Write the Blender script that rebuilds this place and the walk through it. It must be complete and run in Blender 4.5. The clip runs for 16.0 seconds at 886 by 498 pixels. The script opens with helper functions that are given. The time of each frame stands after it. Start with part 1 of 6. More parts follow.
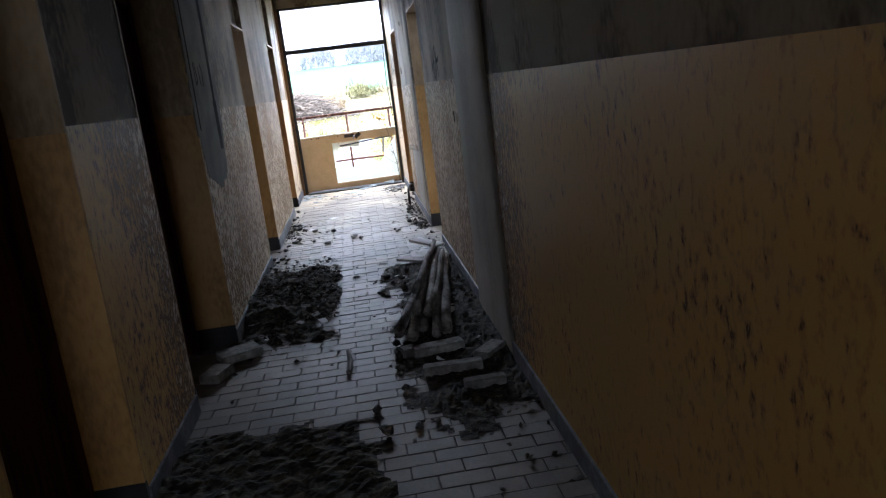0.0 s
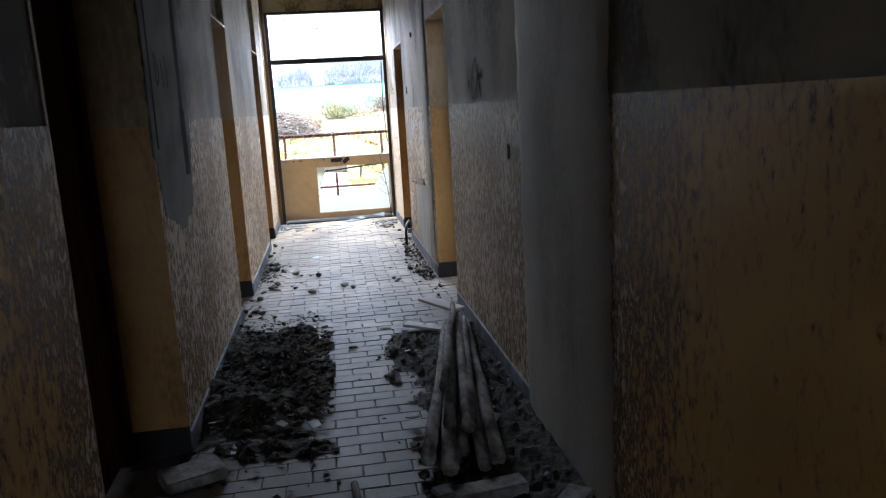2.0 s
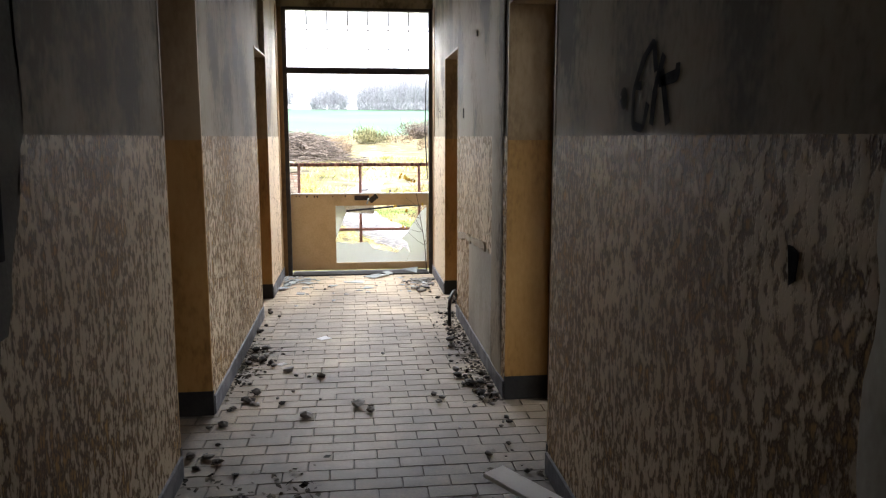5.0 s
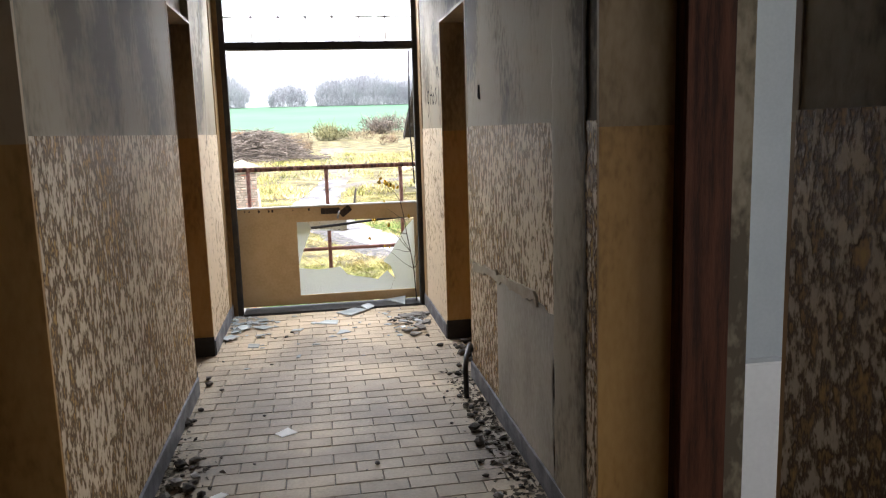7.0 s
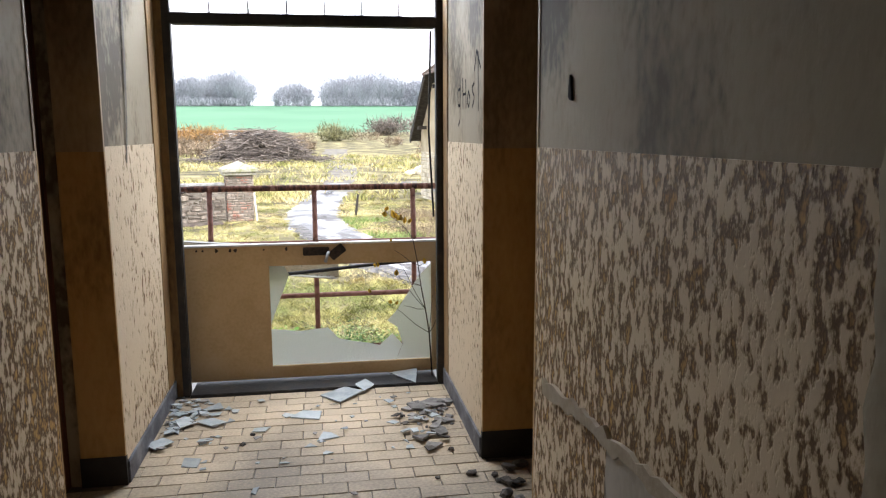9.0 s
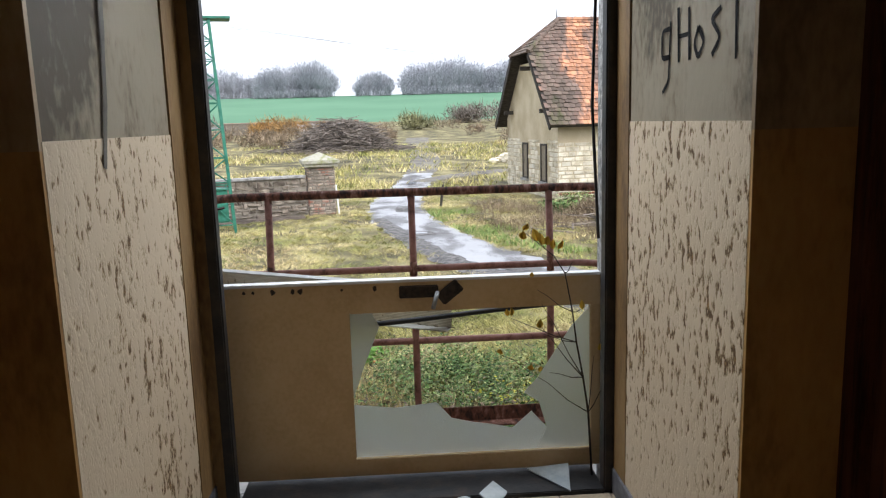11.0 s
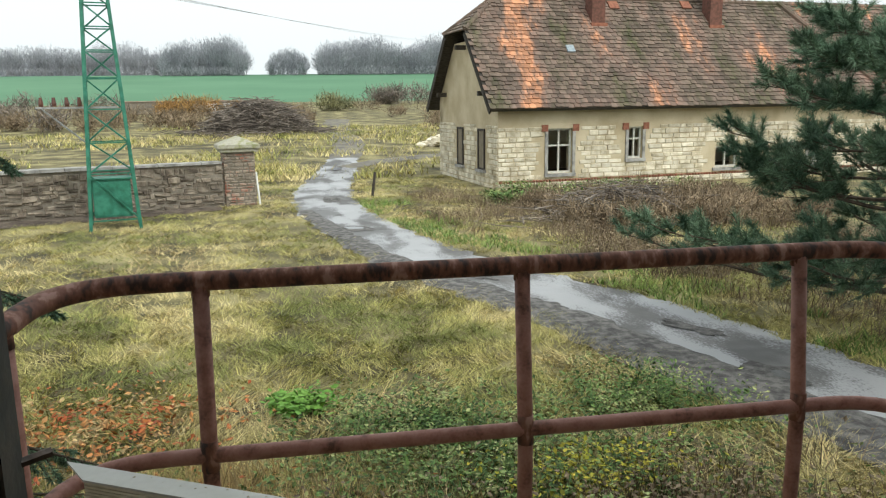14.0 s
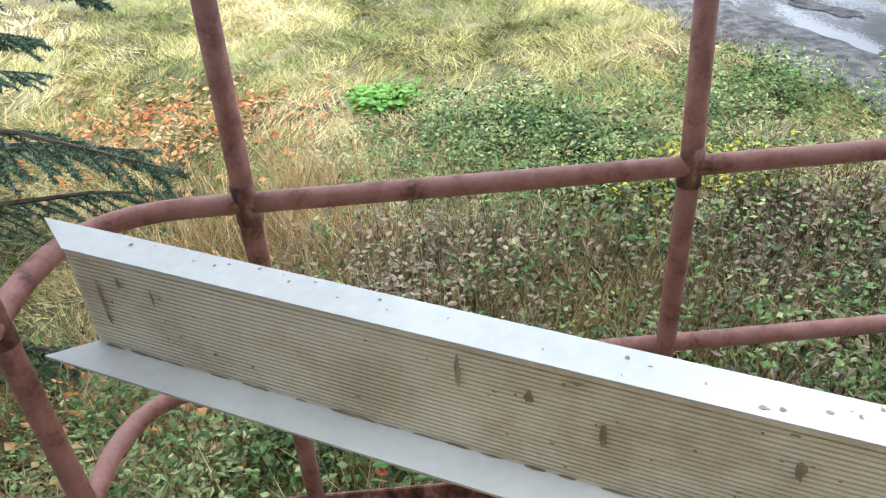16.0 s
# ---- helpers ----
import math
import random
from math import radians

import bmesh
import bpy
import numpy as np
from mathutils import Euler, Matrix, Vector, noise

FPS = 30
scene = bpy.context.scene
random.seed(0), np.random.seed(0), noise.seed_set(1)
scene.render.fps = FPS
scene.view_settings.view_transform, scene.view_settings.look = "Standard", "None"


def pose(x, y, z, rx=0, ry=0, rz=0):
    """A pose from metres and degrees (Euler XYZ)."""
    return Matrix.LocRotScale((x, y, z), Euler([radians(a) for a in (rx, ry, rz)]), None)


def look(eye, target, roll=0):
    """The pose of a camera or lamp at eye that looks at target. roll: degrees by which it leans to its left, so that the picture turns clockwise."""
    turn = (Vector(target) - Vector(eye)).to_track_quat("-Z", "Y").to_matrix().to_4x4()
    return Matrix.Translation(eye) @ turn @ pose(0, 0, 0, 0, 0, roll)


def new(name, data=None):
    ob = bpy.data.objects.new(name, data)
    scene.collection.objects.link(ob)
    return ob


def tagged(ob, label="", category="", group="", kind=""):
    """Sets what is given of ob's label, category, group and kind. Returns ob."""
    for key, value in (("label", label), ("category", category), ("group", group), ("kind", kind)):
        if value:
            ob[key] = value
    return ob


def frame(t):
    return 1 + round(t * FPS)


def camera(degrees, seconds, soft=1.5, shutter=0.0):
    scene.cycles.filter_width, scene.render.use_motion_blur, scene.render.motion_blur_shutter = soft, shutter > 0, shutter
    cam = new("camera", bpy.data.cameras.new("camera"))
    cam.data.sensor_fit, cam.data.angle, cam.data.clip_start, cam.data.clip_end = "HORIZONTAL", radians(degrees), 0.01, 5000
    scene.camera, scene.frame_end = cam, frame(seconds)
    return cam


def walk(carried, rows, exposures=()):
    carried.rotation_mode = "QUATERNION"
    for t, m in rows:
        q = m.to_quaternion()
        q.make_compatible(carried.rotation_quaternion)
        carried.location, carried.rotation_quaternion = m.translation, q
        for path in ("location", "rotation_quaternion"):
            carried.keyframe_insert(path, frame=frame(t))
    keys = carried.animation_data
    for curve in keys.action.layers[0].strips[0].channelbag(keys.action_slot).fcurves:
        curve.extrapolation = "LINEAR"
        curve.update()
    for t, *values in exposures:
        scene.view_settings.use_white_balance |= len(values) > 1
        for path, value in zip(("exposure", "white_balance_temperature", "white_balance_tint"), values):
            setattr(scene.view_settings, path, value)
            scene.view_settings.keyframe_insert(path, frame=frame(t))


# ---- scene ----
cam = camera(60.7, 16.0, 1.2)
PATH = [
    (0, (0.08, -11.534, 1.433), (0.266, -9.59, 1.002), -7.1),
    (0.5, (0.083, -11.293, 1.451), (0.164, -9.338, 1.038), -6.7),
    (1, (-0.003, -10.916, 1.425), (0.19, -8.97, 1.007), -4.7),
    (1.5, (-0.097, -10.558, 1.435), (0.176, -8.621, 1.022), -3.1),
    (2, (-0.127, -10.163, 1.43), (0.154, -8.218, 1.059), -3.3),
    (2.5, (-0.096, -9.739, 1.406), (0.199, -7.8, 1.016), -3.0),
    (3, (-0.074, -9.391, 1.428), (0.186, -7.446, 1.04), -1.5),
    (5.5, (-0.064, -7.434, 1.434), (0.164, -5.467, 1.152), 0.1),
    (6, (-0.132, -6.958, 1.453), (0.205, -5.01, 1.147), -2.9),
    (6.5, (-0.098, -6.541, 1.428), (0.229, -4.594, 1.113), -3.1),
    (7, (-0.094, -6.097, 1.421), (0.222, -4.147, 1.111), -1.7),
    (7.5, (-0.05, -5.615, 1.438), (0.265, -3.665, 1.123), -1.0),
    (8, (-0.014, -5.209, 1.45), (0.224, -3.25, 1.128), -1.3),
    (8.5, (0.029, -4.794, 1.484), (0.31, -2.84, 1.167), -0.5),
    (9, (0.038, -4.344, 1.484), (0.349, -2.392, 1.181), -0.3),
    (9.5, (0.036, -3.946, 1.475), (0.191, -1.976, 1.171), -0.9),
    (11.8, (-0.179, -2.147, 1.454), (-0.083, -0.182, 1.095), -1.7),
    (12, (-0.217, -1.993, 1.471), (-0.103, -0.029, 1.106), -1.8),
    (12.5, (-0.26, -1.651, 1.46), (-0.118, 0.312, 1.105), -1.7),
    (13, (-0.322, -1.307, 1.478), (-0.16, 0.654, 1.122), -1.2),
    (13.5, (-0.423, -0.952, 1.481), (-0.139, 0.998, 1.136), -0.5),
    (14, (-0.457, -0.672, 1.48), (-0.141, 1.265, 1.097), -0.8),
    (14.6, (-0.428, -0.422, 1.417), (-0.462, 1.474, 0.782), 1.1),
    (15, (-0.413, -0.334, 1.386), (-0.594, 1.485, 0.575), -1.4),
    (15.4, (-0.438, -0.233, 1.349), (-0.599, 1.516, 0.392), -3.6),
    (16, (-0.439, -0.134, 1.321), (-0.397, 1.523, 0.202), -4.1),
]

walk(cam, [(t, look(e, a, r)) for t, e, a, r in PATH],
     [(0, 3.2, 5550, 16), (3.0, 3.15, 5500, 15), (5.5, 2.65, 6550, 17), (7, 2.4, 6400, 17), (9, 2.0, 6250, 16), (9.7, 1.7, 6200, 15), (11.8, 1.05, 6150, 13),
      (12.5, 0.88, 6250, 11), (14, 0.8, 6600, 4), (14.6, 0.98, 6650, 5), (15.0, 1.36, 6700, 7), (15.5, 1.78, 6300, 8), (16, 2.0, 5800, 12)])

# ---- daylight: an overcast autumn sky ----
GZ = -1.55          # level of the yard outside; the corridor floor is z = 0
world = bpy.data.worlds.new("world")
scene.world = world
world.use_nodes = True
wn = world.node_tree
sky = wn.nodes.new("ShaderNodeTexSky")
sky.sky_type, sky.sun_disc = "NISHITA", False
sky.sun_elevation, sky.sun_rotation = radians(38), radians(150)
sky.air_density, sky.dust_density = 1.6, 6.0
pale = wn.nodes.new("ShaderNodeHueSaturation")
pale.inputs["Saturation"].default_value = 0.12
wn.links.new(sky.outputs["Color"], pale.inputs["Color"])
cloud = wn.nodes.new("ShaderNodeMix")            # an even layer of cloud before the clear sky
cloud.data_type = "RGBA"
cloud.inputs["Factor"].default_value = 0.8
cloud.inputs[7].default_value = (6.6, 7.0, 7.5, 1)
wn.links.new(pale.outputs["Color"], cloud.inputs[6])
wn.links.new(cloud.outputs[2], wn.nodes["Background"].inputs["Color"])
wn.nodes["Background"].inputs["Strength"].default_value = 0.1
sun = new("sun", bpy.data.lights.new("sun", "SUN"))
sun.data.energy, sun.data.angle, sun.data.color = 1.1, radians(35), (1, 0.97, 0.92)
sun.matrix_world = look((0, 0, 30), (-9, 20, 0))


def window_light(where, towards, w, h, watts, spread=180):
    """The sky's light in a window opening."""
    ob = new("window_light", bpy.data.lights.new("window_light", "AREA"))
    ob.data.shape, ob.data.size, ob.data.size_y, ob.data.energy = "RECTANGLE", w, h, watts
    ob.data.color = (0.9, 0.96, 1.0)
    ob.data.spread = radians(spread)
    ob.matrix_world = look(where, towards)


window_light((-0.02, 0.16, 2.4), (-0.02, -1.4, 0.2), 1.4, 0.5, 10, 120)     # behind the glass blocks over the end door
window_light((5.12, -5.6, 1.65), (1, -5.6, 1.4), 2.0, 1.6, 9)       # the white room's window
window_light((-0.07, -15.2, 1.7), (-0.07, -5, 1.0), 1.0, 1.3, 0.3)     # weak fill from behind, through an added, unseen end window

# ---- materials ----
def mat(name, colours, scale=6.0, stretch=(1, 1, 1), rough=0.8, bump=0.3, fine=60.0, metal=0.0, spread=0.5, contrast=1.0, vary=0.0, dist=0.01, island=False):
    """A surface of two or three colours, mixed by noise at two scales, with fine relief; vary: how far pieces differ."""
    m = bpy.data.materials.new(name)
    m.use_nodes = True
    nt = m.node_tree
    N, L = nt.nodes, nt.links
    bsdf = N["Principled BSDF"]
    co = N.new("ShaderNodeTexCoord")
    mp = N.new("ShaderNodeMapping")
    mp.inputs["Scale"].default_value = stretch
    geo = N.new("ShaderNodeNewGeometry")
    L.new(geo.outputs["Position"], mp.inputs["Vector"])
    n1, n2 = N.new("ShaderNodeTexNoise"), N.new("ShaderNodeTexNoise")
    for n, sc, d in ((n1, scale, 6), (n2, fine, 4)):
        n.inputs["Scale"].default_value, n.inputs["Detail"].default_value = sc, d
        L.new(mp.outputs["Vector"], n.inputs["Vector"])
    add = N.new("ShaderNodeMath")
    add.operation = "MULTIPLY_ADD"
    add.inputs[1].default_value = 0.35
    L.new(n2.outputs["Fac"], add.inputs[0])
    L.new(n1.outputs["Fac"], add.inputs[2])
    ramp = N.new("ShaderNodeValToRGB")
    lo, hi = 0.675 - 0.3 * spread / contrast, 0.675 + 0.3 * spread / contrast
    els = ramp.color_ramp.elements
    for k, c in enumerate(colours):
        p = lo + (hi - lo) * k / max(1, len(colours) - 1)
        e = els[k] if k < 2 else els.new(p)
        e.position, e.color = min(max(p, 0), 1), (*c, 1)
    for k, c in enumerate(colours):
        p = lo + (hi - lo) * k / max(1, len(colours) - 1)
        els[k].position, els[k].color = min(max(p, 0), 1), (*c, 1)
    L.new(add.outputs[0], ramp.inputs["Fac"])
    out = ramp.outputs["Color"]
    if vary:
        rnd = geo.outputs["Random Per Island"]
        if not island:
            oi = N.new("ShaderNodeObjectInfo")
            rnd = oi.outputs["Random"]
        mr = N.new("ShaderNodeMapRange")
        mr.inputs["To Min"].default_value, mr.inputs["To Max"].default_value = 1 - vary, 1 + vary
        L.new(rnd, mr.inputs["Value"])
        hsv = N.new("ShaderNodeHueSaturation")
        L.new(out, hsv.inputs["Color"])
        L.new(mr.outputs["Result"], hsv.inputs["Value"])
        out = hsv.outputs["Color"]
    L.new(out, bsdf.inputs["Base Color"])
    bsdf.inputs["Roughness"].default_value, bsdf.inputs["Metallic"].default_value = rough, metal
    if bump:
        b = N.new("ShaderNodeBump")
        b.inputs["Strength"].default_value, b.inputs["Distance"].default_value = bump, dist
        L.new(add.outputs[0], b.inputs["Height"])
        L.new(b.outputs["Normal"], bsdf.inputs["Normal"])
    return m


PLASTER = mat("upper_plaster", [(0.095, 0.073, 0.043), (0.2, 0.16, 0.102), (0.28, 0.23, 0.155), (0.31, 0.26, 0.18)], 2.3, (1, 1, 0.6), 0.88, 0.35, 34, contrast=1.5)
DADO = mat("peeling_dado_paint", [(0.095, 0.05, 0.018), (0.17, 0.096, 0.038), (0.49, 0.37, 0.225), (0.66, 0.535, 0.375)], 42, (1, 1, 0.52), 0.65, 0.8, 150, spread=0.27, dist=0.0016)
dn = DADO.node_tree          # the old paint is whole far back along the east wall and low down, and flakes elsewhere
dgeo, dsep, dmr, dadd, dpat = [dn.nodes.new("ShaderNode" + k) for k in ("NewGeometry", "SeparateXYZ", "MapRange", "Math", "TexNoise")]
dn.links.new(dgeo.outputs["Position"], dsep.inputs[0])
dshift, dcmp = dn.nodes.new("ShaderNodeMath"), dn.nodes.new("ShaderNodeMath")      # the whole paint reaches further along the east wall
dcmp.operation, dcmp.inputs[1].default_value = "GREATER_THAN", 0.0
dn.links.new(dsep.outputs["X"], dcmp.inputs[0])
dshift.operation, dshift.inputs[1].default_value = "MULTIPLY_ADD", -0.2
dn.links.new(dcmp.outputs[0], dshift.inputs[0])
dn.links.new(dsep.outputs["Y"], dshift.inputs[2])
dn.links.new(dshift.outputs[0], dmr.inputs["Value"])
for k, v in (("From Min", -8.9), ("From Max", -7.9), ("To Min", -0.36), ("To Max", 0.0)):
    dmr.inputs[k].default_value = v
dpat.inputs["Scale"].default_value = 1.7
dn.links.new(dgeo.outputs["Position"], dpat.inputs["Vector"])
dm2, dm3 = dn.nodes.new("ShaderNodeMath"), dn.nodes.new("ShaderNodeMath")
dm2.operation, dm2.inputs[1].default_value = "MULTIPLY_ADD", 0.35
dn.links.new(dpat.outputs["Fac"], dm2.inputs[0])
dn.links.new(dmr.outputs["Result"], dm2.inputs[2])
dramp = [n for n in dn.nodes if n.type == "VALTORGB"][0]
for p, c in ((0.36, (0.6, 0.365, 0.1)), (0.49, (0.45, 0.26, 0.085))):
    dramp.color_ramp.elements.new(p).color = (*c, 1)
dsrc = dramp.inputs["Fac"].links[0].from_socket
dn.links.new(dsrc, dadd.inputs[0])
dn.links.new(dm2.outputs[0], dadd.inputs[1])
dm3.operation, dm3.inputs[1].default_value = "SUBTRACT", 0.17
dn.links.new(dadd.outputs[0], dm3.inputs[0])
dend, dm4 = dn.nodes.new("ShaderNodeMapRange"), dn.nodes.new("ShaderNodeMath")      # by the end door the topcoat has mostly held
for k, v in (("From Min", -1.9), ("From Max", -1.1), ("To Min", 0.0), ("To Max", 0.12)):
    dend.inputs[k].default_value = v
dn.links.new(dsep.outputs["Y"], dend.inputs["Value"])
dn.links.new(dm3.outputs[0], dm4.inputs[0])
dn.links.new(dend.outputs["Result"], dm4.inputs[1])
dn.links.new(dm4.outputs[0], dramp.inputs["Fac"])
dgl = dn.nodes.new("ShaderNodeMapRange")          # the whole gloss paint shines, the bare flaked coats less
for k, v in (("From Min", -0.36), ("From Max", 0.0), ("To Min", 0.5), ("To Max", 0.62)):
    dgl.inputs[k].default_value = v
dn.links.new(dmr.outputs["Result"], dgl.inputs["Value"])
dn.links.new(dgl.outputs["Result"], dn.nodes["Principled BSDF"].inputs["Roughness"])
dbump = [n for n in dn.nodes if n.type == "BUMP"][0]          # curled flakes stand off the wall, also under the whole paint
dlift, dfine = dn.nodes.new("ShaderNodeMapRange"), dn.nodes.new("ShaderNodeMath")
dlift.interpolation_type = "SMOOTHSTEP"
for k, v in (("From Min", 0.58), ("From Max", 0.74)):
    dlift.inputs[k].default_value = v
dn.links.new(dsrc, dlift.inputs["Value"])
dfine.operation, dfine.inputs[1].default_value = "MULTIPLY_ADD", 0.8
dn.links.new(dsrc, dfine.inputs[0])
dn.links.new(dlift.outputs["Result"], dfine.inputs[2])
dn.links.new(dfine.outputs[0], dbump.inputs["Height"])
dsm = dn.nodes.new("ShaderNodeMapRange")          # far back the coat lies smooth on the wall
for k, v in (("From Min", -8.9), ("From Max", -7.9), ("To Min", 0.1), ("To Max", 0.4)):
    dsm.inputs[k].default_value = v
dn.links.new(dsep.outputs["Y"], dsm.inputs["Value"])
dn.links.new(dsm.outputs["Result"], dbump.inputs["Strength"])
dn.nodes["Principled BSDF"].inputs["Specular IOR Level"].default_value = 0.28
OCHRE = mat("ochre_gloss_paint", [(0.24, 0.12, 0.03), (0.43, 0.235, 0.065), (0.5, 0.29, 0.095)], 2.5, (1, 1, 0.4), 0.5, 0.15, 50)
# a darker ochre than the jambs', for the strips beside the end door
DARKOCHRE = mat("dark_ochre_paint", [(0.13, 0.07, 0.025), (0.24, 0.14, 0.05), (0.3, 0.185, 0.075)], 4, (1, 1, 0.4), 0.6, 0.2, 60)
SKIRT = mat("grey_skirting_paint", [(0.075, 0.078, 0.092), (0.12, 0.124, 0.142), (0.2, 0.2, 0.215)], 9, rough=0.6)
BLACKBASE = mat("black_base_paint", [(0.01, 0.009, 0.009), (0.026, 0.023, 0.021)], 9, rough=0.7)
INFILL = mat("grey_cement_infill", [(0.28, 0.25, 0.2), (0.37, 0.335, 0.275), (0.44, 0.4, 0.34)], 2.2, (1, 1, 0.6), 0.8, 0.15, 50)
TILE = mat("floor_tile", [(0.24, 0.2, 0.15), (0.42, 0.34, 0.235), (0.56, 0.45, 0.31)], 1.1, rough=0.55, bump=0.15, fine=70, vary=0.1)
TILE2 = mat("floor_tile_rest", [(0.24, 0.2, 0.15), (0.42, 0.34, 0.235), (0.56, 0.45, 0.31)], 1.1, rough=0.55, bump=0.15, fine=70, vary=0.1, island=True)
for tm in (TILE, TILE2):          # the tile colour mixes darker away from the end door, broken up by noise
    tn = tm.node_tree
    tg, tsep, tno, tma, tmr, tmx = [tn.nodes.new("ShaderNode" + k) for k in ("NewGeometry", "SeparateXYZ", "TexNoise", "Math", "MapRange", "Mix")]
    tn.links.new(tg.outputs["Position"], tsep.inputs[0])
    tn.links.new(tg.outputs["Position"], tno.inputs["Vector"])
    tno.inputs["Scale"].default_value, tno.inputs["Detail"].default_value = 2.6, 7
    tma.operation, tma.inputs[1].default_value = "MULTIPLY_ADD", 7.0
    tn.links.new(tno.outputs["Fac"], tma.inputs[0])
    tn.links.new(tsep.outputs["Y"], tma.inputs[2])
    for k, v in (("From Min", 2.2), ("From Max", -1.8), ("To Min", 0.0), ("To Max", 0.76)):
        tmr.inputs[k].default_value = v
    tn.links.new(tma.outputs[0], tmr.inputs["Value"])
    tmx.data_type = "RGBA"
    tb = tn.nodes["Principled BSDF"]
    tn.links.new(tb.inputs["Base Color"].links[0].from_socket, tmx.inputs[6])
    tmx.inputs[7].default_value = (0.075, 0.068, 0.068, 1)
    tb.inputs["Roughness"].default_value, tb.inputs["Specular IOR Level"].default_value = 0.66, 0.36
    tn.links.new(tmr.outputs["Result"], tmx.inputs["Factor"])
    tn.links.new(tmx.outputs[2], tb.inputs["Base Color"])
GROUT = mat("dirty_grout", [(0.11, 0.1, 0.09), (0.18, 0.165, 0.145)], 20, rough=0.95)
REDWOOD = mat("dark_red_door_wood", [(0.035, 0.011, 0.005), (0.08, 0.025, 0.01), (0.11, 0.038, 0.016)], 6, (6, 6, 0.5), 0.75, 0.2)
REDWOOD.node_tree.nodes["Principled BSDF"].inputs["Specular IOR Level"].default_value = 0.2
BLACKSTEEL = mat("black_painted_steel", [(0.008, 0.008, 0.009), (0.018, 0.018, 0.019), (0.045, 0.034, 0.026)], 12, rough=0.55, contrast=0.7)
BEIGE = mat("beige_painted_sheet_metal", [(0.52, 0.36, 0.185), (0.6, 0.43, 0.235), (0.63, 0.47, 0.275)], 3, rough=0.45, bump=0.05)
CHIPPED = mat("dark_bare_metal", [(0.02, 0.016, 0.013), (0.06, 0.04, 0.03)], 30, rough=0.6, metal=0.3)
RUST = mat("red_lead_paint_with_rust", [(0.035, 0.015, 0.01), (0.13, 0.048, 0.028), (0.19, 0.075, 0.045), (0.33, 0.18, 0.14)], 34, (1, 0.5, 0.5), rough=0.7, bump=0.4, fine=120, dist=0.004)
PINKRED = mat("faded_red_lead_paint", [(0.09, 0.035, 0.022), (0.25, 0.105, 0.075), (0.33, 0.155, 0.12), (0.36, 0.185, 0.15)], 22, rough=0.6, bump=0.35, fine=140, spread=0.75, dist=0.003)
CONCRETE = mat("weathered_concrete", [(0.2, 0.2, 0.19), (0.33, 0.32, 0.3), (0.42, 0.41, 0.39)], 4, rough=0.95, bump=0.5)
ROUGHCAST = mat("grey_roughcast", [(0.19, 0.19, 0.18), (0.32, 0.315, 0.3), (0.46, 0.45, 0.43)], 45, rough=0.95, bump=1.0, fine=150, dist=0.008)
JAMBTOP = mat("upper_jamb_paint", [(0.19, 0.125, 0.06), (0.34, 0.24, 0.13), (0.43, 0.32, 0.19)], 2.2, (1, 1, 0.4), 0.7, 0.2, 45)
WHITE = mat("white_room_plaster", [(0.7, 0.7, 0.68), (0.8, 0.8, 0.78)], 1.5, rough=0.8, bump=0.08)
GREYPANEL = mat("grey_room_dado", [(0.42, 0.45, 0.46), (0.5, 0.53, 0.54)], 1.2, rough=0.5, bump=0.05)


def glass(name, rough, colour=(0.9, 0.95, 0.93), relief=0.0, scale=60):
    m = bpy.data.materials.new(name)
    m.use_nodes = True
    nt = m.node_tree
    b = nt.nodes["Principled BSDF"]
    b.inputs["Base Color"].default_value = (*colour, 1)
    b.inputs["Roughness"].default_value, b.inputs["IOR"].default_value = rough, 1.45
    b.inputs["Transmission Weight"].default_value = 1.0
    if relief:
        n, bp = nt.nodes.new("ShaderNodeTexNoise"), nt.nodes.new("ShaderNodeBump")
        n.inputs["Scale"].default_value = scale
        bp.inputs["Strength"].default_value, bp.inputs["Distance"].default_value = relief, 0.01
        nt.links.new(n.outputs["Fac"], bp.inputs["Height"])
        nt.links.new(bp.outputs["Normal"], b.inputs["Normal"])
    return m


GLASSBLOCK = glass("glass_block", 0.12, (0.93, 0.97, 0.95), 0.5, 40)
FROSTED = glass("patterned_pane", 0.35, (0.8, 0.86, 0.84), 0.6, 150)
MILKGLASS = mat("milky_glass", [(0.4, 0.44, 0.45), (0.47, 0.51, 0.52)], 1.5, rough=0.25, bump=0.03, fine=90)
WINDOWPANE = glass("window_pane", 0.02)

# ---- mesh helpers ----
def box(bm, x0, x1, y0, y1, z0, z1, bevel=0.0):
    r = bmesh.ops.create_cube(bm, size=1)
    bmesh.ops.scale(bm, verts=r["verts"], vec=(x1 - x0, y1 - y0, z1 - z0))
    bmesh.ops.translate(bm, verts=r["verts"], vec=((x0 + x1) / 2, (y0 + y1) / 2, (z0 + z1) / 2))
    if bevel:
        es = list({e for v in r["verts"] for e in v.link_edges})
        bmesh.ops.bevel(bm, geom=es, offset=bevel, segments=2, affect="EDGES")
    return r["verts"]


def mesh_of(bm, name, material, smooth=False):
    me = bpy.data.meshes.new(name)
    bm.normal_update()
    bm.to_mesh(me)
    bm.free()
    if smooth:
        me.polygons.foreach_set("use_smooth", [True] * len(me.polygons))
    me.materials.append(material)
    return me


def part(name, bm, material, parent=None, label="", smooth=False):
    ob = new(name, mesh_of(bm, name, material, smooth))
    ob.parent = parent
    if label:
        ob["label"] = label
    return ob


def thing(name, label, category, group="", kind="", at=(0, 0, 0), rz=0):
    ob = new(name)
    ob.matrix_basis = pose(*at, 0, 0, rz)
    return tagged(ob, label, category, group, kind)


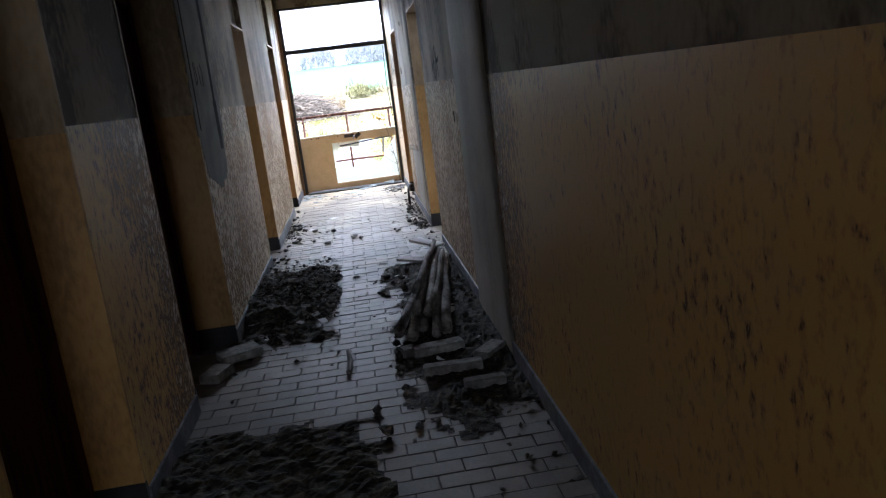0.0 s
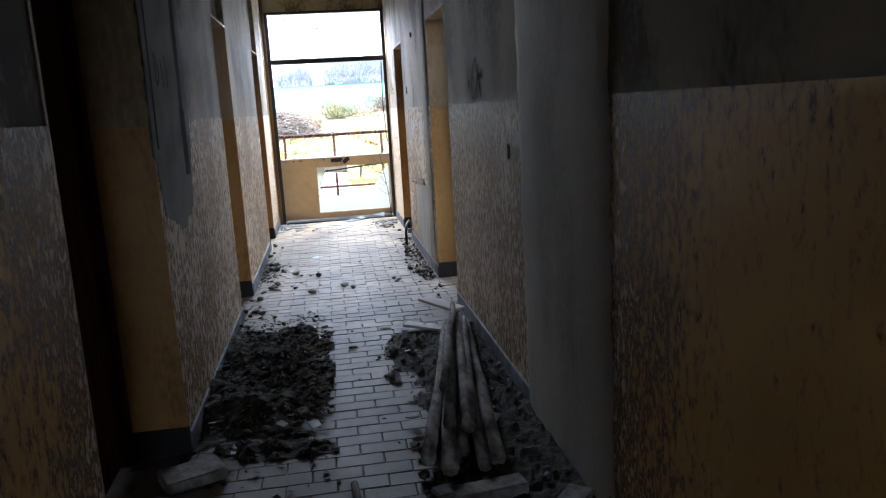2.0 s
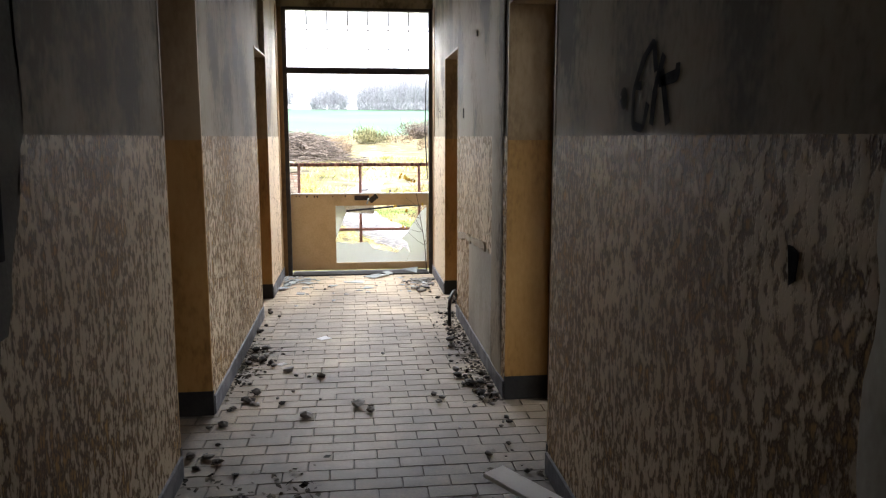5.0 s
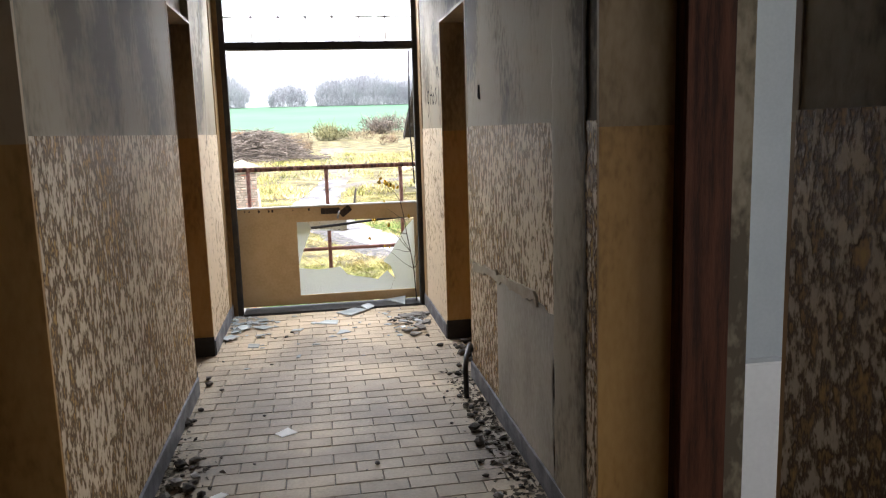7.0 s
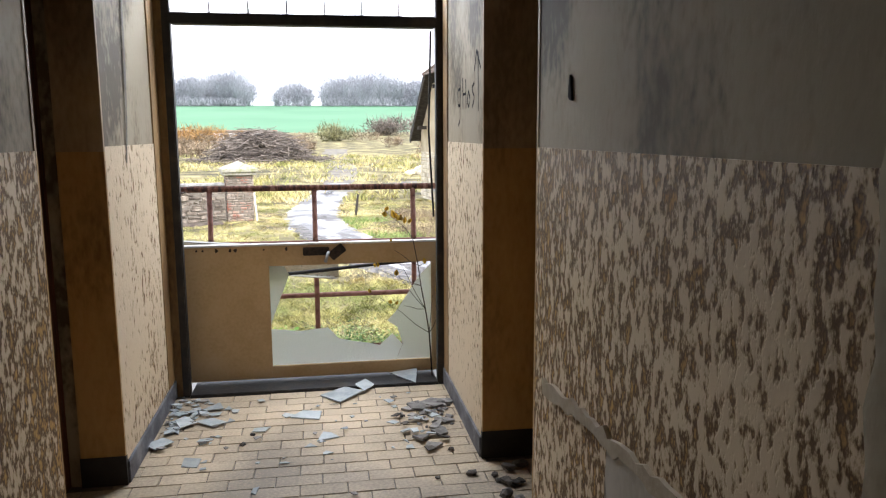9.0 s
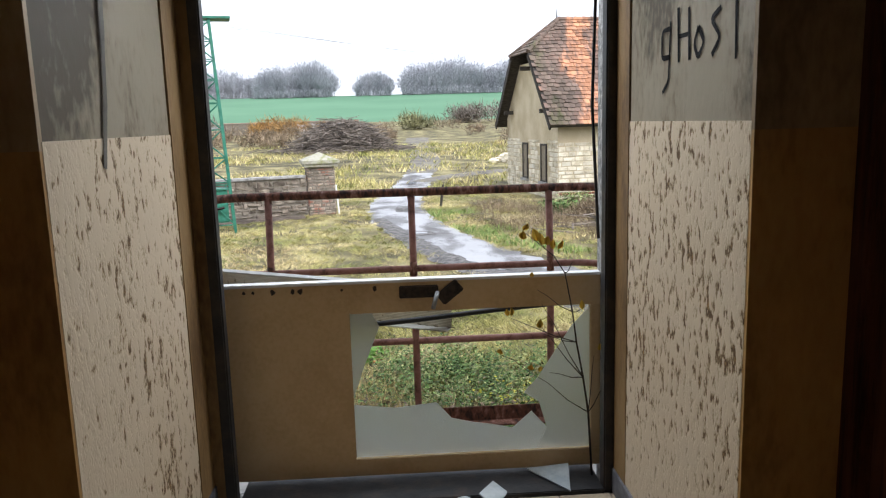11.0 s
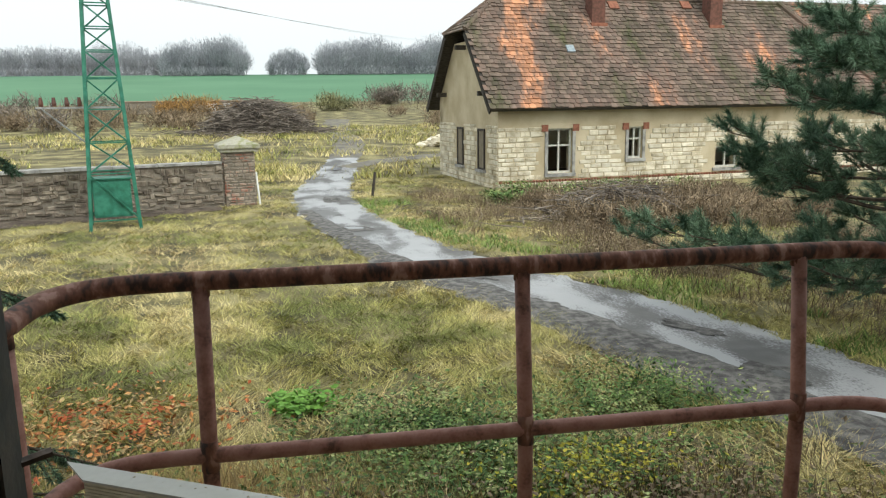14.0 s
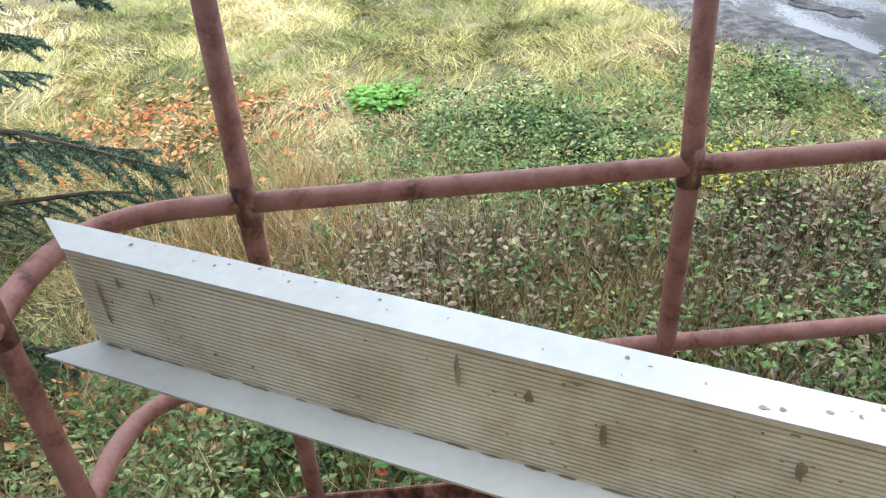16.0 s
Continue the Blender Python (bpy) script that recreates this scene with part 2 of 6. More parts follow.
def block(name, x0, x1, y0, y1, z0, z1, material, parent=None, bevel=0.0, label=""):
    bm = bmesh.new()
    box(bm, x0, x1, y0, y1, z0, z1, bevel)
    return part(name, bm, material, parent, label)


def tube(bm, pts, r, seg=10, r2=None):
    """A round bar along points, with closed ends."""
    pts = [Vector(p) for p in pts]
    rings = []
    n = len(pts)
    for k, p in enumerate(pts):
        d = (pts[min(k + 1, n - 1)] - pts[max(k - 1, 0)]).normalized()
        u = d.orthogonal().normalized() if k == 0 else (u - d * u.dot(d)).normalized()
        w = d.cross(u)
        rad = r if r2 is None else r + (r2 - r) * k / (n - 1)
        rings.append([bm.verts.new(p + (u * math.cos(a) + w * math.sin(a)) * rad) for a in [2 * math.pi * j / seg for j in range(seg)]])
    for a, b in zip(rings, rings[1:]):
        for j in range(seg):
            bm.faces.new((a[j], a[(j + 1) % seg], b[(j + 1) % seg], b[j]))
    bm.faces.new(rings[0][::-1])
    bm.faces.new(rings[-1])


def bent(pts, radius=0.12, steps=6):
    """Points of a polyline with rounded corners."""
    pts = [Vector(p) for p in pts]
    out = [pts[0]]
    for a, b, c in zip(pts, pts[1:], pts[2:]):
        p, q = b + (a - b).normalized() * radius, b + (c - b).normalized() * radius
        for k in range(steps + 1):
            f = k / steps
            out.append(p * (1 - f) ** 2 + b * 2 * f * (1 - f) + q * f * f)
    return out + [pts[-1]]


def raw(name, verts, faces, material, parent=None, smooth=False):
    me = bpy.data.meshes.new(name)
    me.from_pydata(verts, [], faces)
    me.update()
    if smooth:
        me.polygons.foreach_set("use_smooth", [True] * len(me.polygons))
    me.materials.append(material)
    ob = new(name, me)
    ob.parent = parent
    return ob

# ---- the corridor ----
XL, XR, XM, XLE = -0.87, 0.735, -0.822, -0.825        # faces of the long walls; the west one steps in to XM and, by the end door, XLE
CEIL, DZ, TH = 3.0, 1.437, 0.5     # ceiling, top of the dado, wall thickness
BACK = -15.0
JDS = {-1: 0.18, 1: 0.235}                # depth of the door recesses, west and east
OPEN_L = [(-1.86, -1.1), (-4.75, -4.0), (-7.95, -6.93), (-9.75, -8.85)]
OPEN_R = [(-1.95, -1.1), (-4.88, -3.93), (-13.6, -12.75)]
HEAD = 2.12


def long_wall(name, x, side, openings):
    """One side wall with door openings through it; the dado paint lies proud of the plaster."""
    w = tagged(new(name), "corridor wall, grey plaster above peeling white and ochre dado", "wall", "", "structure")
    cuts = [BACK] + [c for o in sorted(openings) for c in o] + [0.0]
    for k in range(0, len(cuts), 2):
        y0, y1 = cuts[k], cuts[k + 1]
        xx = (XLE if y1 == 0.0 else XM if y0 > -7 else x) if side < 0 else x
        a, b = sorted((xx, xx + side * TH))
        block("plaster", a, b, y0, y1, DZ, CEIL, PLASTER, w)
        block("masonry", a, b, y0, y1, 0, DZ, PLASTER, w)
        a, b = sorted((xx - side * 0.004, xx + side * 0.01))
        block("dado", a, b, y0 + 0.002, y1 - 0.002, 0.1, DZ, DADO, w, 0, "peeling dado paint")
        a, b = sorted((xx - side * 0.014, xx + side * 0.01))
        block("skirting", a, b, y0 + 0.002, y1 - 0.002, 0, 0.1, SKIRT, w, 0.003, "chipped grey skirting")
    for y0, y1 in openings:
        a, b = sorted((x, x + side * TH))
        block("lintel", a, b, y0, y1, HEAD, CEIL, PLASTER, w)
    return w


def recess(x, xf, side, y0, y1):
    """The painted linings of a door opening: far and near jamb and the soffit."""
    JD = JDS[side]
    r = tagged(new("trim_door_lining"), "ochre painted door lining with black base", "door lining", "door linings", "structure")
    a, b = sorted((xf - side * 0.003, x + side * JD))
    block("far_jamb", a, b, y1 - 0.012, y1 + 0.006, 0.13, DZ - 0.02, OCHRE, r)
    block("far_jamb_top", a, b, y1 - 0.012, y1 + 0.006, DZ - 0.02, HEAD, JAMBTOP, r, 0, "greyed upper paint")
    block("far_base", a - 0.003, b + 0.003, y1 - 0.016, y1 + 0.006, 0, 0.13, BLACKBASE, r, 0, "black painted base")
    a, b = sorted((x - side * 0.003, x + side * JD))
    block("near_jamb", a, b, y0 - 0.006, y0 + 0.012, 0.13, DZ - 0.02, OCHRE, r)
    block("near_jamb_top", a, b, y0 - 0.006, y0 + 0.012, DZ - 0.02, HEAD, JAMBTOP, r, 0, "greyed upper paint")
    block("near_base", a - 0.003, b + 0.003, y0 - 0.006, y0 + 0.016, 0, 0.13, BLACKBASE, r, 0, "black painted base")
    block("soffit", a, b, y0 + 0.012, y1 - 0.012, HEAD - 0.012, HEAD + 0.004, JAMBTOP, r)
    return r


def side_door(name, x, side, y0, y1, is_open):
    """A dark red panelled door in its frame, at the back of the recess."""
    JD = JDS[side]
    d = tagged(new(name), "dark red wooden door in its frame" + (", standing open" if is_open else ", shut"), "door", "side doors", "structure")
    a, b = sorted((x + side * JD, x + side * (JD + 0.16)))
    for n, p0, p1 in (("far_post", y1 - 0.075, y1), ("near_post", y0, y0 + 0.075)):
        block(n, a, b, p0, p1, 0, HEAD, REDWOOD, d, 0.006)
    block("head", a, b, y0 + 0.075, y1 - 0.075, HEAD - 0.08, HEAD, REDWOOD, d, 0.006)
    if not is_open:
        a, b = sorted((x + side * (JD + 0.04), x + side * (JD + 0.09)))
        leaf = block("leaf", a, b, y0 + 0.075, y1 - 0.075, 0.01, HEAD - 0.08, REDWOOD, d, 0.004)
        for z0, z1 in ((0.2, 0.9), (1.05, 1.9)):
            p, q = sorted((x + side * (JD + 0.034), x + side * (JD + 0.04)))
            block("panel", p, q, y0 + 0.2, y1 - 0.2, z0, z1, REDWOOD, leaf, 0.002)
    return d


def glazed_leaf(d, x, y):
    """The white inner leaf of the open door, swung into the room: stiles, rails and a frosted pane."""
    lf = tagged(new("leaf"))
    lf.parent = d
    lf["label"] = "white painted door leaf with a frosted pane"
    for n, x0, x1, z0, z1 in (("hinge_stile", 0, 0.1, 0.01, 2.03), ("lock_stile", 0.7, 0.8, 0.01, 2.03), ("bottom_panel", 0.1, 0.7, 0.01, 0.62), ("top_rail", 0.1, 0.7, 1.93, 2.03)):
        block(n, x + x0, x + x1, y, y + 0.042, z0, z1, WHITE, lf, 0.004)
    block("glazing_bead", x + 0.1, x + 0.7, y + 0.004, y + 0.02, 0.62, 0.634, GREYPANEL, lf, 0.002)
    block("pane", x + 0.1, x + 0.7, y + 0.018, y + 0.023, 0.634, 1.93, MILKGLASS, lf, 0, "milky grey glass")
    return lf


wl = long_wall("wall_west", XL, -1, OPEN_L)
wr = long_wall("wall_east", XR, 1, OPEN_R)
for k, (y0, y1) in enumerate(OPEN_L):
    recess(XL if y0 < -7.9 else XM, XLE if k == 0 else XM if k < 3 else XL, -1, y0, y1)
    side_door("door_%d" % (k + 2), XL, -1, y0, y1, False)
for k, (y0, y1) in enumerate(OPEN_R):
    recess(XR, XR, 1, y0, y1)
    sd = side_door("door_%d" % (k + 6), XR, 1, y0, y1, k == 1)
    if k == 1:
        glazed_leaf(sd, 1.175, -3.86)
# this end stays out of view; its window opening is added for fill light
ws = tagged(new("wall_south"), "plain plaster end wall of the corridor, unseen, with an added window opening", "wall", "", "structure")
for q in ((XL - TH, -0.6, 0, CEIL), (0.46, XR + TH, 0, CEIL), (-0.6, 0.46, 0, 1.0), (-0.6, 0.46, 2.4, CEIL)):
    block("plaster", q[0], q[1], BACK - 0.3, BACK, q[2], q[3], PLASTER, ws)
ceil = tagged(block("ceiling", XL - TH, XR + TH, BACK - 0.3, 0.24, CEIL, CEIL + 0.25, PLASTER), "grey plaster corridor ceiling", "ceiling", "", "structure")

# grey cement infills in the east wall, proud of the paint
def infill(name, y0, y1, z1, seed, proud, material):
    """A strip with ragged edges, rounded off towards both sides."""
    rnd = random.Random(seed)
    bm = bmesh.new()
    n, cols = 40, ((0.0, 0.0), (0.03, 0.55), (0.09, 0.9), (0.3, 1.0), (0.7, 1.0), (0.91, 0.9), (0.97, 0.55), (1.0, 0.0))
    rows = []
    for k in range(n + 1):
        a, b = y0 + rnd.uniform(-0.012, 0.012), y1 + rnd.uniform(-0.012, 0.012)
        rows.append([bm.verts.new((XR - 0.006 - proud * f - (rnd.uniform(0, 0.002) if f == 1 else 0), a + (b - a) * u, z1 * k / n)) for u, f in cols])
    for p, q in zip(rows, rows[1:]):
        for j in range(len(cols) - 1):
            bm.faces.new((p[j], q[j], q[j + 1], p[j + 1]))
    return part(name, bm, material, wr, "grey cement infill strip", True)


infill("infill", -7.93, -6.83, CEIL, 3, 0.014, INFILL)
infill("infill", -3.84, -3.5, CEIL, 4, 0.004, PLASTER)

# ---- the end wall with the balcony door ----
FXL, FXR, FT, TT = -0.735, 0.69, 2.064, 2.68     # clear opening, underside of the transom bar, top of the glass blocks
we = tagged(new("wall_north"), "outer wall with roughcast reveal round the balcony door", "wall", "", "structure")
block("roughcast", -6, FXL - 0.085, 0.01, 0.2, GZ, 7, ROUGHCAST, we)
block("roughcast", FXR + 0.03, 7, 0.01, 0.2, GZ, 7, ROUGHCAST, we)
block("lintel", FXL - 0.085, FXR + 0.03, 0.01, 0.2, TT + 0.02, 7, ROUGHCAST, we)
block("sill_wall", FXL - 0.085, FXR + 0.03, 0.01, 0.2, GZ, -0.05, ROUGHCAST, we)
block("inner_plaster", XLE - 0.02, FXL - 0.044, -0.012, 0.008, 0, CEIL, DARKOCHRE, we)
block("ochre_strip", XLE - 0.01, XLE + 0.007, -0.18, -0.013, 0, 2.7, DARKOCHRE, we)
block("ochre_strip", XR - 0.007, XR + 0.01, -0.18, -0.013, 0, 2.7, DARKOCHRE, we)
block("inner_plaster", FXL - 0.08, FXR + 0.045, -0.012, 0.008, TT + 0.03, CEIL, PLASTER, we)

door = tagged(new("door_1"), "black steel framed balcony door, lower beige panel, upper pane missing", "door", "", "structure")
block("frame_post", FXL - 0.042, FXL, -0.025, 0.03, 0, TT + 0.03, BLACKSTEEL, door, 0.006)
block("frame_post", FXR, FXR + 0.075, -0.035, 0.03, 0, TT + 0.03, BLACKSTEEL, door, 0.006)
block("transom_bar", FXL, FXR, -0.04, 0.04, FT, FT + 0.06, BLACKSTEEL, door, 0.006)
block("top_bar", FXL, FXR, -0.03, 0.03, TT, TT + 0.03, BLACKSTEEL, door, 0.004)
block("threshold", FXL, FXR, -0.04, 0.2, -0.05, 0.015, BLACKSTEEL, door, 0.004)
# leaf: sheet metal panel with a cut-out for a small pane, in the outer plane of the frame
LY0, LY1 = 0.145, 0.185
LX0, LX1, LZ0, LZ1 = FXL - 0.08, FXR + 0.03, 0.03, 0.835
PX0, PX1, PZ0, PZ1 = -0.285, FXR - 0.01, 0.105, 0.715
leaf = tagged(new("leaf"))
leaf.parent = door
block("side_panel", LX0, PX0, LY0, LY1, LZ0, LZ1, BEIGE, leaf, 0.003)
block("top_rail", PX0, LX1, LY0, LY1, PZ1, LZ1, BEIGE, leaf, 0.003)
block("bottom_rail", PX0, LX1, LY0, LY1, LZ0, PZ0, BEIGE, leaf, 0.003)
block("end_stile", PX1, LX1, LY0, LY1, PZ0, PZ1, BEIGE, leaf, 0.003)
block("cap_strip", LX0, LX1, LY0 - 0.004, LY1 + 0.004, LZ1, LZ1 + 0.012, WHITE, leaf, 0.002)

# glass blocks over the door: three rows of seven
def glass_block_mesh():
    bm = bmesh.new()
    box(bm, -0.094, 0.094, -0.035, 0.035, -0.094, 0.094, 0.014)
    return mesh_of(bm, "glass_block", GLASSBLOCK, False)


gb = glass_block_mesh()
blocks = tagged(new("window_1"), "transom of glass blocks over the balcony door", "window", "", "structure")
nx, nz = 7, 3
px, pz = (FXR - FXL) / nx, (TT - FT - 0.06) / nz
for i in range(nx):
    for k in range(nz):
        o = new("glass_block", gb)
        o.parent = blocks
        o.scale = (px / 0.2, 1, pz / 0.2)
        o.visible_shadow = False
        o.location = (FXL + px * (i + 0.5), 0, FT + 0.06 + pz * (k + 0.5))
for i in range(1, nx):
    block("mortar", FXL + px * i - 0.005, FXL + px * i + 0.005, -0.02, 0.02, FT + 0.06, TT, CONCRETE, blocks)
for k in range(1, nz):
    block("mortar", FXL, FXR, -0.018, 0.018, FT + 0.06 + pz * k - 0.005, FT + 0.06 + pz * k + 0.005, CONCRETE, blocks)

# ---- the white room behind the open side door ----
rm = tagged(new("wall_room"), "plain white room walls", "wall", "", "structure")
RX, RY0, RY1 = XR + TH, -7.6, -3.3
block("north_side", RX, 5.2, RY1, RY1 + 0.15, 0, CEIL, WHITE, rm)
block("south_side", RX, 5.2, RY0 - 0.15, RY0, 0, CEIL, WHITE, rm)
block("outer_side", 5.05, 5.2, RY0, -6.6, 0, CEIL, WHITE, rm)
block("outer_side", 5.05, 5.2, -4.6, RY1, 0, CEIL, WHITE, rm)
block("outer_side", 5.05, 5.2, -6.6, -4.6, 0, 0.8, WHITE, rm)
block("outer_side", 5.05, 5.2, -6.6, -4.6, 2.5, CEIL, WHITE, rm)
tagged(block("ceiling_room", RX, 5.2, RY0 - 0.15, RY1 + 0.15, CEIL, CEIL + 0.2, WHITE), "white room ceiling", "ceiling", "", "structure")
tagged(block("floor_room", RX, 5.2, RY0 - 0.15, RY1 + 0.15, -0.2, -0.002, CONCRETE), "bare concrete room floor", "floor", "", "structure")

# ---- the balcony ----
RT, RM, RL = 1.118, 0.744, 0.372
LEAN = {RT: 0.932, RM: 0.893, RL: 0.9}         # the front leans out towards the top
slab = tagged(block("balcony_slab", -1.06, 0.99, 0.2, 0.5, -0.2, -0.05, CONCRETE, None, 0.01), "weathered concrete balcony slab", "balcony", "", "structure")
rail = thing("balcony_railing", "rusty red-painted tubular steel balcony railing", "railing")
XA, XB = -0.99, 0.93
for n, b in (("edge_angle", [(XA - 0.03, XB + 0.03, 0.925, 0.933, -0.08, 0.0), (XA - 0.03, XB + 0.03, 0.855, 0.9245, -0.08, -0.072)]),
             ("side_beam", [(XA - 0.03, XA + 0.03, 0.19, 0.854, -0.09, -0.05)]), ("side_beam", [(XB - 0.03, XB + 0.03, 0.19, 0.854, -0.09, -0.05)])):
    bm = bmesh.new()
    for q in b:
        box(bm, *q, 0.002)
    part(n, bm, RUST, rail, "rusty steel angle along the balcony's edge")
for n, z in (("top_rail", RT), ("middle_rail", RM), ("lower_rail", RL)):
    bm = bmesh.new()
    tube(bm, bent([(XA, 0.2, z), (XA, LEAN[z], z), (XB, LEAN[z], z), (XB, 0.2, z)], 0.2, 8), 0.021 if n == "top_rail" else 0.017, 12)
    part(n, bm, RUST if n == "top_rail" else PINKRED, rail, "", True)
for x, y in ((-0.712, 0), (-0.017, 0), (0.664, 0), (XA, 0.64), (XB, 0.57)):
    bm = bmesh.new()
    tube(bm, [(x, y or 0.9, -0.075), (x, y or LEAN[RM], RM), (x, y or LEAN[RT], RT)], 0.0175, 12)
    post = part("post", bm, PINKRED, rail, "", True)
    for z in (RM, RT):             # weld beads where the tubes meet
        bm = bmesh.new()
        tube(bm, [(x, y or LEAN[z], z - 0.034), (x, y or LEAN[z], z - 0.016), (x, y or LEAN[z], z - (0.002 if z == RT else -0.016))] + ([(x, y or LEAN[z], z + 0.034)] if z == RM else []), 0.0192, 10, 0.0184)
        part("weld", bm, RUST, post, "", True)


# ---- outdoors: the yard ----
def ground_z(x, y):
    """Flat near the building, rising gently into the fields."""
    d = max(0.0, y - 28)
    return GZ + 0.03 * d * d / (d + 4) + 0.035 * max(0.0, min(y, 310) - 140) + 0.02 * noise.noise(Vector((x * 0.35, y * 0.35, 0))) * min(1, max(0.0, (y - 2) / 4))


GRASSY = mat("autumn_grass_ground", [(0.065, 0.056, 0.028), (0.16, 0.138, 0.062), (0.33, 0.29, 0.135)], 0.7, rough=0.95, bump=1.0, fine=22, dist=0.08)
FIELD = mat("winter_crop_field", [(0.075, 0.19, 0.1), (0.1, 0.23, 0.125)], 0.03, rough=0.95, bump=0)
bm = bmesh.new()
xs = sorted(set([-900, -500, -300, -180, -120, -80, -60] + [v * 1.0 for v in range(-45, 46)] + [60, 80, 120, 180, 300, 500, 900]))
ys = sorted(set([-900, -500, -200, -60, -20, 0.2] + [1 + v for v in range(0, 60)] + [64, 70, 78, 88, 100, 115, 140, 160, 200, 260, 310, 350, 500, 900]))
grid = [[bm.verts.new((x, y, ground_z(x, y) if y > 0.2 else GZ)) for x in xs] for y in ys]
for j, (r0, r1) in enumerate(zip(grid, grid[1:])):
    for k in range(len(xs) - 1):
        f = bm.faces.new((r0[k], r0[k + 1], r1[k + 1], r1[k]))
        f.material_index = 1 if 139 < ys[j] < 309 else 0
ground = tagged(part("ground", bm, GRASSY, None, "", True), "yard of yellowing autumn grass, green crop field beyond", "ground", "", "structure")
ground.data.materials.append(FIELD)

# the broken asphalt track
def track(name, line, widths, material, lift, seed):
    """A ragged strip along a smooth line."""
    rnd = random.Random(seed)
    pts = [Vector((x, y, 0)) for x, y in line]
    fine, wd = [], []
    n = len(pts)
    for k in range(n - 1):
        p0, p1, p2, p3 = pts[max(k - 1, 0)], pts[k], pts[k + 1], pts[min(k + 2, n - 1)]
        for j in range(14):
            t = j / 14
            fine.append(0.5 * (2 * p1 + (p2 - p0) * t + (2 * p0 - 5 * p1 + 4 * p2 - p3) * t * t + (3 * p1 - p0 - 3 * p2 + p3) * t ** 3))
            wd.append(widths[k] * (1 - t) + widths[k + 1] * t)
    bm = bmesh.new()
    rows = []
    for k in range(len(fine)):
        d = (fine[min(k + 1, len(fine) - 1)] - fine[max(k - 1, 0)]).normalized()
        side = Vector((d.y, -d.x, 0))
        row = []
        for u in (-1, -0.6, 0, 0.6, 1):
            w = wd[k] / 2 * u + (rnd.uniform(-0.12, 0.12) if abs(u) == 1 else 0)
            p = fine[k] + side * w
            row.append(bm.verts.new((p.x, p.y, ground_z(p.x, p.y) + lift * (1 if abs(u) < 1 else 0.3))))
        rows.append(row)
    for a, b in zip(rows, rows[1:]):
        for j in range(4):
            bm.faces.new((a[j], a[j + 1], b[j + 1], b[j]))
    return part(name, bm, material, None, "", True), fine, wd


ASPHALT = mat("cracked_wet_asphalt", [(0.13, 0.128, 0.125), (0.19, 0.188, 0.188), (0.23, 0.23, 0.235), (0.35, 0.355, 0.365), (0.38, 0.385, 0.395)], 0.7, (1.5, 0.7, 1), 0.6, 0.4, 30, spread=0.2, dist=0.03)
nt = ASPHALT.node_tree
wet = nt.nodes.new("ShaderNodeTexNoise")
wet.inputs["Scale"].default_value, wet.inputs["Detail"].default_value = 0.9, 4
wr_ = nt.nodes.new("ShaderNodeMapRange")
for k, v in (("From Min", 0.45), ("From Max", 0.56), ("To Min", 0.85), ("To Max", 0.5)):
    wr_.inputs[k].default_value = v
gp = nt.nodes.new("ShaderNodeNewGeometry")
nt.links.new(gp.outputs["Position"], wet.inputs["Vector"])
nt.links.new(wet.outputs["Fac"], wr_.inputs["Value"])
nt.links.new(wr_.outputs["Result"], nt.nodes["Principled BSDF"].inputs["Roughness"])
DIRTTRACK = mat("grey_earth_track", [(0.1, 0.09, 0.075), (0.18, 0.165, 0.14), (0.22, 0.2, 0.13)], 1.5, rough=0.9, bump=0.3)
ROADLINE = [(7.4, 0.6), (6.0, 3.2), (4.75, 6.3), (3.6, 9.6), (1.7, 13.5), (0.55, 17.5), (-0.2, 21.5), (-0.3, 25.5), (0.15, 31), (0.9, 39)]
road, road_pts, road_w = track("road", ROADLINE, [2.3, 2.2, 2.1, 2.0, 1.9, 1.9, 1.9, 2.0, 1.8, 1.5], ASPHALT, 0.035, 5)
tagged(road, "broken wet asphalt track with puddles", "road", "", "structure")
t2, far_pts, far_w = track("road_track", [(0.9, 38.5), (1.5, 48), (1.2, 60), (1.6, 78)], [1.5, 2.0, 2.2, 2.4], DIRTTRACK, 0.04, 6)
tagged(t2, "earth track running on into the fields", "track", "", "structure")
t3, _, _ = track("road_branch", [(0.6, 34), (3, 37), (7, 39.5), (14, 41)], [1.2, 1.4, 1.6, 1.6], DIRTTRACK, 0.045, 7)
tagged(t3, "earth track branching behind the house", "track", "", "structure")
GRAVEL = mat("dark_broken_gravel", [(0.06, 0.057, 0.055), (0.12, 0.115, 0.11), (0.2, 0.19, 0.18)], 9, rough=0.95, bump=1.0, fine=60, dist=0.02)
edge, _, _ = track("road_edge", [(6.3, 0.9), (5.15, 3.0), (3.95, 6.0), (2.8, 9.25), (1.0, 13.15), (-0.1, 17.2), (-0.85, 21)], [0.9, 1.0, 1.05, 0.9, 0.7, 0.6, 0.4], GRAVEL, 0.062, 12)
tagged(edge, "crumbled dark gravel edge of the asphalt track", "road edge", "", "structure")


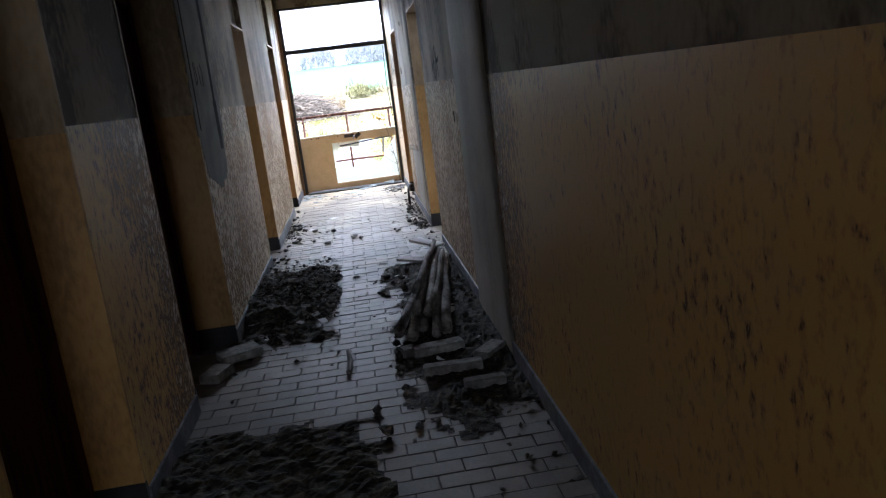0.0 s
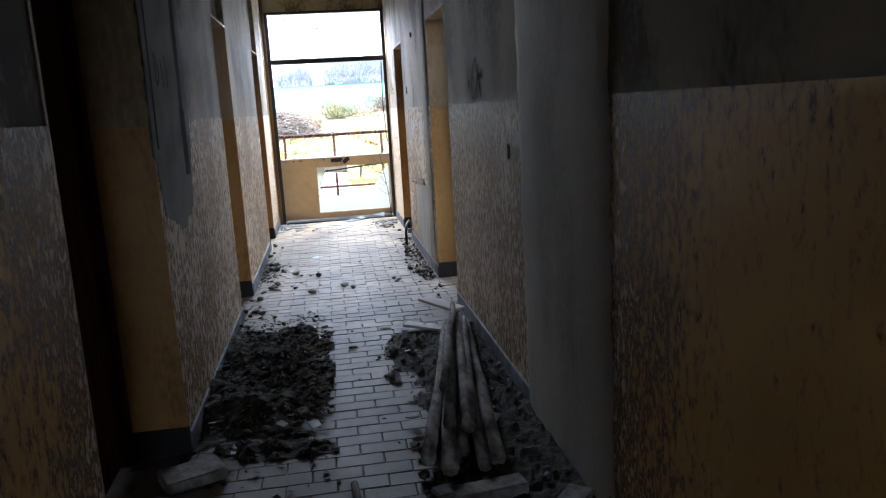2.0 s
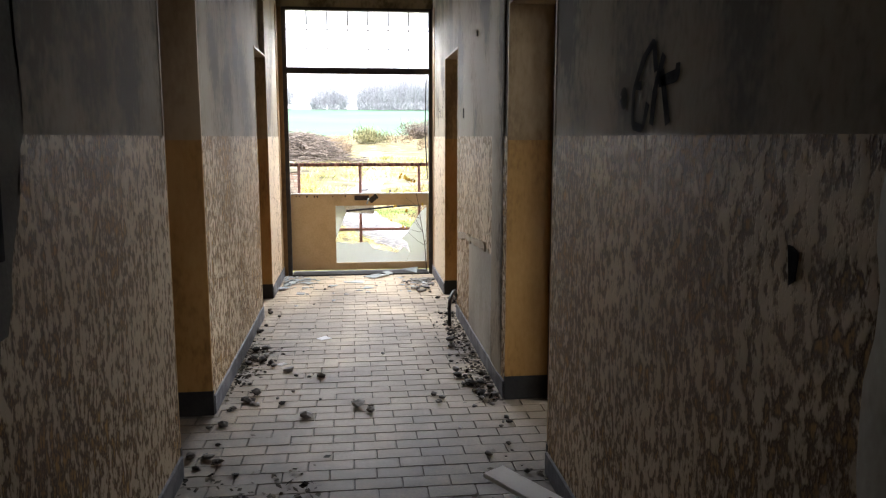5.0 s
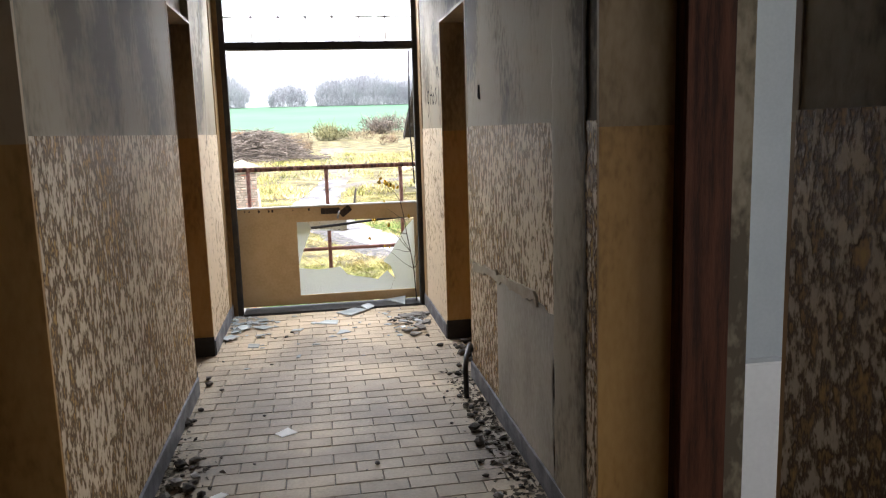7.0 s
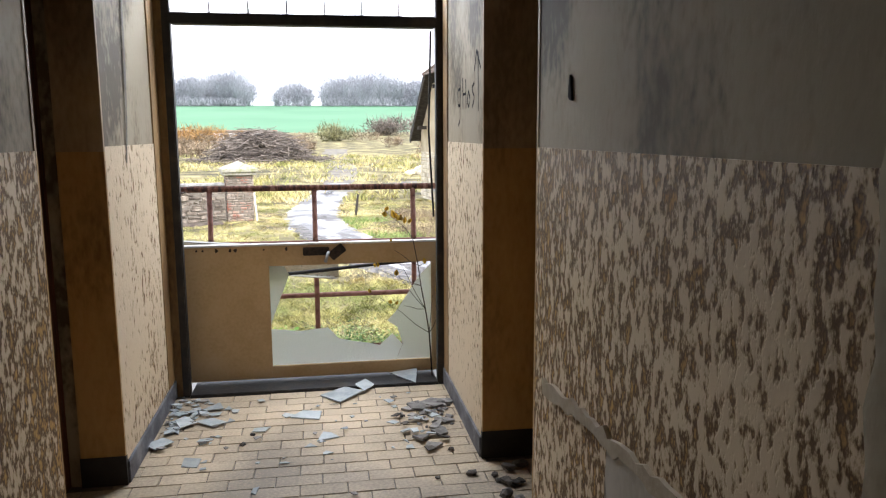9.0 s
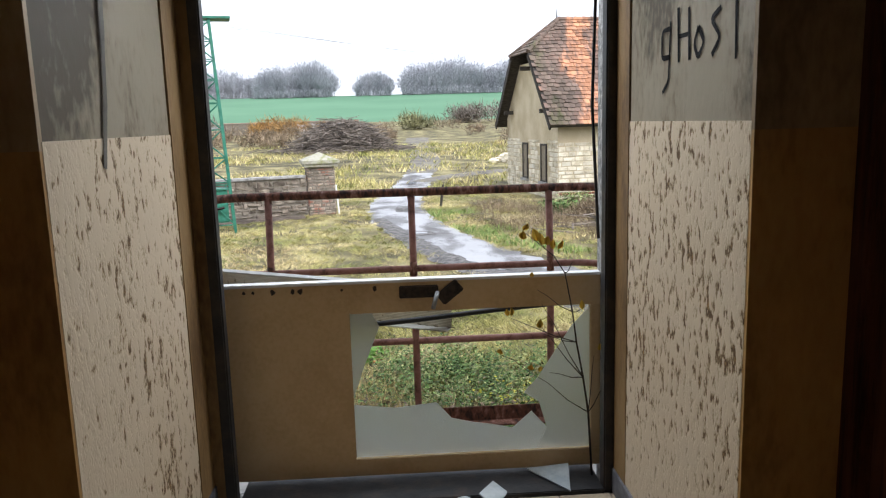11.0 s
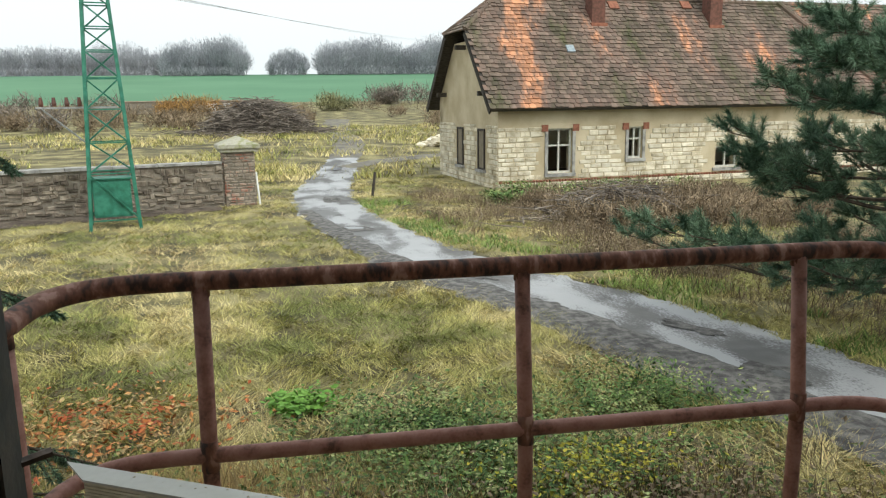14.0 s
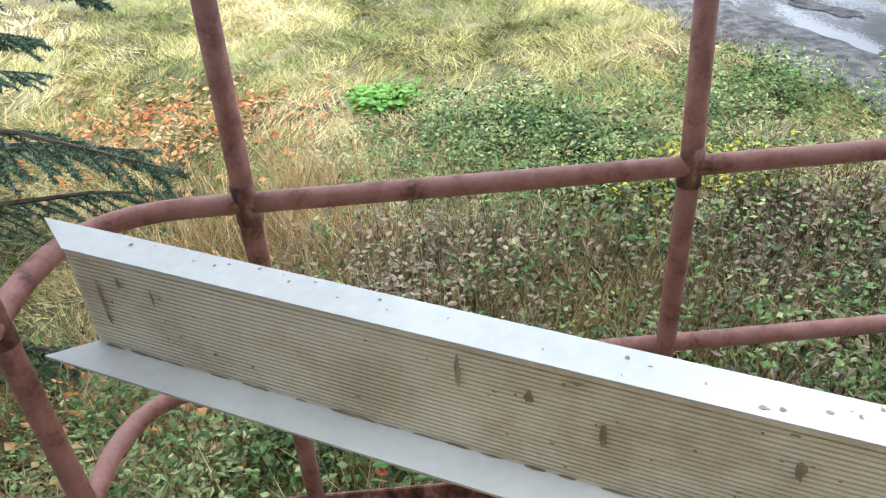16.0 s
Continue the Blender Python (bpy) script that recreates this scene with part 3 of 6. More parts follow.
def hollow(k, x, y, rx, ry, rz, up, n=36):
    """A ragged closed outline on the track, turned by rz."""
    bm = bmesh.new()
    c, sn = math.cos(radians(rz)), math.sin(radians(rz))
    ring = []
    for j in range(n):
        a = 2 * math.pi * j / n
        f = 1 + 0.5 * noise.noise(Vector((math.cos(a) * 1.6, math.sin(a) * 1.6, k * 3.3))) + 0.25 * noise.noise(Vector((math.cos(a) * 5, math.sin(a) * 5, k * 2.1)))
        u, w = math.cos(a) * rx * f, math.sin(a) * ry * f
        ring.append(bm.verts.new((x + u * c - w * sn, y + u * sn + w * c, ground_z(x, y) + up)))
    bm.faces.new(ring)
    return bm


for k, (x, y, rx, ry, rz) in enumerate(((2.75, 9.75, 0.34, 0.42, 30), (4.4, 6.5, 0.3, 0.42, 24), (0.35, 17.5, 0.36, 0.5, 50), (2.1, 12.2, 0.2, 0.7, 26), (0.35, 15.4, 0.22, 0.6, 14), (5.3, 4.9, 0.22, 0.6, 22), (-0.1, 23.2, 0.3, 0.7, 4), (4.35, 8.3, 0.16, 0.5, 24))):
    tagged(part("pothole", hollow(k + 11, x, y, rx, ry, rz, 0.047), GRAVEL), "shallow pothole of dark broken gravel", "pothole", "potholes", "structure")
WATER = mat("puddle_water", [(0.13, 0.13, 0.13), (0.2, 0.2, 0.2)], 2, rough=0.06, bump=0)
for k, (x, y, rx, ry, rz) in enumerate(((0.35, 17.6, 0.2, 0.22, 60), (2.7, 9.6, 0.12, 0.26, 30), (4.45, 6.4, 0.1, 0.22, 24), (0.4, 33.5, 0.2, 0.6, -10))):
    tagged(part("puddle", hollow(k, x, y, rx, ry, rz, 0.054), WATER), "shallow rain puddle on the broken asphalt", "puddle", "puddles", "structure")
ROADARR = np.array([(p.x, p.y) for p in road_pts])
ROADHALF = np.array(road_w) / 2


def off_road(P):
    d = np.sqrt(((P[:, None, :2] - ROADARR[None]) ** 2).sum(2)) - ROADHALF[None]
    return d.min(1)

# ---- the stone house ----
STONE = mat("pale_limestone", [(0.46, 0.4, 0.28), (0.64, 0.58, 0.45), (0.74, 0.69, 0.57)], 3, rough=0.9, bump=0.5, fine=30, vary=0.16, island=True)
HPLASTER = mat("tan_house_plaster", [(0.44, 0.36, 0.23), (0.58, 0.5, 0.35)], 1.2, rough=0.9, bump=0.3)
BRICK = mat("red_brick", [(0.2, 0.075, 0.045), (0.32, 0.13, 0.08)], 9, rough=0.9, bump=0.4)
CHIMNEY = mat("sooty_brick", [(0.1, 0.045, 0.032), (0.18, 0.08, 0.058)], 9, rough=0.9, bump=0.4)
ROOFT = mat("old_clay_tiles", [(0.08, 0.078, 0.035), (0.11, 0.085, 0.06), (0.16, 0.115, 0.09), (0.19, 0.12, 0.09), (0.5, 0.24, 0.13)], 0.8, (1, 0.35, 0.35), 0.85, 0.3, 7, spread=0.64, vary=0.34, island=True)
WINDOWPAINT = mat("weathered_window_paint", [(0.45, 0.45, 0.4), (0.6, 0.6, 0.55)], 8, rough=0.6)
DARKWOOD = mat("dark_weathered_wood", [(0.03, 0.025, 0.02), (0.07, 0.06, 0.05)], 6, (1, 1, 4), 0.85)
house = thing("stone_house", "derelict limestone house with patchy orange clay tile roof", "house", at=(5.6, 24.6, GZ), rz=8)
HL, HD, HE, RIDGE, EAVE = 22.0, 6.6, 2.62, 6.84, 2.75
PITCH = (RIDGE - EAVE) / 3.8
wins = [(1.86, 2.8, 0.5, 2.05), (5.02, 5.6, 0.92, 2.05), (8.75, 9.75, 0.45, 1.25), (13.0, 13.9, 0.5, 2.05), (17, 17.9, 0.5, 2.05)]


def boxes(name, lst, material, parent, label=""):
    bm = bmesh.new()
    for b in lst:
        box(bm, *b)
    return part(name, bm, material, parent, label)


xs = [0] + [v for w in wins for v in w[:2]] + [HL]
lst = [(xs[k], xs[k + 1], 0, 0.45, -0.1, HE + 0.4) for k in range(0, len(xs), 2)]
lst += [(w[0], w[1], 0, 0.45, -0.1, w[2]) for w in wins] + [(w[0], w[1], 0, 0.45, w[3], HE + 0.4) for w in wins]
lst += [(0, HL, HD - 0.45, HD, -0.1, HE), (HL - 0.45, HL, 0.45, HD - 0.45, -0.1, HE)]
boxes("wall", lst, HPLASTER, house)
bm = bmesh.new()
prof = [(0.45, -0.1), (HD - 0.45, -0.1), (HD, HE), (HD, 3.05), (4.6, 5.2), (2.0, 5.2), (0.0, 3.03), (0.45, HE)]
f0 = [bm.verts.new((0.0, y, z)) for y, z in prof]
f1 = [bm.verts.new((0.45, y, z)) for y, z in prof]
bm.faces.new(f0[::-1])
bm.faces.new(f1)
for k in range(len(prof)):
    bm.faces.new((f0[k], f0[(k + 1) % 8], f1[(k + 1) % 8], f1[k]))
part("gable_wall", bm, HPLASTER, house, "tan plastered gable")


def stones(name, parent, place, length, height, holes, seed, rowh=(0.13, 0.2), wid=(0.25, 0.62), material=None, proud=(0.015, 0.04), gap=0.012, uneven=0.008):
    """Courses of rough stones as one mesh; place(u, v, out) gives the point on the wall."""
    rnd = random.Random(seed)
    V, F = [], []
    z = 0.0
    while z < height - 0.05:
        h = min(rnd.uniform(*rowh), height - z)
        u = rnd.uniform(-0.3, 0)
        while u < length:
            w = rnd.uniform(*wid)
            a, b = max(u, 0) + gap / 2, min(u + w, length) - gap / 2
            u += w
            if b - a < 0.05 or any(a < H[1] and b > H[0] and z + h > H[2] and z < H[3] for H in holes):
                continue
            o, s = rnd.uniform(*proud), min(0.02, (b - a) / 5)
            z0, z1 = z + gap / 2 + rnd.uniform(-uneven, uneven), z + h - gap / 2 + rnd.uniform(-uneven, uneven)
            k = len(V)
            j = lambda: rnd.uniform(-0.012, 0.012) * (1 + (uneven > 0.02))
            V += [place(a, z0, -0.02), place(b, z0, -0.02), place(b, z1, -0.02), place(a, z1, -0.02)]
            V += [place(a + s + j(), z0 + s + j(), o + j()), place(b - s + j(), z0 + s + j(), o + j()), place(b - s + j(), z1 - s + j(), o + j()), place(a + s + j(), z1 - s + j(), o + j())]
            F += [(k + 4, k + 5, k + 6, k + 7), (k, k + 1, k + 5, k + 4), (k + 1, k + 2, k + 6, k + 5), (k + 2, k + 3, k + 7, k + 6), (k + 3, k, k + 4, k + 7)]
        z += h
    ob = raw(name, V, F, material, parent)
    ob["kind"] = "stuff"
    return ob


stones("stonework", house, lambda u, v, o: (u, -o, v + 0.3), HL, 1.82, [(w[0] - 0.16, w[1] + 0.16, w[2] - 0.42, w[3] - 0.3 + 0.12) for w in wins], 11, material=STONE)
stones("plinth_stonework", house, lambda u, v, o: (u, -o - 0.03, v - 0.1), HL, 0.3, [], 12, material=STONE)
stones("gable_stonework", house, lambda u, v, o: (-o, HD - u, v), HD, 2.2, [(HD - 1.95, HD - 1.15, 0.55, 2.1), (HD - 4.3, HD - 3.5, 0.55, 2.1)], 13, material=STONE)
stones("brick_band", house, lambda u, v, o: (u, -o - 0.035, v + 0.2), HL, 0.1, [], 14, (0.1, 0.1), (0.12, 0.13), BRICK, (0.01, 0.02), 0.02)
for w in wins:
    x0, x1, z0, z1 = w
    win = tagged(new("window"), "", "")
    win.parent = house
    fr = [(x0, x0 + 0.07, 0.1, 0.17, z0, z1), (x1 - 0.07, x1, 0.1, 0.17, z0, z1), (x0 + 0.07, x1 - 0.07, 0.1, 0.17, z0, z0 + 0.07), (x0 + 0.07, x1 - 0.07, 0.1, 0.17, z1 - 0.07, z1)]
    m = (x0 + x1) / 2
    fr += [(m - 0.03, m + 0.03, 0.105, 0.165, z0 + 0.07, z1 - 0.07)]
    if z1 - z0 > 1:
        zt = z0 + (z1 - z0) * 0.62
        fr += [(x0 + 0.07, m - 0.03, 0.105, 0.165, zt - 0.03, zt + 0.03), (m + 0.03, x1 - 0.07, 0.105, 0.165, zt - 0.03, zt + 0.03)]
    boxes("frame", fr, WINDOWPAINT, win, "peeling pale window frame")
    boxes("sill", [(x0 - 0.12, x1 + 0.12, -0.08, 0.1, z0 - 0.12, z0 - 0.002)], CONCRETE, win)
    if z1 - z0 > 1:
        boxes("pane", [(x0 + 0.07, m - 0.03, 0.13, 0.135, zt + 0.03, z1 - 0.07)], WINDOWPANE, win)
        boxes("pane", [(m + 0.03, x1 - 0.07, 0.13, 0.135, zt + 0.03, z1 - 0.07)], WINDOWPANE, win)
        boxes("surround", [(x0 - 0.11, x0 - 0.003, -0.045, 0.05, z0, z1 - 0.1)], CONCRETE, win, "grey stone surround")
        boxes("surround", [(x1 + 0.003, x1 + 0.11, -0.045, 0.05, z0, z1 - 0.1)], CONCRETE, win, "grey stone surround")
        boxes("lintel_brick", [(x0 - 0.24, x0 - 0.003, -0.05, 0.05, z1 - 0.1, z1 + 0.14)], BRICK, win)
        boxes("lintel_brick", [(x1 + 0.003, x1 + 0.24, -0.05, 0.05, z1 - 0.1, z1 + 0.14)], BRICK, win)
        boxes("lintel", [(x0, x1, -0.04, 0.05, z1 + 0.003, z1 + 0.16)], HPLASTER, win)
for y0 in (1.2, 3.55):
    win = new("window")
    win.parent = house
    boxes("frame", [(-0.05, 0.02, y0, y0 + 0.08, 0.6, 2.05), (-0.05, 0.02, y0 + 0.62, y0 + 0.7, 0.6, 2.05), (-0.05, 0.02, y0 + 0.08, y0 + 0.62, 1.97, 2.05), (-0.05, 0.02, y0 + 0.08, y0 + 0.62, 0.6, 0.66)], DARKWOOD, win)
    boxes("shutter", [(-0.02, 0.01, y0 + 0.08, y0 + 0.62, 0.66, 1.97)], mat("boarded_window", [(0.16, 0.13, 0.09), (0.25, 0.21, 0.15)], 5, (4, 4, 1)), win, "boarded up with weathered planks")
    boxes("sill", [(-0.12, 0.02, y0 - 0.08, y0 + 0.78, 0.5, 0.6)], CONCRETE, win)

# roof: decking, then courses of tiles laid proud and uneven
def slope_pt(x, s, up=0.0, back=False):
    """s: 0 at the eave, 1 at the ridge; up: height off the decking."""
    n = Vector((0, -PITCH, 1)).normalized() * up
    y, z = -0.5 + 3.8 * s + n.y, EAVE + (RIDGE - EAVE) * s + n.z
    return (x, 6.6 - y if back else y, z)


HIPS, VERGE, RX0 = 0.672, -0.45, 1.2      # share of the slope below the half hip, verge, start of the ridge
roof = new("roof")
roof.parent = house
bm = bmesh.new()
for back in (False, True):
    out = [(VERGE, 0), (HL + 0.4, 0), (HL + 0.4, 1), (RX0, 1), (VERGE, HIPS)]
    top = [bm.verts.new(slope_pt(x, s, 0.0, back)) for x, s in out]
    bot = [bm.verts.new(slope_pt(x, s, -0.12, back)) for x, s in out]
    bm.faces.new(top)
    bm.faces.new(bot[::-1])
    for k in range(5):
        bm.faces.new((top[k], bot[k], bot[(k + 1) % 5], top[(k + 1) % 5]))
a, b, c = slope_pt(VERGE, HIPS), slope_pt(VERGE, HIPS, 0, True), (RX0, 3.3, RIDGE)
bm.faces.new([bm.verts.new(p) for p in (a, c, b)])
part("decking", bm, DARKWOOD, roof, "dark boarded underside")


def roof_tiles():
    rnd = random.Random(21)
    V, F = [], []
    rows = 27
    for r in range(rows):
        s0, s1 = r / rows, (r + 1.25) / rows
        s1 = min(s1, 1.0)
        x = VERGE - 0.02 + (0.12 if r % 2 else 0)
        if s0 > HIPS:
            x = VERGE + (RX0 - VERGE) * (s0 - HIPS) / (1 - HIPS)
        while x < HL + 0.4:
            w = 0.225
            l0, l1 = 0.05 + rnd.uniform(-0.008, 0.02), 0.018 + rnd.uniform(-0.004, 0.008)
            t = rnd.uniform(-0.012, 0.012)
            ds = rnd.uniform(-0.006, 0.006)
            k = len(V)
            V += [slope_pt(x + t, s0 + ds, l0), slope_pt(x + w / 2 + t, s0 + ds - 0.004, l0 + 0.012), slope_pt(x + w + t, s0 + ds, l0), slope_pt(x + w, s1, l1), slope_pt(x, s1, l1),
                  slope_pt(x + t, s0 + ds, l0 - 0.03), slope_pt(x + w / 2 + t, s0 + ds - 0.004, l0 - 0.02), slope_pt(x + w + t, s0 + ds, l0 - 0.03)]
            F += [(k, k + 1, k + 4), (k + 1, k + 3, k + 4), (k + 1, k + 2, k + 3), (k + 5, k + 6, k + 1, k), (k + 6, k + 7, k + 2, k + 1), (k + 5, k, k + 4), (k + 7, k + 3, k + 2)]
            x += w + 0.012
    for r in range(9):       # half hip
        f0, f1 = r / 9, min(1, (r + 1.2) / 9)
        A, B, C = Vector(a), Vector(b), Vector(c)
        nrm = (B - A).cross(C - A).normalized()
        nrm = nrm if nrm.z > 0 else -nrm
        n = max(1, int(11 * (1 - f0)))
        for j in range(n):
            u0, u1 = j / n, (j + 0.94) / n
            P = lambda u, f, up: tuple((A + (C - A) * f) * (1 - u) + (B + (C - B) * f) * u + nrm * up)
            k = len(V)
            V += [P(u0, f0, 0.05), P(u1, f0, 0.05), P(u1, f1, 0.015), P(u0, f1, 0.015), P(u0, f0, 0.01), P(u1, f0, 0.01)]
            F += [(k, k + 1, k + 2, k + 3), (k + 4, k + 5, k + 1, k)]
    ob = raw("roof_tiles", V, F, ROOFT, roof)
    ob["kind"] = "stuff"
    ob["label"] = "mossy grey and orange clay tiles"


roof_tiles()
bm = bmesh.new()
for k in range(62):
    x = RX0 + k * 0.34
    tube(bm, [(x, 3.3, RIDGE + 0.03), (x + 0.36, 3.3, RIDGE + 0.015)], 0.11, 8, 0.095)
part("ridge_tiles", bm, ROOFT, roof)["kind"] = "stuff"
bm = bmesh.new()
for back in (False, True):
    p, q = Vector(slope_pt(VERGE, HIPS, 0.04, back)), Vector((RX0, 3.3, RIDGE + 0.03))
    for k in range(7):
        tube(bm, [p + (q - p) * (k / 7), p + (q - p) * ((k + 1.06) / 7)], 0.1, 8, 0.085)
part("hip_tiles", bm, ROOFT, roof)["kind"] = "stuff"
p, q = Vector(slope_pt(13.9, 1.0, 0.06)), Vector(slope_pt(16.6, 0.06, 0.06))
for k in range(16):
    bm = bmesh.new()
    tube(bm, [p + (q - p) * (k / 16), p + (q - p) * ((k + 1.06) / 16)], 0.13, 8, 0.11)
    part("valley_tile", bm, ROOFT, roof)
for back in (False, True):     # barge boards under the verges
    bm = bmesh.new()
    pts = [slope_pt(VERGE + d, s, u, back) for d in (0.0, 0.05) for s, u in ((0, -0.02), (HIPS, -0.02), (HIPS, -0.24), (0, -0.24))]
    v = [bm.verts.new(p) for p in pts]
    for f in ((0, 1, 2, 3), (7, 6, 5, 4), (0, 4, 5, 1), (1, 5, 6, 2), (2, 6, 7, 3), (3, 7, 4, 0)):
        bm.faces.new([v[i] for i in f])
    part("barge_board", bm, DARKWOOD, roof)
for y in (0.9, 3.3, 5.7):      # purlin ends and struts under the overhang
    boxes("purlin", [(VERGE + 0.06, 0.0, y - 0.07, y + 0.07, 3.2 if y != 3.3 else 4.9, 3.36 if y != 3.3 else 5.06)], DARKWOOD, roof)
bm = bmesh.new()
tube(bm, [(RX0 - 0.05, 3.3, RIDGE), (RX0 - 0.05, 3.3, RIDGE + 0.42)], 0.035, 8, 0.01)
part("finial", bm, DARKWOOD, roof)
for xc in (4.7, 9.9):
    ch = boxes("chimney", [(xc, xc + 0.55, 2.3, 2.85, 5.3, 8.0), (xc - 0.05, xc + 0.6, 2.25, 2.9, 7.75, 7.88)], CHIMNEY, house, "sooty red brick chimney")
    boxes("flashing", [(xc - 0.06, xc + 0.61, 2.2, 2.3, 5.72, 5.85)], BRICK, ch)
for xc, s in ((5.75, 0.93), (9.05, 0.95)):
    bm = bmesh.new()
    v = [bm.verts.new(slope_pt(xc + dx, s + ds, u)) for u in (0.02, 0.1) for dx, ds in ((0, -0.035), (0.42, -0.035), (0.42, 0.035), (0, 0.035))]
    for f in ((0, 3, 2, 1), (4, 5, 6, 7), (0, 1, 5, 4), (1, 2, 6, 5), (2, 3, 7, 6), (3, 0, 4, 7)):
        bm.faces.new([v[i] for i in f])
    part("roof_hatch", bm, BRICK, roof, "rusty red roof hatch")
bm = bmesh.new()
v = [bm.verts.new(slope_pt(3.2 + dx, 0.5 + ds, u)) for u in (0.02, 0.09) for dx, ds in ((0, -0.03), (0.3, -0.03), (0.3, 0.03), (0, 0.03))]
for f in ((0, 3, 2, 1), (4, 5, 6, 7), (0, 1, 5, 4), (1, 2, 6, 5), (2, 3, 7, 6), (3, 0, 4, 7)):
    bm.faces.new([v[i] for i in f])
part("skylight", bm, mat("grey_skylight_glass", [(0.25, 0.3, 0.33), (0.35, 0.4, 0.43)], 8, rough=0.15, bump=0), roof, "small glazed skylight")

# ---- lattice tower with its switch box ----
GREEN = mat("green_painted_steel", [(0.014, 0.11, 0.07), (0.025, 0.17, 0.11), (0.045, 0.22, 0.15)], 5, rough=0.5, bump=0.1)
GREYSTEEL = mat("galvanised_steel", [(0.25, 0.26, 0.26), (0.38, 0.39, 0.39)], 8, rough=0.5, metal=0.4)
tower = thing("lattice_tower", "green painted steel lattice power tower with switch box", "tower", at=(-5.6, 19.5, GZ), rz=14)


def half(z):
    return 0.58 - (0.58 - 0.27) * z / 6.0


def bar(name, p, q, r, material=GREEN, seg=4):
    bm = bmesh.new()
    tube(bm, [p, q], r, seg)
    return part(name, bm, material, tower)


for sx in (-1, 1):
    for sy in (-1, 1):
        bar("leg", (sx * half(0), sy * half(0), -0.1), (sx * half(6), sy * half(6), 6), 0.055)
levels = [0.25, 1.4, 2.15, 2.95, 3.7, 4.35, 4.9, 5.45, 5.95]
for z in levels:
    hh = half(z)
    for p, q in (((-hh, -hh), (hh, -hh)), ((hh, -hh), (hh, hh)), ((hh, hh), (-hh, hh)), ((-hh, hh), (-hh, -hh))):
        bar("strut", (*p, z), (*q, z), 0.022)
for k, (z0, z1) in enumerate(zip(levels, levels[1:])):
    h0, h1 = half(z0), half(z1)
    c0 = [(-h0, -h0), (h0, -h0), (h0, h0), (-h0, h0)]
    c1 = [(-h1, -h1), (h1, -h1), (h1, h1), (-h1, h1)]
    for j in range(4):
        i, o = (j, (j + 1) % 4) if k % 2 else ((j + 1) % 4, j)
        bar("brace", (*c0[i], z0), (*c1[o], z1), 0.026)
cab = block("switch_box", -0.46, 0.42, -0.5, 0.15, 0.32, 1.25, GREEN, tower, 0.012, "closed green sheet steel box")
block("box_door", -0.43, -0.03, -0.514, -0.501, 0.36, 1.2, GREEN, cab, 0.004)
block("box_door", -0.01, 0.39, -0.514, -0.501, 0.36, 1.2, GREEN, cab, 0.004)
block("box_roof", -0.5, 0.46, -0.55, 0.19, 1.252, 1.29, GREEN, cab, 0.008)
block("notice", 0.421, 0.426, -0.3, -0.05, 0.75, 1.1, WHITE, cab)
block("head_beam", -0.55, 0.85, -0.35, 0.35, 6.0, 6.07, GREEN, tower, 0.01)
for k in range(3):
    bar("cross_arm", (-1.5, -0.35 + k * 0.35, 3.0), (0.3, -0.35 + k * 0.35, 3.0), 0.03, GREYSTEEL)
bar("arm_stay", (-1.4, 0, 2.98), (-0.45, 0, 2.1), 0.025, GREYSTEEL)
INSUL = mat("brown_insulator", [(0.08, 0.03, 0.02), (0.13, 0.05, 0.03)], 5, rough=0.25)
for k in range(4):
    bm = bmesh.new()
    x = -1.4 + k * 0.28
    tube(bm, [(x, 0, 3.03), (x, 0, 3.09)], 0.05, 10)
    tube(bm, [(x, 0, 3.09), (x, 0, 3.25)], 0.06, 10, 0.035)
    part("insulator", bm, INSUL, tower, "brown ceramic insulator")
for k in range(3):
    w = thing("power_line", "thin overhead power line running across the fields", "cable", "power lines")
    bm = bmesh.new()
    p, q = Vector((-4.9, 19.5 + k * 0.4, 4.3)), Vector((50 + 4 * k, 280, 26))
    tube(bm, [p + (q - p) * (i / 16) - Vector((0, 0, 5.5 * 4 * (i / 16) * (1 - i / 16) * 0.35)) for i in range(17)], 0.006, 5)
    part("conductor", bm, GREYSTEEL, w)

# ---- rubble stone wall and gate pillar ----
RUBBLE = mat("field_stone", [(0.1, 0.08, 0.062), (0.19, 0.155, 0.12), (0.31, 0.265, 0.21)], 4, rough=0.92, bump=0.5, fine=30, vary=0.35, island=True)
MORTAR = mat("old_lime_mortar", [(0.16, 0.14, 0.11), (0.25, 0.22, 0.18)], 6, rough=0.95)
BRICKMIX = mat("mixed_brick_and_stone", [(0.22, 0.18, 0.14), (0.34, 0.29, 0.23), (0.3, 0.13, 0.09)], 3, rough=0.92, bump=0.5, vary=0.3, island=True)
gw = thing("stone_wall", "low rubble stone boundary wall with a pale coping", "wall", at=(-3.35, 22.85, GZ), rz=200)
WLEN = 24.0
block("core", 0, WLEN, -0.2, 0.2, -0.1, 1.3, MORTAR, gw)
stones("stonework", gw, lambda u, v, o: (u, 0.2 + o, v), WLEN, 1.28, [], 31, (0.08, 0.2), (0.12, 0.45), RUBBLE, (0.005, 0.06), 0.016, 0.04)
bm = bmesh.new()
rnd = random.Random(4)
for k in range(40):
    box(bm, k * 0.6 + 0.01, k * 0.6 + 0.59, -0.27, 0.27, 1.3, 1.36 + rnd.uniform(0, 0.03))
part("coping", bm, CONCRETE, gw, "pale stone coping")
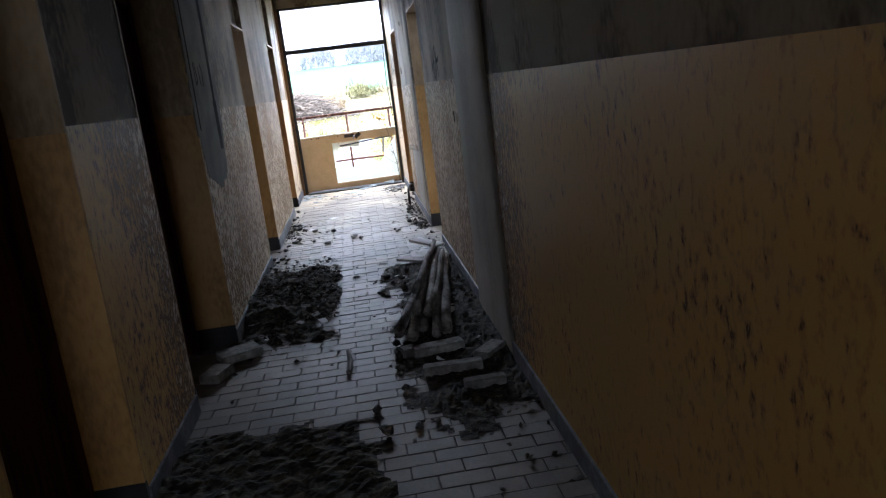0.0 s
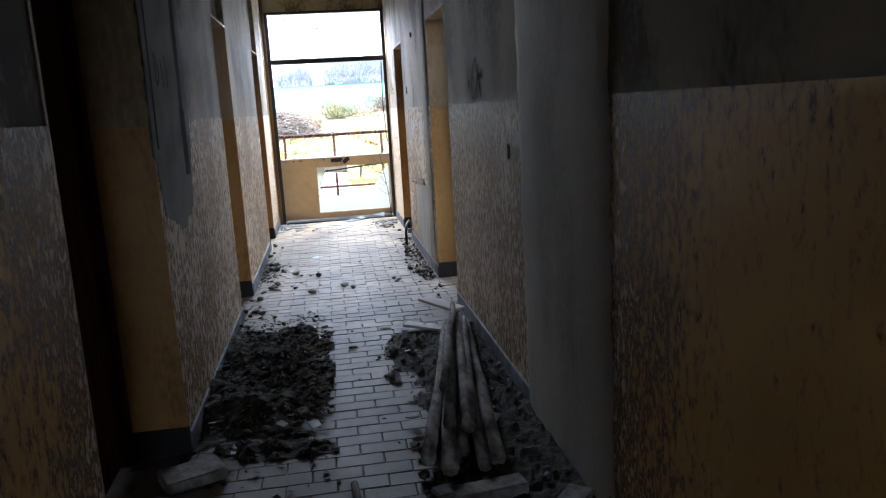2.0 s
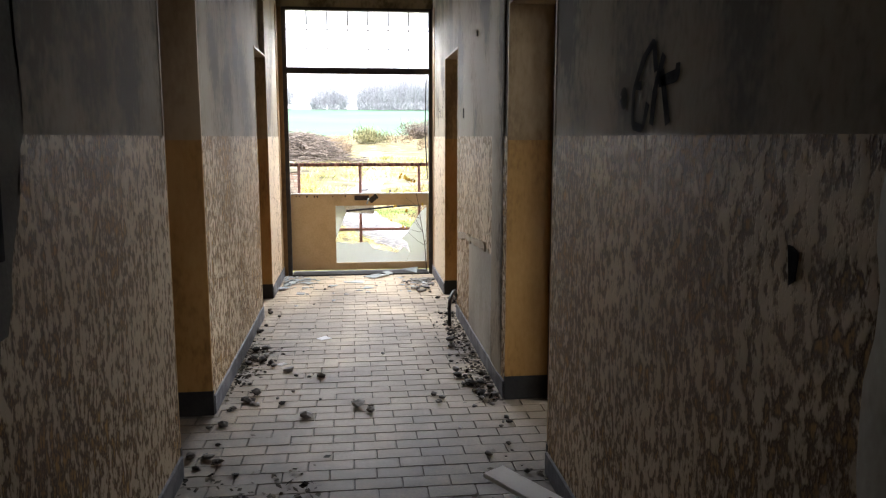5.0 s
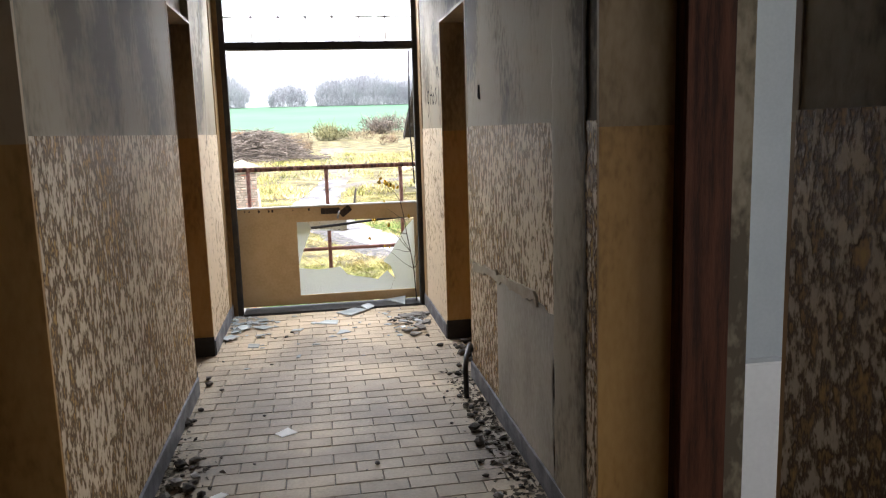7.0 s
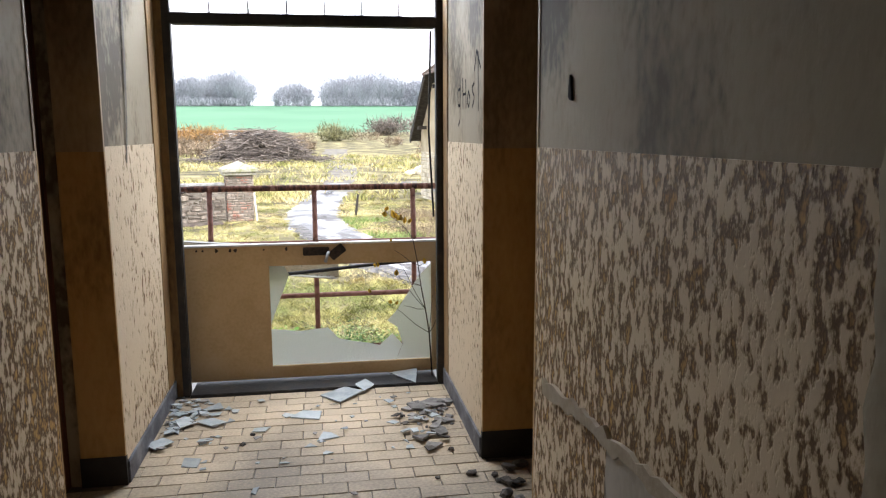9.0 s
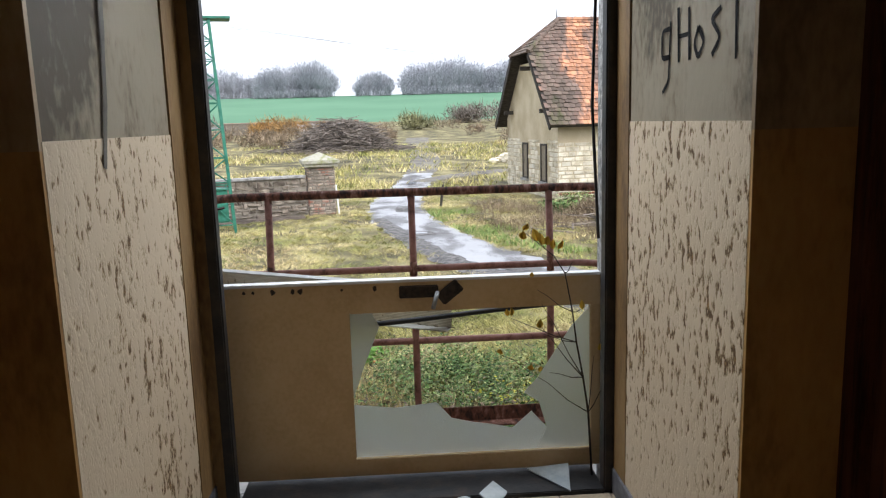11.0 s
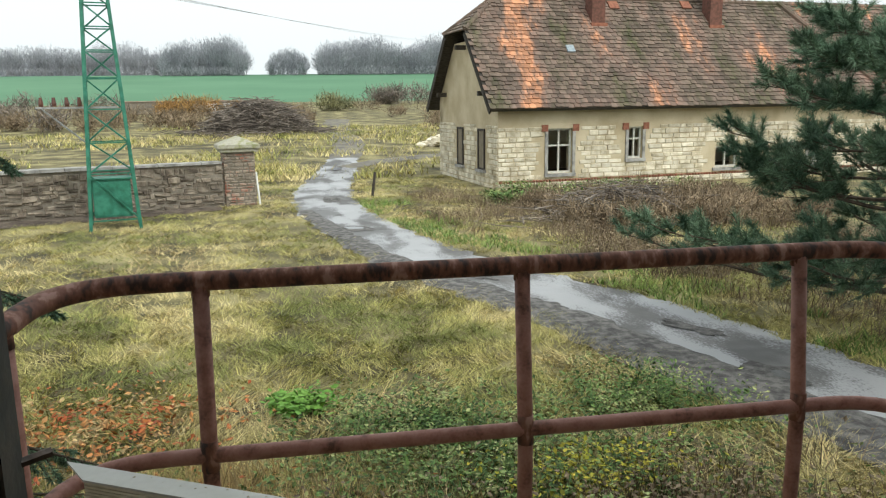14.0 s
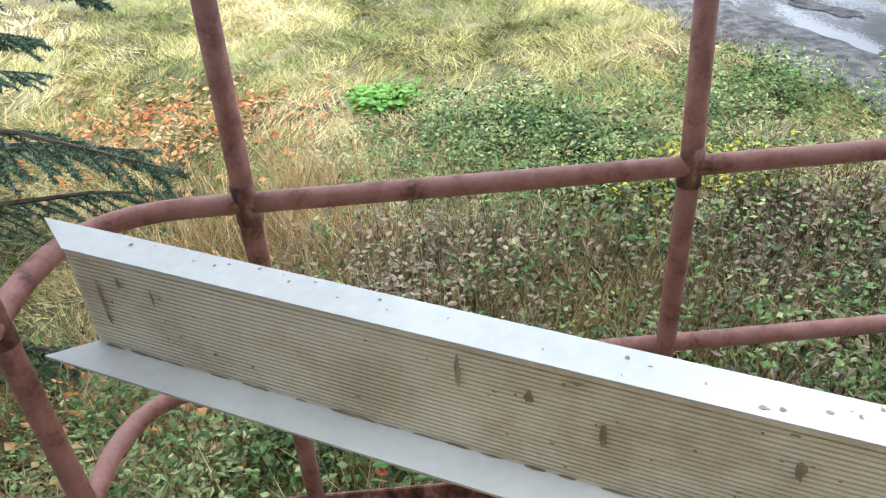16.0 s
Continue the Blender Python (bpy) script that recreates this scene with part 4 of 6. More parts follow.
bank, _, _ = track("soil_bank", [(-3.35 - 0.94 * u + 0.342 * 0.6, 22.85 - 0.342 * u - 0.94 * 0.6) for u in (0.2, 4, 8, 12, 16, 20, 24)], [0.5, 1.0, 1.15, 1.2, 1.2, 1.2, 1.2], mat("bare_brown_soil", [(0.055, 0.042, 0.032), (0.11, 0.085, 0.066), (0.16, 0.13, 0.1)], 3, rough=0.95, bump=0.8, fine=18, dist=0.04), 0.07, 9)
tagged(bank, "bare brown soil along the foot of the stone wall", "soil", "", "structure")
gpil = thing("gate_pillar", "brick and stone gate pillar with a pyramid cap", "pillar", at=(-2.88, 23.3, GZ), rz=12)
block("core", -0.44, 0.44, -0.44, 0.44, -0.1, 1.62, MORTAR, gpil)
for j in range(4):
    m = Matrix.Rotation(j * math.pi / 2, 4, "Z")
    stones("masonry", gpil, lambda u, v, o: tuple(m @ Vector((u - 0.47, -0.44 - o, v))), 0.94, 1.6, [], 40 + j, (0.07, 0.13), (0.12, 0.3), BRICKMIX, (0.01, 0.03), 0.014)
bm = bmesh.new()
box(bm, -0.56, 0.56, -0.56, 0.56, 1.62, 1.72, 0.015)
box(bm, -0.62, 0.62, -0.62, 0.62, 1.722, 1.84, 0.02)
tip = bm.verts.new((0, 0, 2.1))
base = [bm.verts.new((sx * 0.6, sy * 0.6, 1.842)) for sx, sy in ((-1, -1), (1, -1), (1, 1), (-1, 1))]
for k in range(4):
    bm.faces.new((base[k], base[(k + 1) % 4], tip))
part("cap", bm, mat("mossy_stone_cap", [(0.3, 0.29, 0.22), (0.42, 0.4, 0.33), (0.26, 0.27, 0.13)], 5, rough=0.9), gpil, "mossy sandstone cap")
bm = bmesh.new()
tube(bm, [(-2.25, 22.9, GZ), (-2.33, 23.0, GZ + 1.0)], 0.03, 8)
tagged(part("leaning_pole", bm, WHITE), "white painted pole leaning on the gate pillar", "pole")
bm = bmesh.new()
tube(bm, [(1.25, 24.0, GZ - 0.05), (1.36, 24.0, GZ + 0.8)], 0.05, 8, 0.04)
tagged(part("fence_post", bm, DARKWOOD), "short dark wooden post leaning beside the track", "post")


# ---- plants ----
def tri_mesh(name, V, material, kind="", parent=None):
    """Loose triangles, three points each, as one mesh."""
    me = bpy.data.meshes.new(name)
    n = len(V)
    me.vertices.add(n)
    me.vertices.foreach_set("co", V.astype(np.float32).ravel())
    me.loops.add(n)
    me.loops.foreach_set("vertex_index", np.arange(n, dtype=np.int32))
    me.polygons.add(n // 3)
    me.polygons.foreach_set("loop_start", np.arange(0, n, 3, dtype=np.int32))
    me.update(calc_edges=True)
    me.materials.append(material)
    ob = new(name, me)
    ob.parent = parent
    if kind:
        ob["kind"] = kind
    return ob


def unit(v):
    return v / np.maximum(np.linalg.norm(v, axis=-1, keepdims=True), 1e-9)


def blades(rng, P, tall, wide, lean, comb=None):
    """A blade at each point: a thin triangle that leans at random, or round the way that comb gives."""
    n = len(P)
    a = rng.uniform(0, 2 * math.pi, n)
    side = np.stack([np.cos(a), np.sin(a), np.zeros(n)], 1) * (wide * rng.uniform(0.6, 1.4, n))[:, None]
    b = rng.uniform(0, 2 * math.pi, n) if comb is None else comb + rng.normal(0, 0.55, n)
    l = lean * rng.uniform(0.1, 1, n)
    h = tall * rng.uniform(0.5, 1.3, n)
    tip = np.stack([np.cos(b) * l * h, np.sin(b) * l * h, h], 1)
    return np.stack([P - side, P + side, P + tip], 1).reshape(-1, 3)


def leaves(rng, P, size, flat=0.6):
    """A pointed leaf of two triangles at each point."""
    n = len(P)
    d = unit(rng.normal(0, 1, (n, 3)) * np.array([1, 1, 1 - flat]))
    u = unit(np.cross(d, rng.normal(0, 0.35, (n, 3)) + np.array([0, 0, 1])))
    s = (size * rng.uniform(0.5, 1.3, n))[:, None]
    a, b = P, P + d * s
    m = P + d * s * 0.5
    return np.stack([a, m + u * s * 0.3, b, a, b, m - u * s * 0.3], 1).reshape(-1, 3)


def slivers(rng, A, D, length, wide):
    """Thin triangles from A along D."""
    n = len(A)
    side = unit(np.cross(D, rng.normal(0, 1, (n, 3)))) * wide
    return np.stack([A - side, A + side, A + D * (length * rng.uniform(0.6, 1.2, n))[:, None]], 1).reshape(-1, 3)


def plant_mat(name, colours, scale=1.2, vary=0.6, rough=0.7):
    m = mat(name, colours, scale, rough=rough, bump=0, fine=9, vary=vary, island=True, spread=0.45)
    m.node_tree.nodes["Principled BSDF"].inputs["Specular IOR Level"].default_value = 0.25
    return m


GRASS = plant_mat("autumn_grass", [(0.22, 0.24, 0.075), (0.43, 0.39, 0.14), (0.64, 0.54, 0.28)], 0.55)
GREENGRASS = plant_mat("green_verge_grass", [(0.16, 0.26, 0.07), (0.29, 0.38, 0.12)], 0.9)
STRAW = plant_mat("dry_straw_grass", [(0.46, 0.34, 0.17), (0.66, 0.52, 0.28)], 0.9)
WEED = plant_mat("green_weeds", [(0.05, 0.1, 0.03), (0.13, 0.21, 0.06), (0.34, 0.36, 0.15)], 2.4, 0.75)
REDLEAF = plant_mat("fallen_red_leaves", [(0.4, 0.1, 0.04), (0.5, 0.22, 0.07), (0.48, 0.36, 0.17)], 2.2)
BROWNWEED = plant_mat("dead_brown_weeds", [(0.15, 0.11, 0.07), (0.3, 0.23, 0.15)], 1.0)
TWIG = plant_mat("grey_brown_twigs", [(0.12, 0.1, 0.085), (0.25, 0.215, 0.18)], 1.0)
YELLOW = plant_mat("yellow_autumn_leaf", [(0.6, 0.36, 0.03), (0.72, 0.5, 0.08)], 6, 0.15)
PINENEEDLE = plant_mat("pine_needles", [(0.06, 0.12, 0.075), (0.15, 0.23, 0.145)], 2, 0.6)
BARK = mat("pine_bark", [(0.05, 0.038, 0.028), (0.12, 0.09, 0.065)], 14, rough=0.95, bump=0.6)


def zs(P):
    return np.array([ground_z(x, y) for x, y in P])


def scatter(rng, n, x0, x1, y0, y1, keep=None, clear=0.05):
    """Random ground points off the road; keep(x, y) thins them by a share."""
    y = y0 + (y1 - y0) * rng.uniform(0, 1, n) ** 1.5
    x = rng.uniform(x0, x1, n)
    P = np.stack([x, y], 1)
    m = off_road(P) > clear
    m &= ~((x > 4.9) & (y > 24.4) & (y < 34)) & ~((np.abs(x + 5.6) < 0.3) & (np.abs(y - 19.5) < 0.3))
    wu, wv = -(x + 3.35) * 0.94 - (y - 22.85) * 0.342, (x + 3.35) * 0.342 - (y - 22.85) * 0.94
    m &= ~((wu > 0.2) & (wu < 24) & (wv > -0.3) & (wv < 1.05))
    if keep is not None:
        m &= rng.uniform(0, 1, n) < keep(x, y)
    P = P[m]
    return np.concatenate([P, zs(P)[:, None]], 1)


def wob(x, y, s, seed=0.0):
    return np.array([noise.noise(Vector((a * s, b * s, seed))) for a, b in zip(x, y)])


rng = np.random.default_rng(7)
# the lawn, in tufts
tuft = scatter(rng, 26000, -13, 11, 2.0, 30, lambda x, y: 0.45 + 0.9 * (wob(x, y, 0.5) + 0.35), -0.08)
tuft = np.concatenate([tuft, scatter(rng, 14000, -7, 7, 2.0, 11, lambda x, y: 0.35 + 0.8 * (wob(x, y, 0.9) + 0.4))])
P = np.repeat(tuft, 13, 0)
P[:, :2] += rng.normal(0, 0.07, (len(P), 2))
lay = np.repeat(wob(tuft[:, 0], tuft[:, 1], 1.1, 6.0) * 9 + rng.normal(0, 0.5, len(tuft)), 13)
tagged(tri_mesh("lawn_grass", blades(rng, P, 0.085, 0.0062, 3.0, lay), GRASS, "stuff"), "tufts of yellow-green autumn grass", "grass")
tuft = scatter(rng, 8000, -13, 11, 2.0, 26, lambda x, y: np.clip(wob(x, y, 0.4, 3.0) * 2.5, 0, 1))
P = np.repeat(tuft, 9, 0)
P[:, :2] += rng.normal(0, 0.1, (len(P), 2))
tagged(tri_mesh("straw_grass", blades(rng, P, 0.1, 0.006, 3.4), STRAW, "stuff"), "flattened dry straw-coloured grass", "grass")
# green verge along the track, on the house side
P = scatter(rng, 60000, -2, 10, 6, 23, lambda x, y: ((x > 5.9 - 0.3 * y) & (wob(x, y, 0.8, 5.0) > -0.08)).astype(float))
d = off_road(P)
P = P[(d < 1.5) & (P[:, 0] > np.interp(P[:, 1], ROADARR[:, 1], ROADARR[:, 0]))]
tagged(tri_mesh("verge_grass", blades(rng, P, 0.13, 0.013, 1.2), GREENGRASS, "stuff"), "fresh green grass along the track", "grass")


def weed_patch(cx, cy, rx, ry, n, seed):
    r = np.random.default_rng(seed)
    Q = np.stack([r.normal(cx, rx * 0.5, n), r.normal(cy, ry * 0.5, n)], 1)
    Q = Q[(Q[:, 1] > 0.9) & (off_road(Q) > 0.2)]
    return np.concatenate([Q, zs(Q)[:, None]], 1)


# leafy nettles and weeds below the balcony
parts_ = []
for cx, cy, rx, ry, n in ((0.9, 4.6, 2.0, 1.4, 560), (0.3, 5.8, 0.9, 0.6, 170), (-1.2, 2.6, 1.8, 1.0, 380), (1.8, 2.6, 1.6, 1.2, 400), (2.6, 6.0, 1.0, 0.8, 200)):
    S = weed_patch(cx, cy, rx, ry, n, int(cx * 10 + 50))
    L = np.repeat(S, 22, 0)
    L[:, :2] += rng.normal(0, 0.075, (len(L), 2))
    L[:, 2] += rng.uniform(0.02, 0.36, len(L)) * np.repeat(rng.uniform(0.4, 1.2, len(S)), 22)
    parts_.append(leaves(rng, L, 0.05))
tagged(tri_mesh("nettle_patch", np.concatenate(parts_), WEED, "stuff"), "dense green nettles and leafy weeds", "weeds")
S = weed_patch(-0.75, 6.55, 0.3, 0.24, 80, 76)
L = np.repeat(S, 10, 0)
L[:, :2] += rng.normal(0, 0.05, (len(L), 2))
L[:, 2] += rng.uniform(0.03, 0.2, len(L))
tagged(tri_mesh("sprout_clump", leaves(rng, L, 0.075, 0.75), plant_mat("lime_green_leaf", [(0.13, 0.3, 0.05), (0.22, 0.4, 0.08)], 3, 0.3), "stuff"), "small clump of bright lime green sprouts", "weeds")
S = weed_patch(1.5, 4.4, 0.8, 0.35, 60, 77)
L = np.repeat(S, 14, 0)
L[:, :2] += rng.normal(0, 0.08, (len(L), 2))
L[:, 2] += rng.uniform(0.05, 0.4, len(L))
tagged(tri_mesh("goldenrod", leaves(rng, L, 0.05), plant_mat("yellowing_weeds", [(0.3, 0.3, 0.03), (0.5, 0.42, 0.06)], 3), "stuff"), "yellowing leafy weed clump", "weeds")
S = np.concatenate([weed_patch(-2.8, 6.3, 1.5, 1.1, 1500, 5), weed_patch(-1.6, 4.6, 1.3, 0.9, 240, 6), weed_patch(-2.2, 2.6, 1.2, 0.8, 420, 8)])
S[:, 2] += rng.uniform(0.02, 0.16, len(S))
tagged(tri_mesh("fallen_leaves", leaves(rng, S, 0.07, 0.6), REDLEAF, "stuff"), "red and orange fallen leaves in the grass", "leaves")
S = np.concatenate([weed_patch(0.4, 3.0, 2.4, 1.4, 1900, 41), weed_patch(-1.4, 4.4, 1.2, 1.0, 700, 42)])
P = np.repeat(S, 4, 0)
P[:, :2] += rng.normal(0, 0.05, (len(P), 2))
tagged(tri_mesh("dry_weed_grass", blades(rng, P, 0.34, 0.005, 0.9), STRAW, "stuff"), "dry straw stalks among the weeds", "grass")
# dead stalks by the house, on the right of the track and in the nettles
S = np.concatenate([scatter(rng, 9000, 2.2, 13, 11, 24.2, lambda x, y: np.clip(wob(x, y, 0.45, 9.0) * 2 + 0.45, 0, 1) * (x > 6.3 - 0.25 * y + 0.5), 1.0), weed_patch(1.9, 3.4, 1.5, 1.2, 560, 31), weed_patch(-0.4, 3.6, 0.9, 0.7, 260, 32), scatter(rng, 1200, 5.2, 10, 3, 12, None, 0.8)])
St = np.repeat(S, 5, 0)
St[:, :2] += rng.normal(0, 0.08, (len(St), 2))
D = unit(rng.normal(0, 0.38, (len(St), 3)) + np.array([0, 0, 1]))
T = slivers(rng, St, D, 0.42, 0.006)
tops = St + D * 0.3 + rng.normal(0, 0.06, St.shape)
tagged(tri_mesh("dead_weeds", np.concatenate([T, leaves(rng, tops, 0.05)]), BROWNWEED, "stuff"), "dead brown weed stalks", "weeds")
S = scatter(rng, 3200, 4.4, 12, 20.5, 24.0, lambda x, y: np.clip(wob(x, y, 0.7, 12.0) * 2 + 0.5, 0, 1))
L = np.repeat(S, 7, 0)
L[:, :2] += rng.normal(0, 0.1, (len(L), 2))
L[:, 2] += rng.uniform(0.02, 0.4, len(L))
tagged(tri_mesh("house_weeds", leaves(rng, L, 0.11), WEED, "stuff"), "green weeds at the foot of the house", "weeds")


def branch_pile(name, cx, cy, rx, ry, h, n, length, r, label, seed):
    """Cut branches heaped at random, as one mesh of thin bars and twigs."""
    g = random.Random(seed)
    bm = bmesh.new()
    for k in range(n):
        u, w = g.gauss(0, 0.45), g.gauss(0, 0.45)
        z = h * max(0.05, 1 - u * u - w * w) * g.uniform(0.2, 1)
        a, l = g.uniform(0, math.pi), length * g.uniform(0.4, 1.2)
        x, y = cx + u * rx, cy + w * ry
        dz = g.uniform(-0.25, 0.3) * l
        base = ground_z(x, y)
        p = Vector((x - math.cos(a) * l / 2, y - math.sin(a) * l / 2, base + max(0.03, z - dz / 2)))
        q = Vector((x + math.cos(a) * l / 2, y + math.sin(a) * l / 2, base + max(0.03, z + dz / 2)))
        mid = (p + q) / 2 + Vector((g.uniform(-.1, .1), g.uniform(-.1, .1), g.uniform(-.05, .08))) * l
        tube(bm, [p, mid, q], r * g.uniform(0.5, 1.3), 5, r * 0.25)
    ob = part(name, bm, TWIG)
    ob["kind"] = "stuff"
    return tagged(ob, label, "branches")


branch_pile("branch_heap", 7.2, 17.6, 2.6, 1.3, 0.95, 330, 1.5, 0.022, "heap of cut branches beside the track", 51)
branch_pile("brushwood_heap", -4.8, 59, 4.6, 3.0, 2.6, 2200, 2.4, 0.032, "great heap of grey brushwood in the meadow", 52)
S = scatter(rng, 9000, -40, 30, 30, 66, lambda x, y: np.clip(wob(x, y, 0.12, 2.0) * 2 + 0.4, 0, 1))
P = np.repeat(S, 8, 0)
P[:, :2] += rng.normal(0, 0.35, (len(P), 2))
tagged(tri_mesh("meadow_grass", blades(rng, P, 0.3, 0.03, 1.4), GRASS, "stuff"), "pale dry meadow grass", "grass")


def shrub_band(name, x0, x1, y0, y1, n, h, material, label, seed, dens=0.0):
    r = np.random.default_rng(seed)
    c = np.stack([r.uniform(x0, x1, n), r.uniform(y0, y1, n)], 1)
    c = c[wob(c[:, 0], c[:, 1], 0.1, seed) > dens]
    hh = h * r.uniform(0.45, 1.1, len(c))
    k = 130
    Q = np.repeat(np.concatenate([c, zs(c)[:, None]], 1), k, 0)
    H = np.repeat(hh, k)
    o = unit(r.normal(0, 1, Q.shape)) * (r.uniform(0, 1, len(Q)) ** 0.4)[:, None]
    Q = Q + o * np.stack([H * 0.8, H * 0.8, H * 0.5], 1) + np.stack([0 * H, 0 * H, H * 0.45], 1)
    D = unit(r.normal(0, 0.6, Q.shape) + np.array([0, 0, 0.7]))
    tagged(tri_mesh(name, np.concatenate([slivers(r, Q, D, h * 0.45, h * 0.018), leaves(r, Q, h * 0.1)]), material, "stuff"), label, "shrubs")


shrub_band("dead_brush", 5.4, 11.5, 15.5, 20.5, 90, 0.75, BROWNWEED, "dead brown brush before the house", 60, -0.2)
shrub_band("bramble_thicket", -34, -1, 62, 92, 120, 1.6, BROWNWEED, "brown bramble thickets in the meadow", 61)
shrub_band("thorn_thicket", 4, 34, 52, 100, 110, 1.7, BROWNWEED, "brown thorn thickets along the track", 62)
shrub_band("willow_scrub", 0.5, 4, 97, 103, 7, 2.6, plant_mat("olive_scrub", [(0.15, 0.15, 0.08), (0.25, 0.24, 0.12)], 0.4), "olive green willow scrub", 63, -1)
shrub_band("dark_hedge", 8, 70, 118, 128, 60, 3.2, TWIG, "bare dark hedge below the field", 64, -1)
shrub_band("orange_scrub", -18, -9, 92, 94, 14, 2.2, plant_mat("orange_scrub_leaf", [(0.3, 0.16, 0.05), (0.36, 0.22, 0.08)], 0.4), "rusty orange scrub before the ruin", 65, -1)
shrub_band("left_thicket", -60, -20, 40, 110, 90, 2.6, TWIG, "bare grey thickets beyond the wall", 66)
ruin = thing("ruined_wall", "long low ruined wall, patches of white render", "ruin", at=(-23, 96, ground_z(-14, 96)))
block("masonry", 0, 17.5, -0.3, 0.3, -0.4, 1.5, MORTAR, ruin)
for k, (u0, u1) in enumerate(((9.5, 11.0), (11.6, 13.2), (14, 16.2))):
    block("render_patch", u0, u1, -0.34, -0.301, 0.1, 1.25, WHITE, ruin)
block("coping", -0.1, 17.6, -0.4, 0.4, 1.5, 1.62, BRICKMIX, ruin)
rnd = random.Random(8)
pile = thing("stone_pile", "pile of pale broken stones", "stones", at=(7.2, 45, ground_z(7, 45)))
for k in range(46):
    bm = bmesh.new()
    bmesh.ops.create_cube(bm, size=1)
    for v in bm.verts:
        v.co += Vector((rnd.uniform(-.2, .2), rnd.uniform(-.2, .2), rnd.uniform(-.2, .2)))
    o = part("stone", bm, STONE, pile)
    u, w = rnd.gauss(0, 0.8), rnd.gauss(0, 0.5)
    o.location = (u, w, max(0.1, 0.62 * (1 - abs(u) / 2) * rnd.uniform(0.1, 1)))
    o.scale = (rnd.uniform(0.3, 0.6), rnd.uniform(0.2, 0.4), rnd.uniform(0.12, 0.25))
    o.rotation_euler = (rnd.uniform(-.3, .3), rnd.uniform(-.3, .3), rnd.uniform(0, 3))


# aerial haze is put into this colour: pale blue-grey instead of bark brown
HAZETWIG = plant_mat("hazed_distant_twigs", [(0.23, 0.24, 0.265), (0.34, 0.35, 0.375)], 0.1, 0.25)


def far_wood(name, x0, x1, y, n, h, label, seed):
    """A stand of bare trees: trunks, forking limbs and a rounded haze of twigs."""
    r = np.random.default_rng(seed)
    V = []
    for k in range(n):
        x = x0 + (x1 - x0) * (k + r.uniform(0, 1)) / n
        yy = y + r.uniform(-10, 16)
        end = min(1.0, 0.62 + 0.1 * min(x - x0, x1 - x))
        hh = h * end * (0.88 + 0.3 * noise.noise(Vector((x * 0.07, seed, 0)))) * r.uniform(0.72, 1.08)
        b = np.array([x, yy, ground_z(x, yy) - 0.3])
        for q in range(3):
            a = q * math.pi / 3
            s = np.array([math.cos(a), math.sin(a), 0]) * r.uniform(0.16, 0.3)
            V += [b - s, b + s, b + np.array([0, 0, hh * 0.85])]
        m = 300
        wide = r.uniform(0.2, 0.42)
        o = unit(r.normal(0, 1, (m, 3))) * (r.uniform(0.02, 1, m) ** 0.45)[:, None]
        C = b + np.array([0, 0, hh * 0.57]) + o * np.array([hh * wide, hh * wide, hh * 0.42])
        root = b + np.array([0, 0, hh * 0.22])
        V += list(slivers(r, C, unit(C - root + r.normal(0, 1.2, o.shape)), 1.4, 0.07))
        fork = root + (C[:26] - root) * 0.15
        V += list(np.stack([fork - [0.1, 0, 0], fork + [0.1, 0, 0], C[:26]], 1).reshape(-1, 3))
    under = np.stack([r.uniform(x0, x1, n * 40), y + r.uniform(-11, -6, n * 40)], 1)
    U = np.concatenate([under, (zs(under) + r.uniform(0, 2.4, len(under)))[:, None]], 1)
    V += list(slivers(r, U, unit(r.normal(0, 0.5, U.shape) + np.array([0, 0, 1])), 1.6, 0.1))
    tagged(tri_mesh(name, np.array(V), HAZETWIG, "stuff"), label, "trees")


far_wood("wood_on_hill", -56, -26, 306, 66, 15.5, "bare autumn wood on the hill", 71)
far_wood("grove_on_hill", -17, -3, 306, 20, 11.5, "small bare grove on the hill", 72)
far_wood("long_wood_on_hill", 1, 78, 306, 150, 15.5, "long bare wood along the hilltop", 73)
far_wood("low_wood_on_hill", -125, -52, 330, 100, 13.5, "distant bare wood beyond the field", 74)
# backdrop ridge; distance haze is painted into its blue-grey base colour
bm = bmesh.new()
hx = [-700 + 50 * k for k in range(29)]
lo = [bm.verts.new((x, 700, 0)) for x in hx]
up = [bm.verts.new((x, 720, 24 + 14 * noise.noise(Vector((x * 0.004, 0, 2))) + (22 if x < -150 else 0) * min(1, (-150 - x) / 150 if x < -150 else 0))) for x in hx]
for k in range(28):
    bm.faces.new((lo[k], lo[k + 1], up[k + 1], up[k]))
tagged(part("backdrop_hills", bm, mat("haze_tinted_hills", [(0.16, 0.19, 0.22), (0.22, 0.25, 0.28)], 0.02, rough=1, bump=0)), "hazy wooded hills on the horizon", "hills", "", "structure")


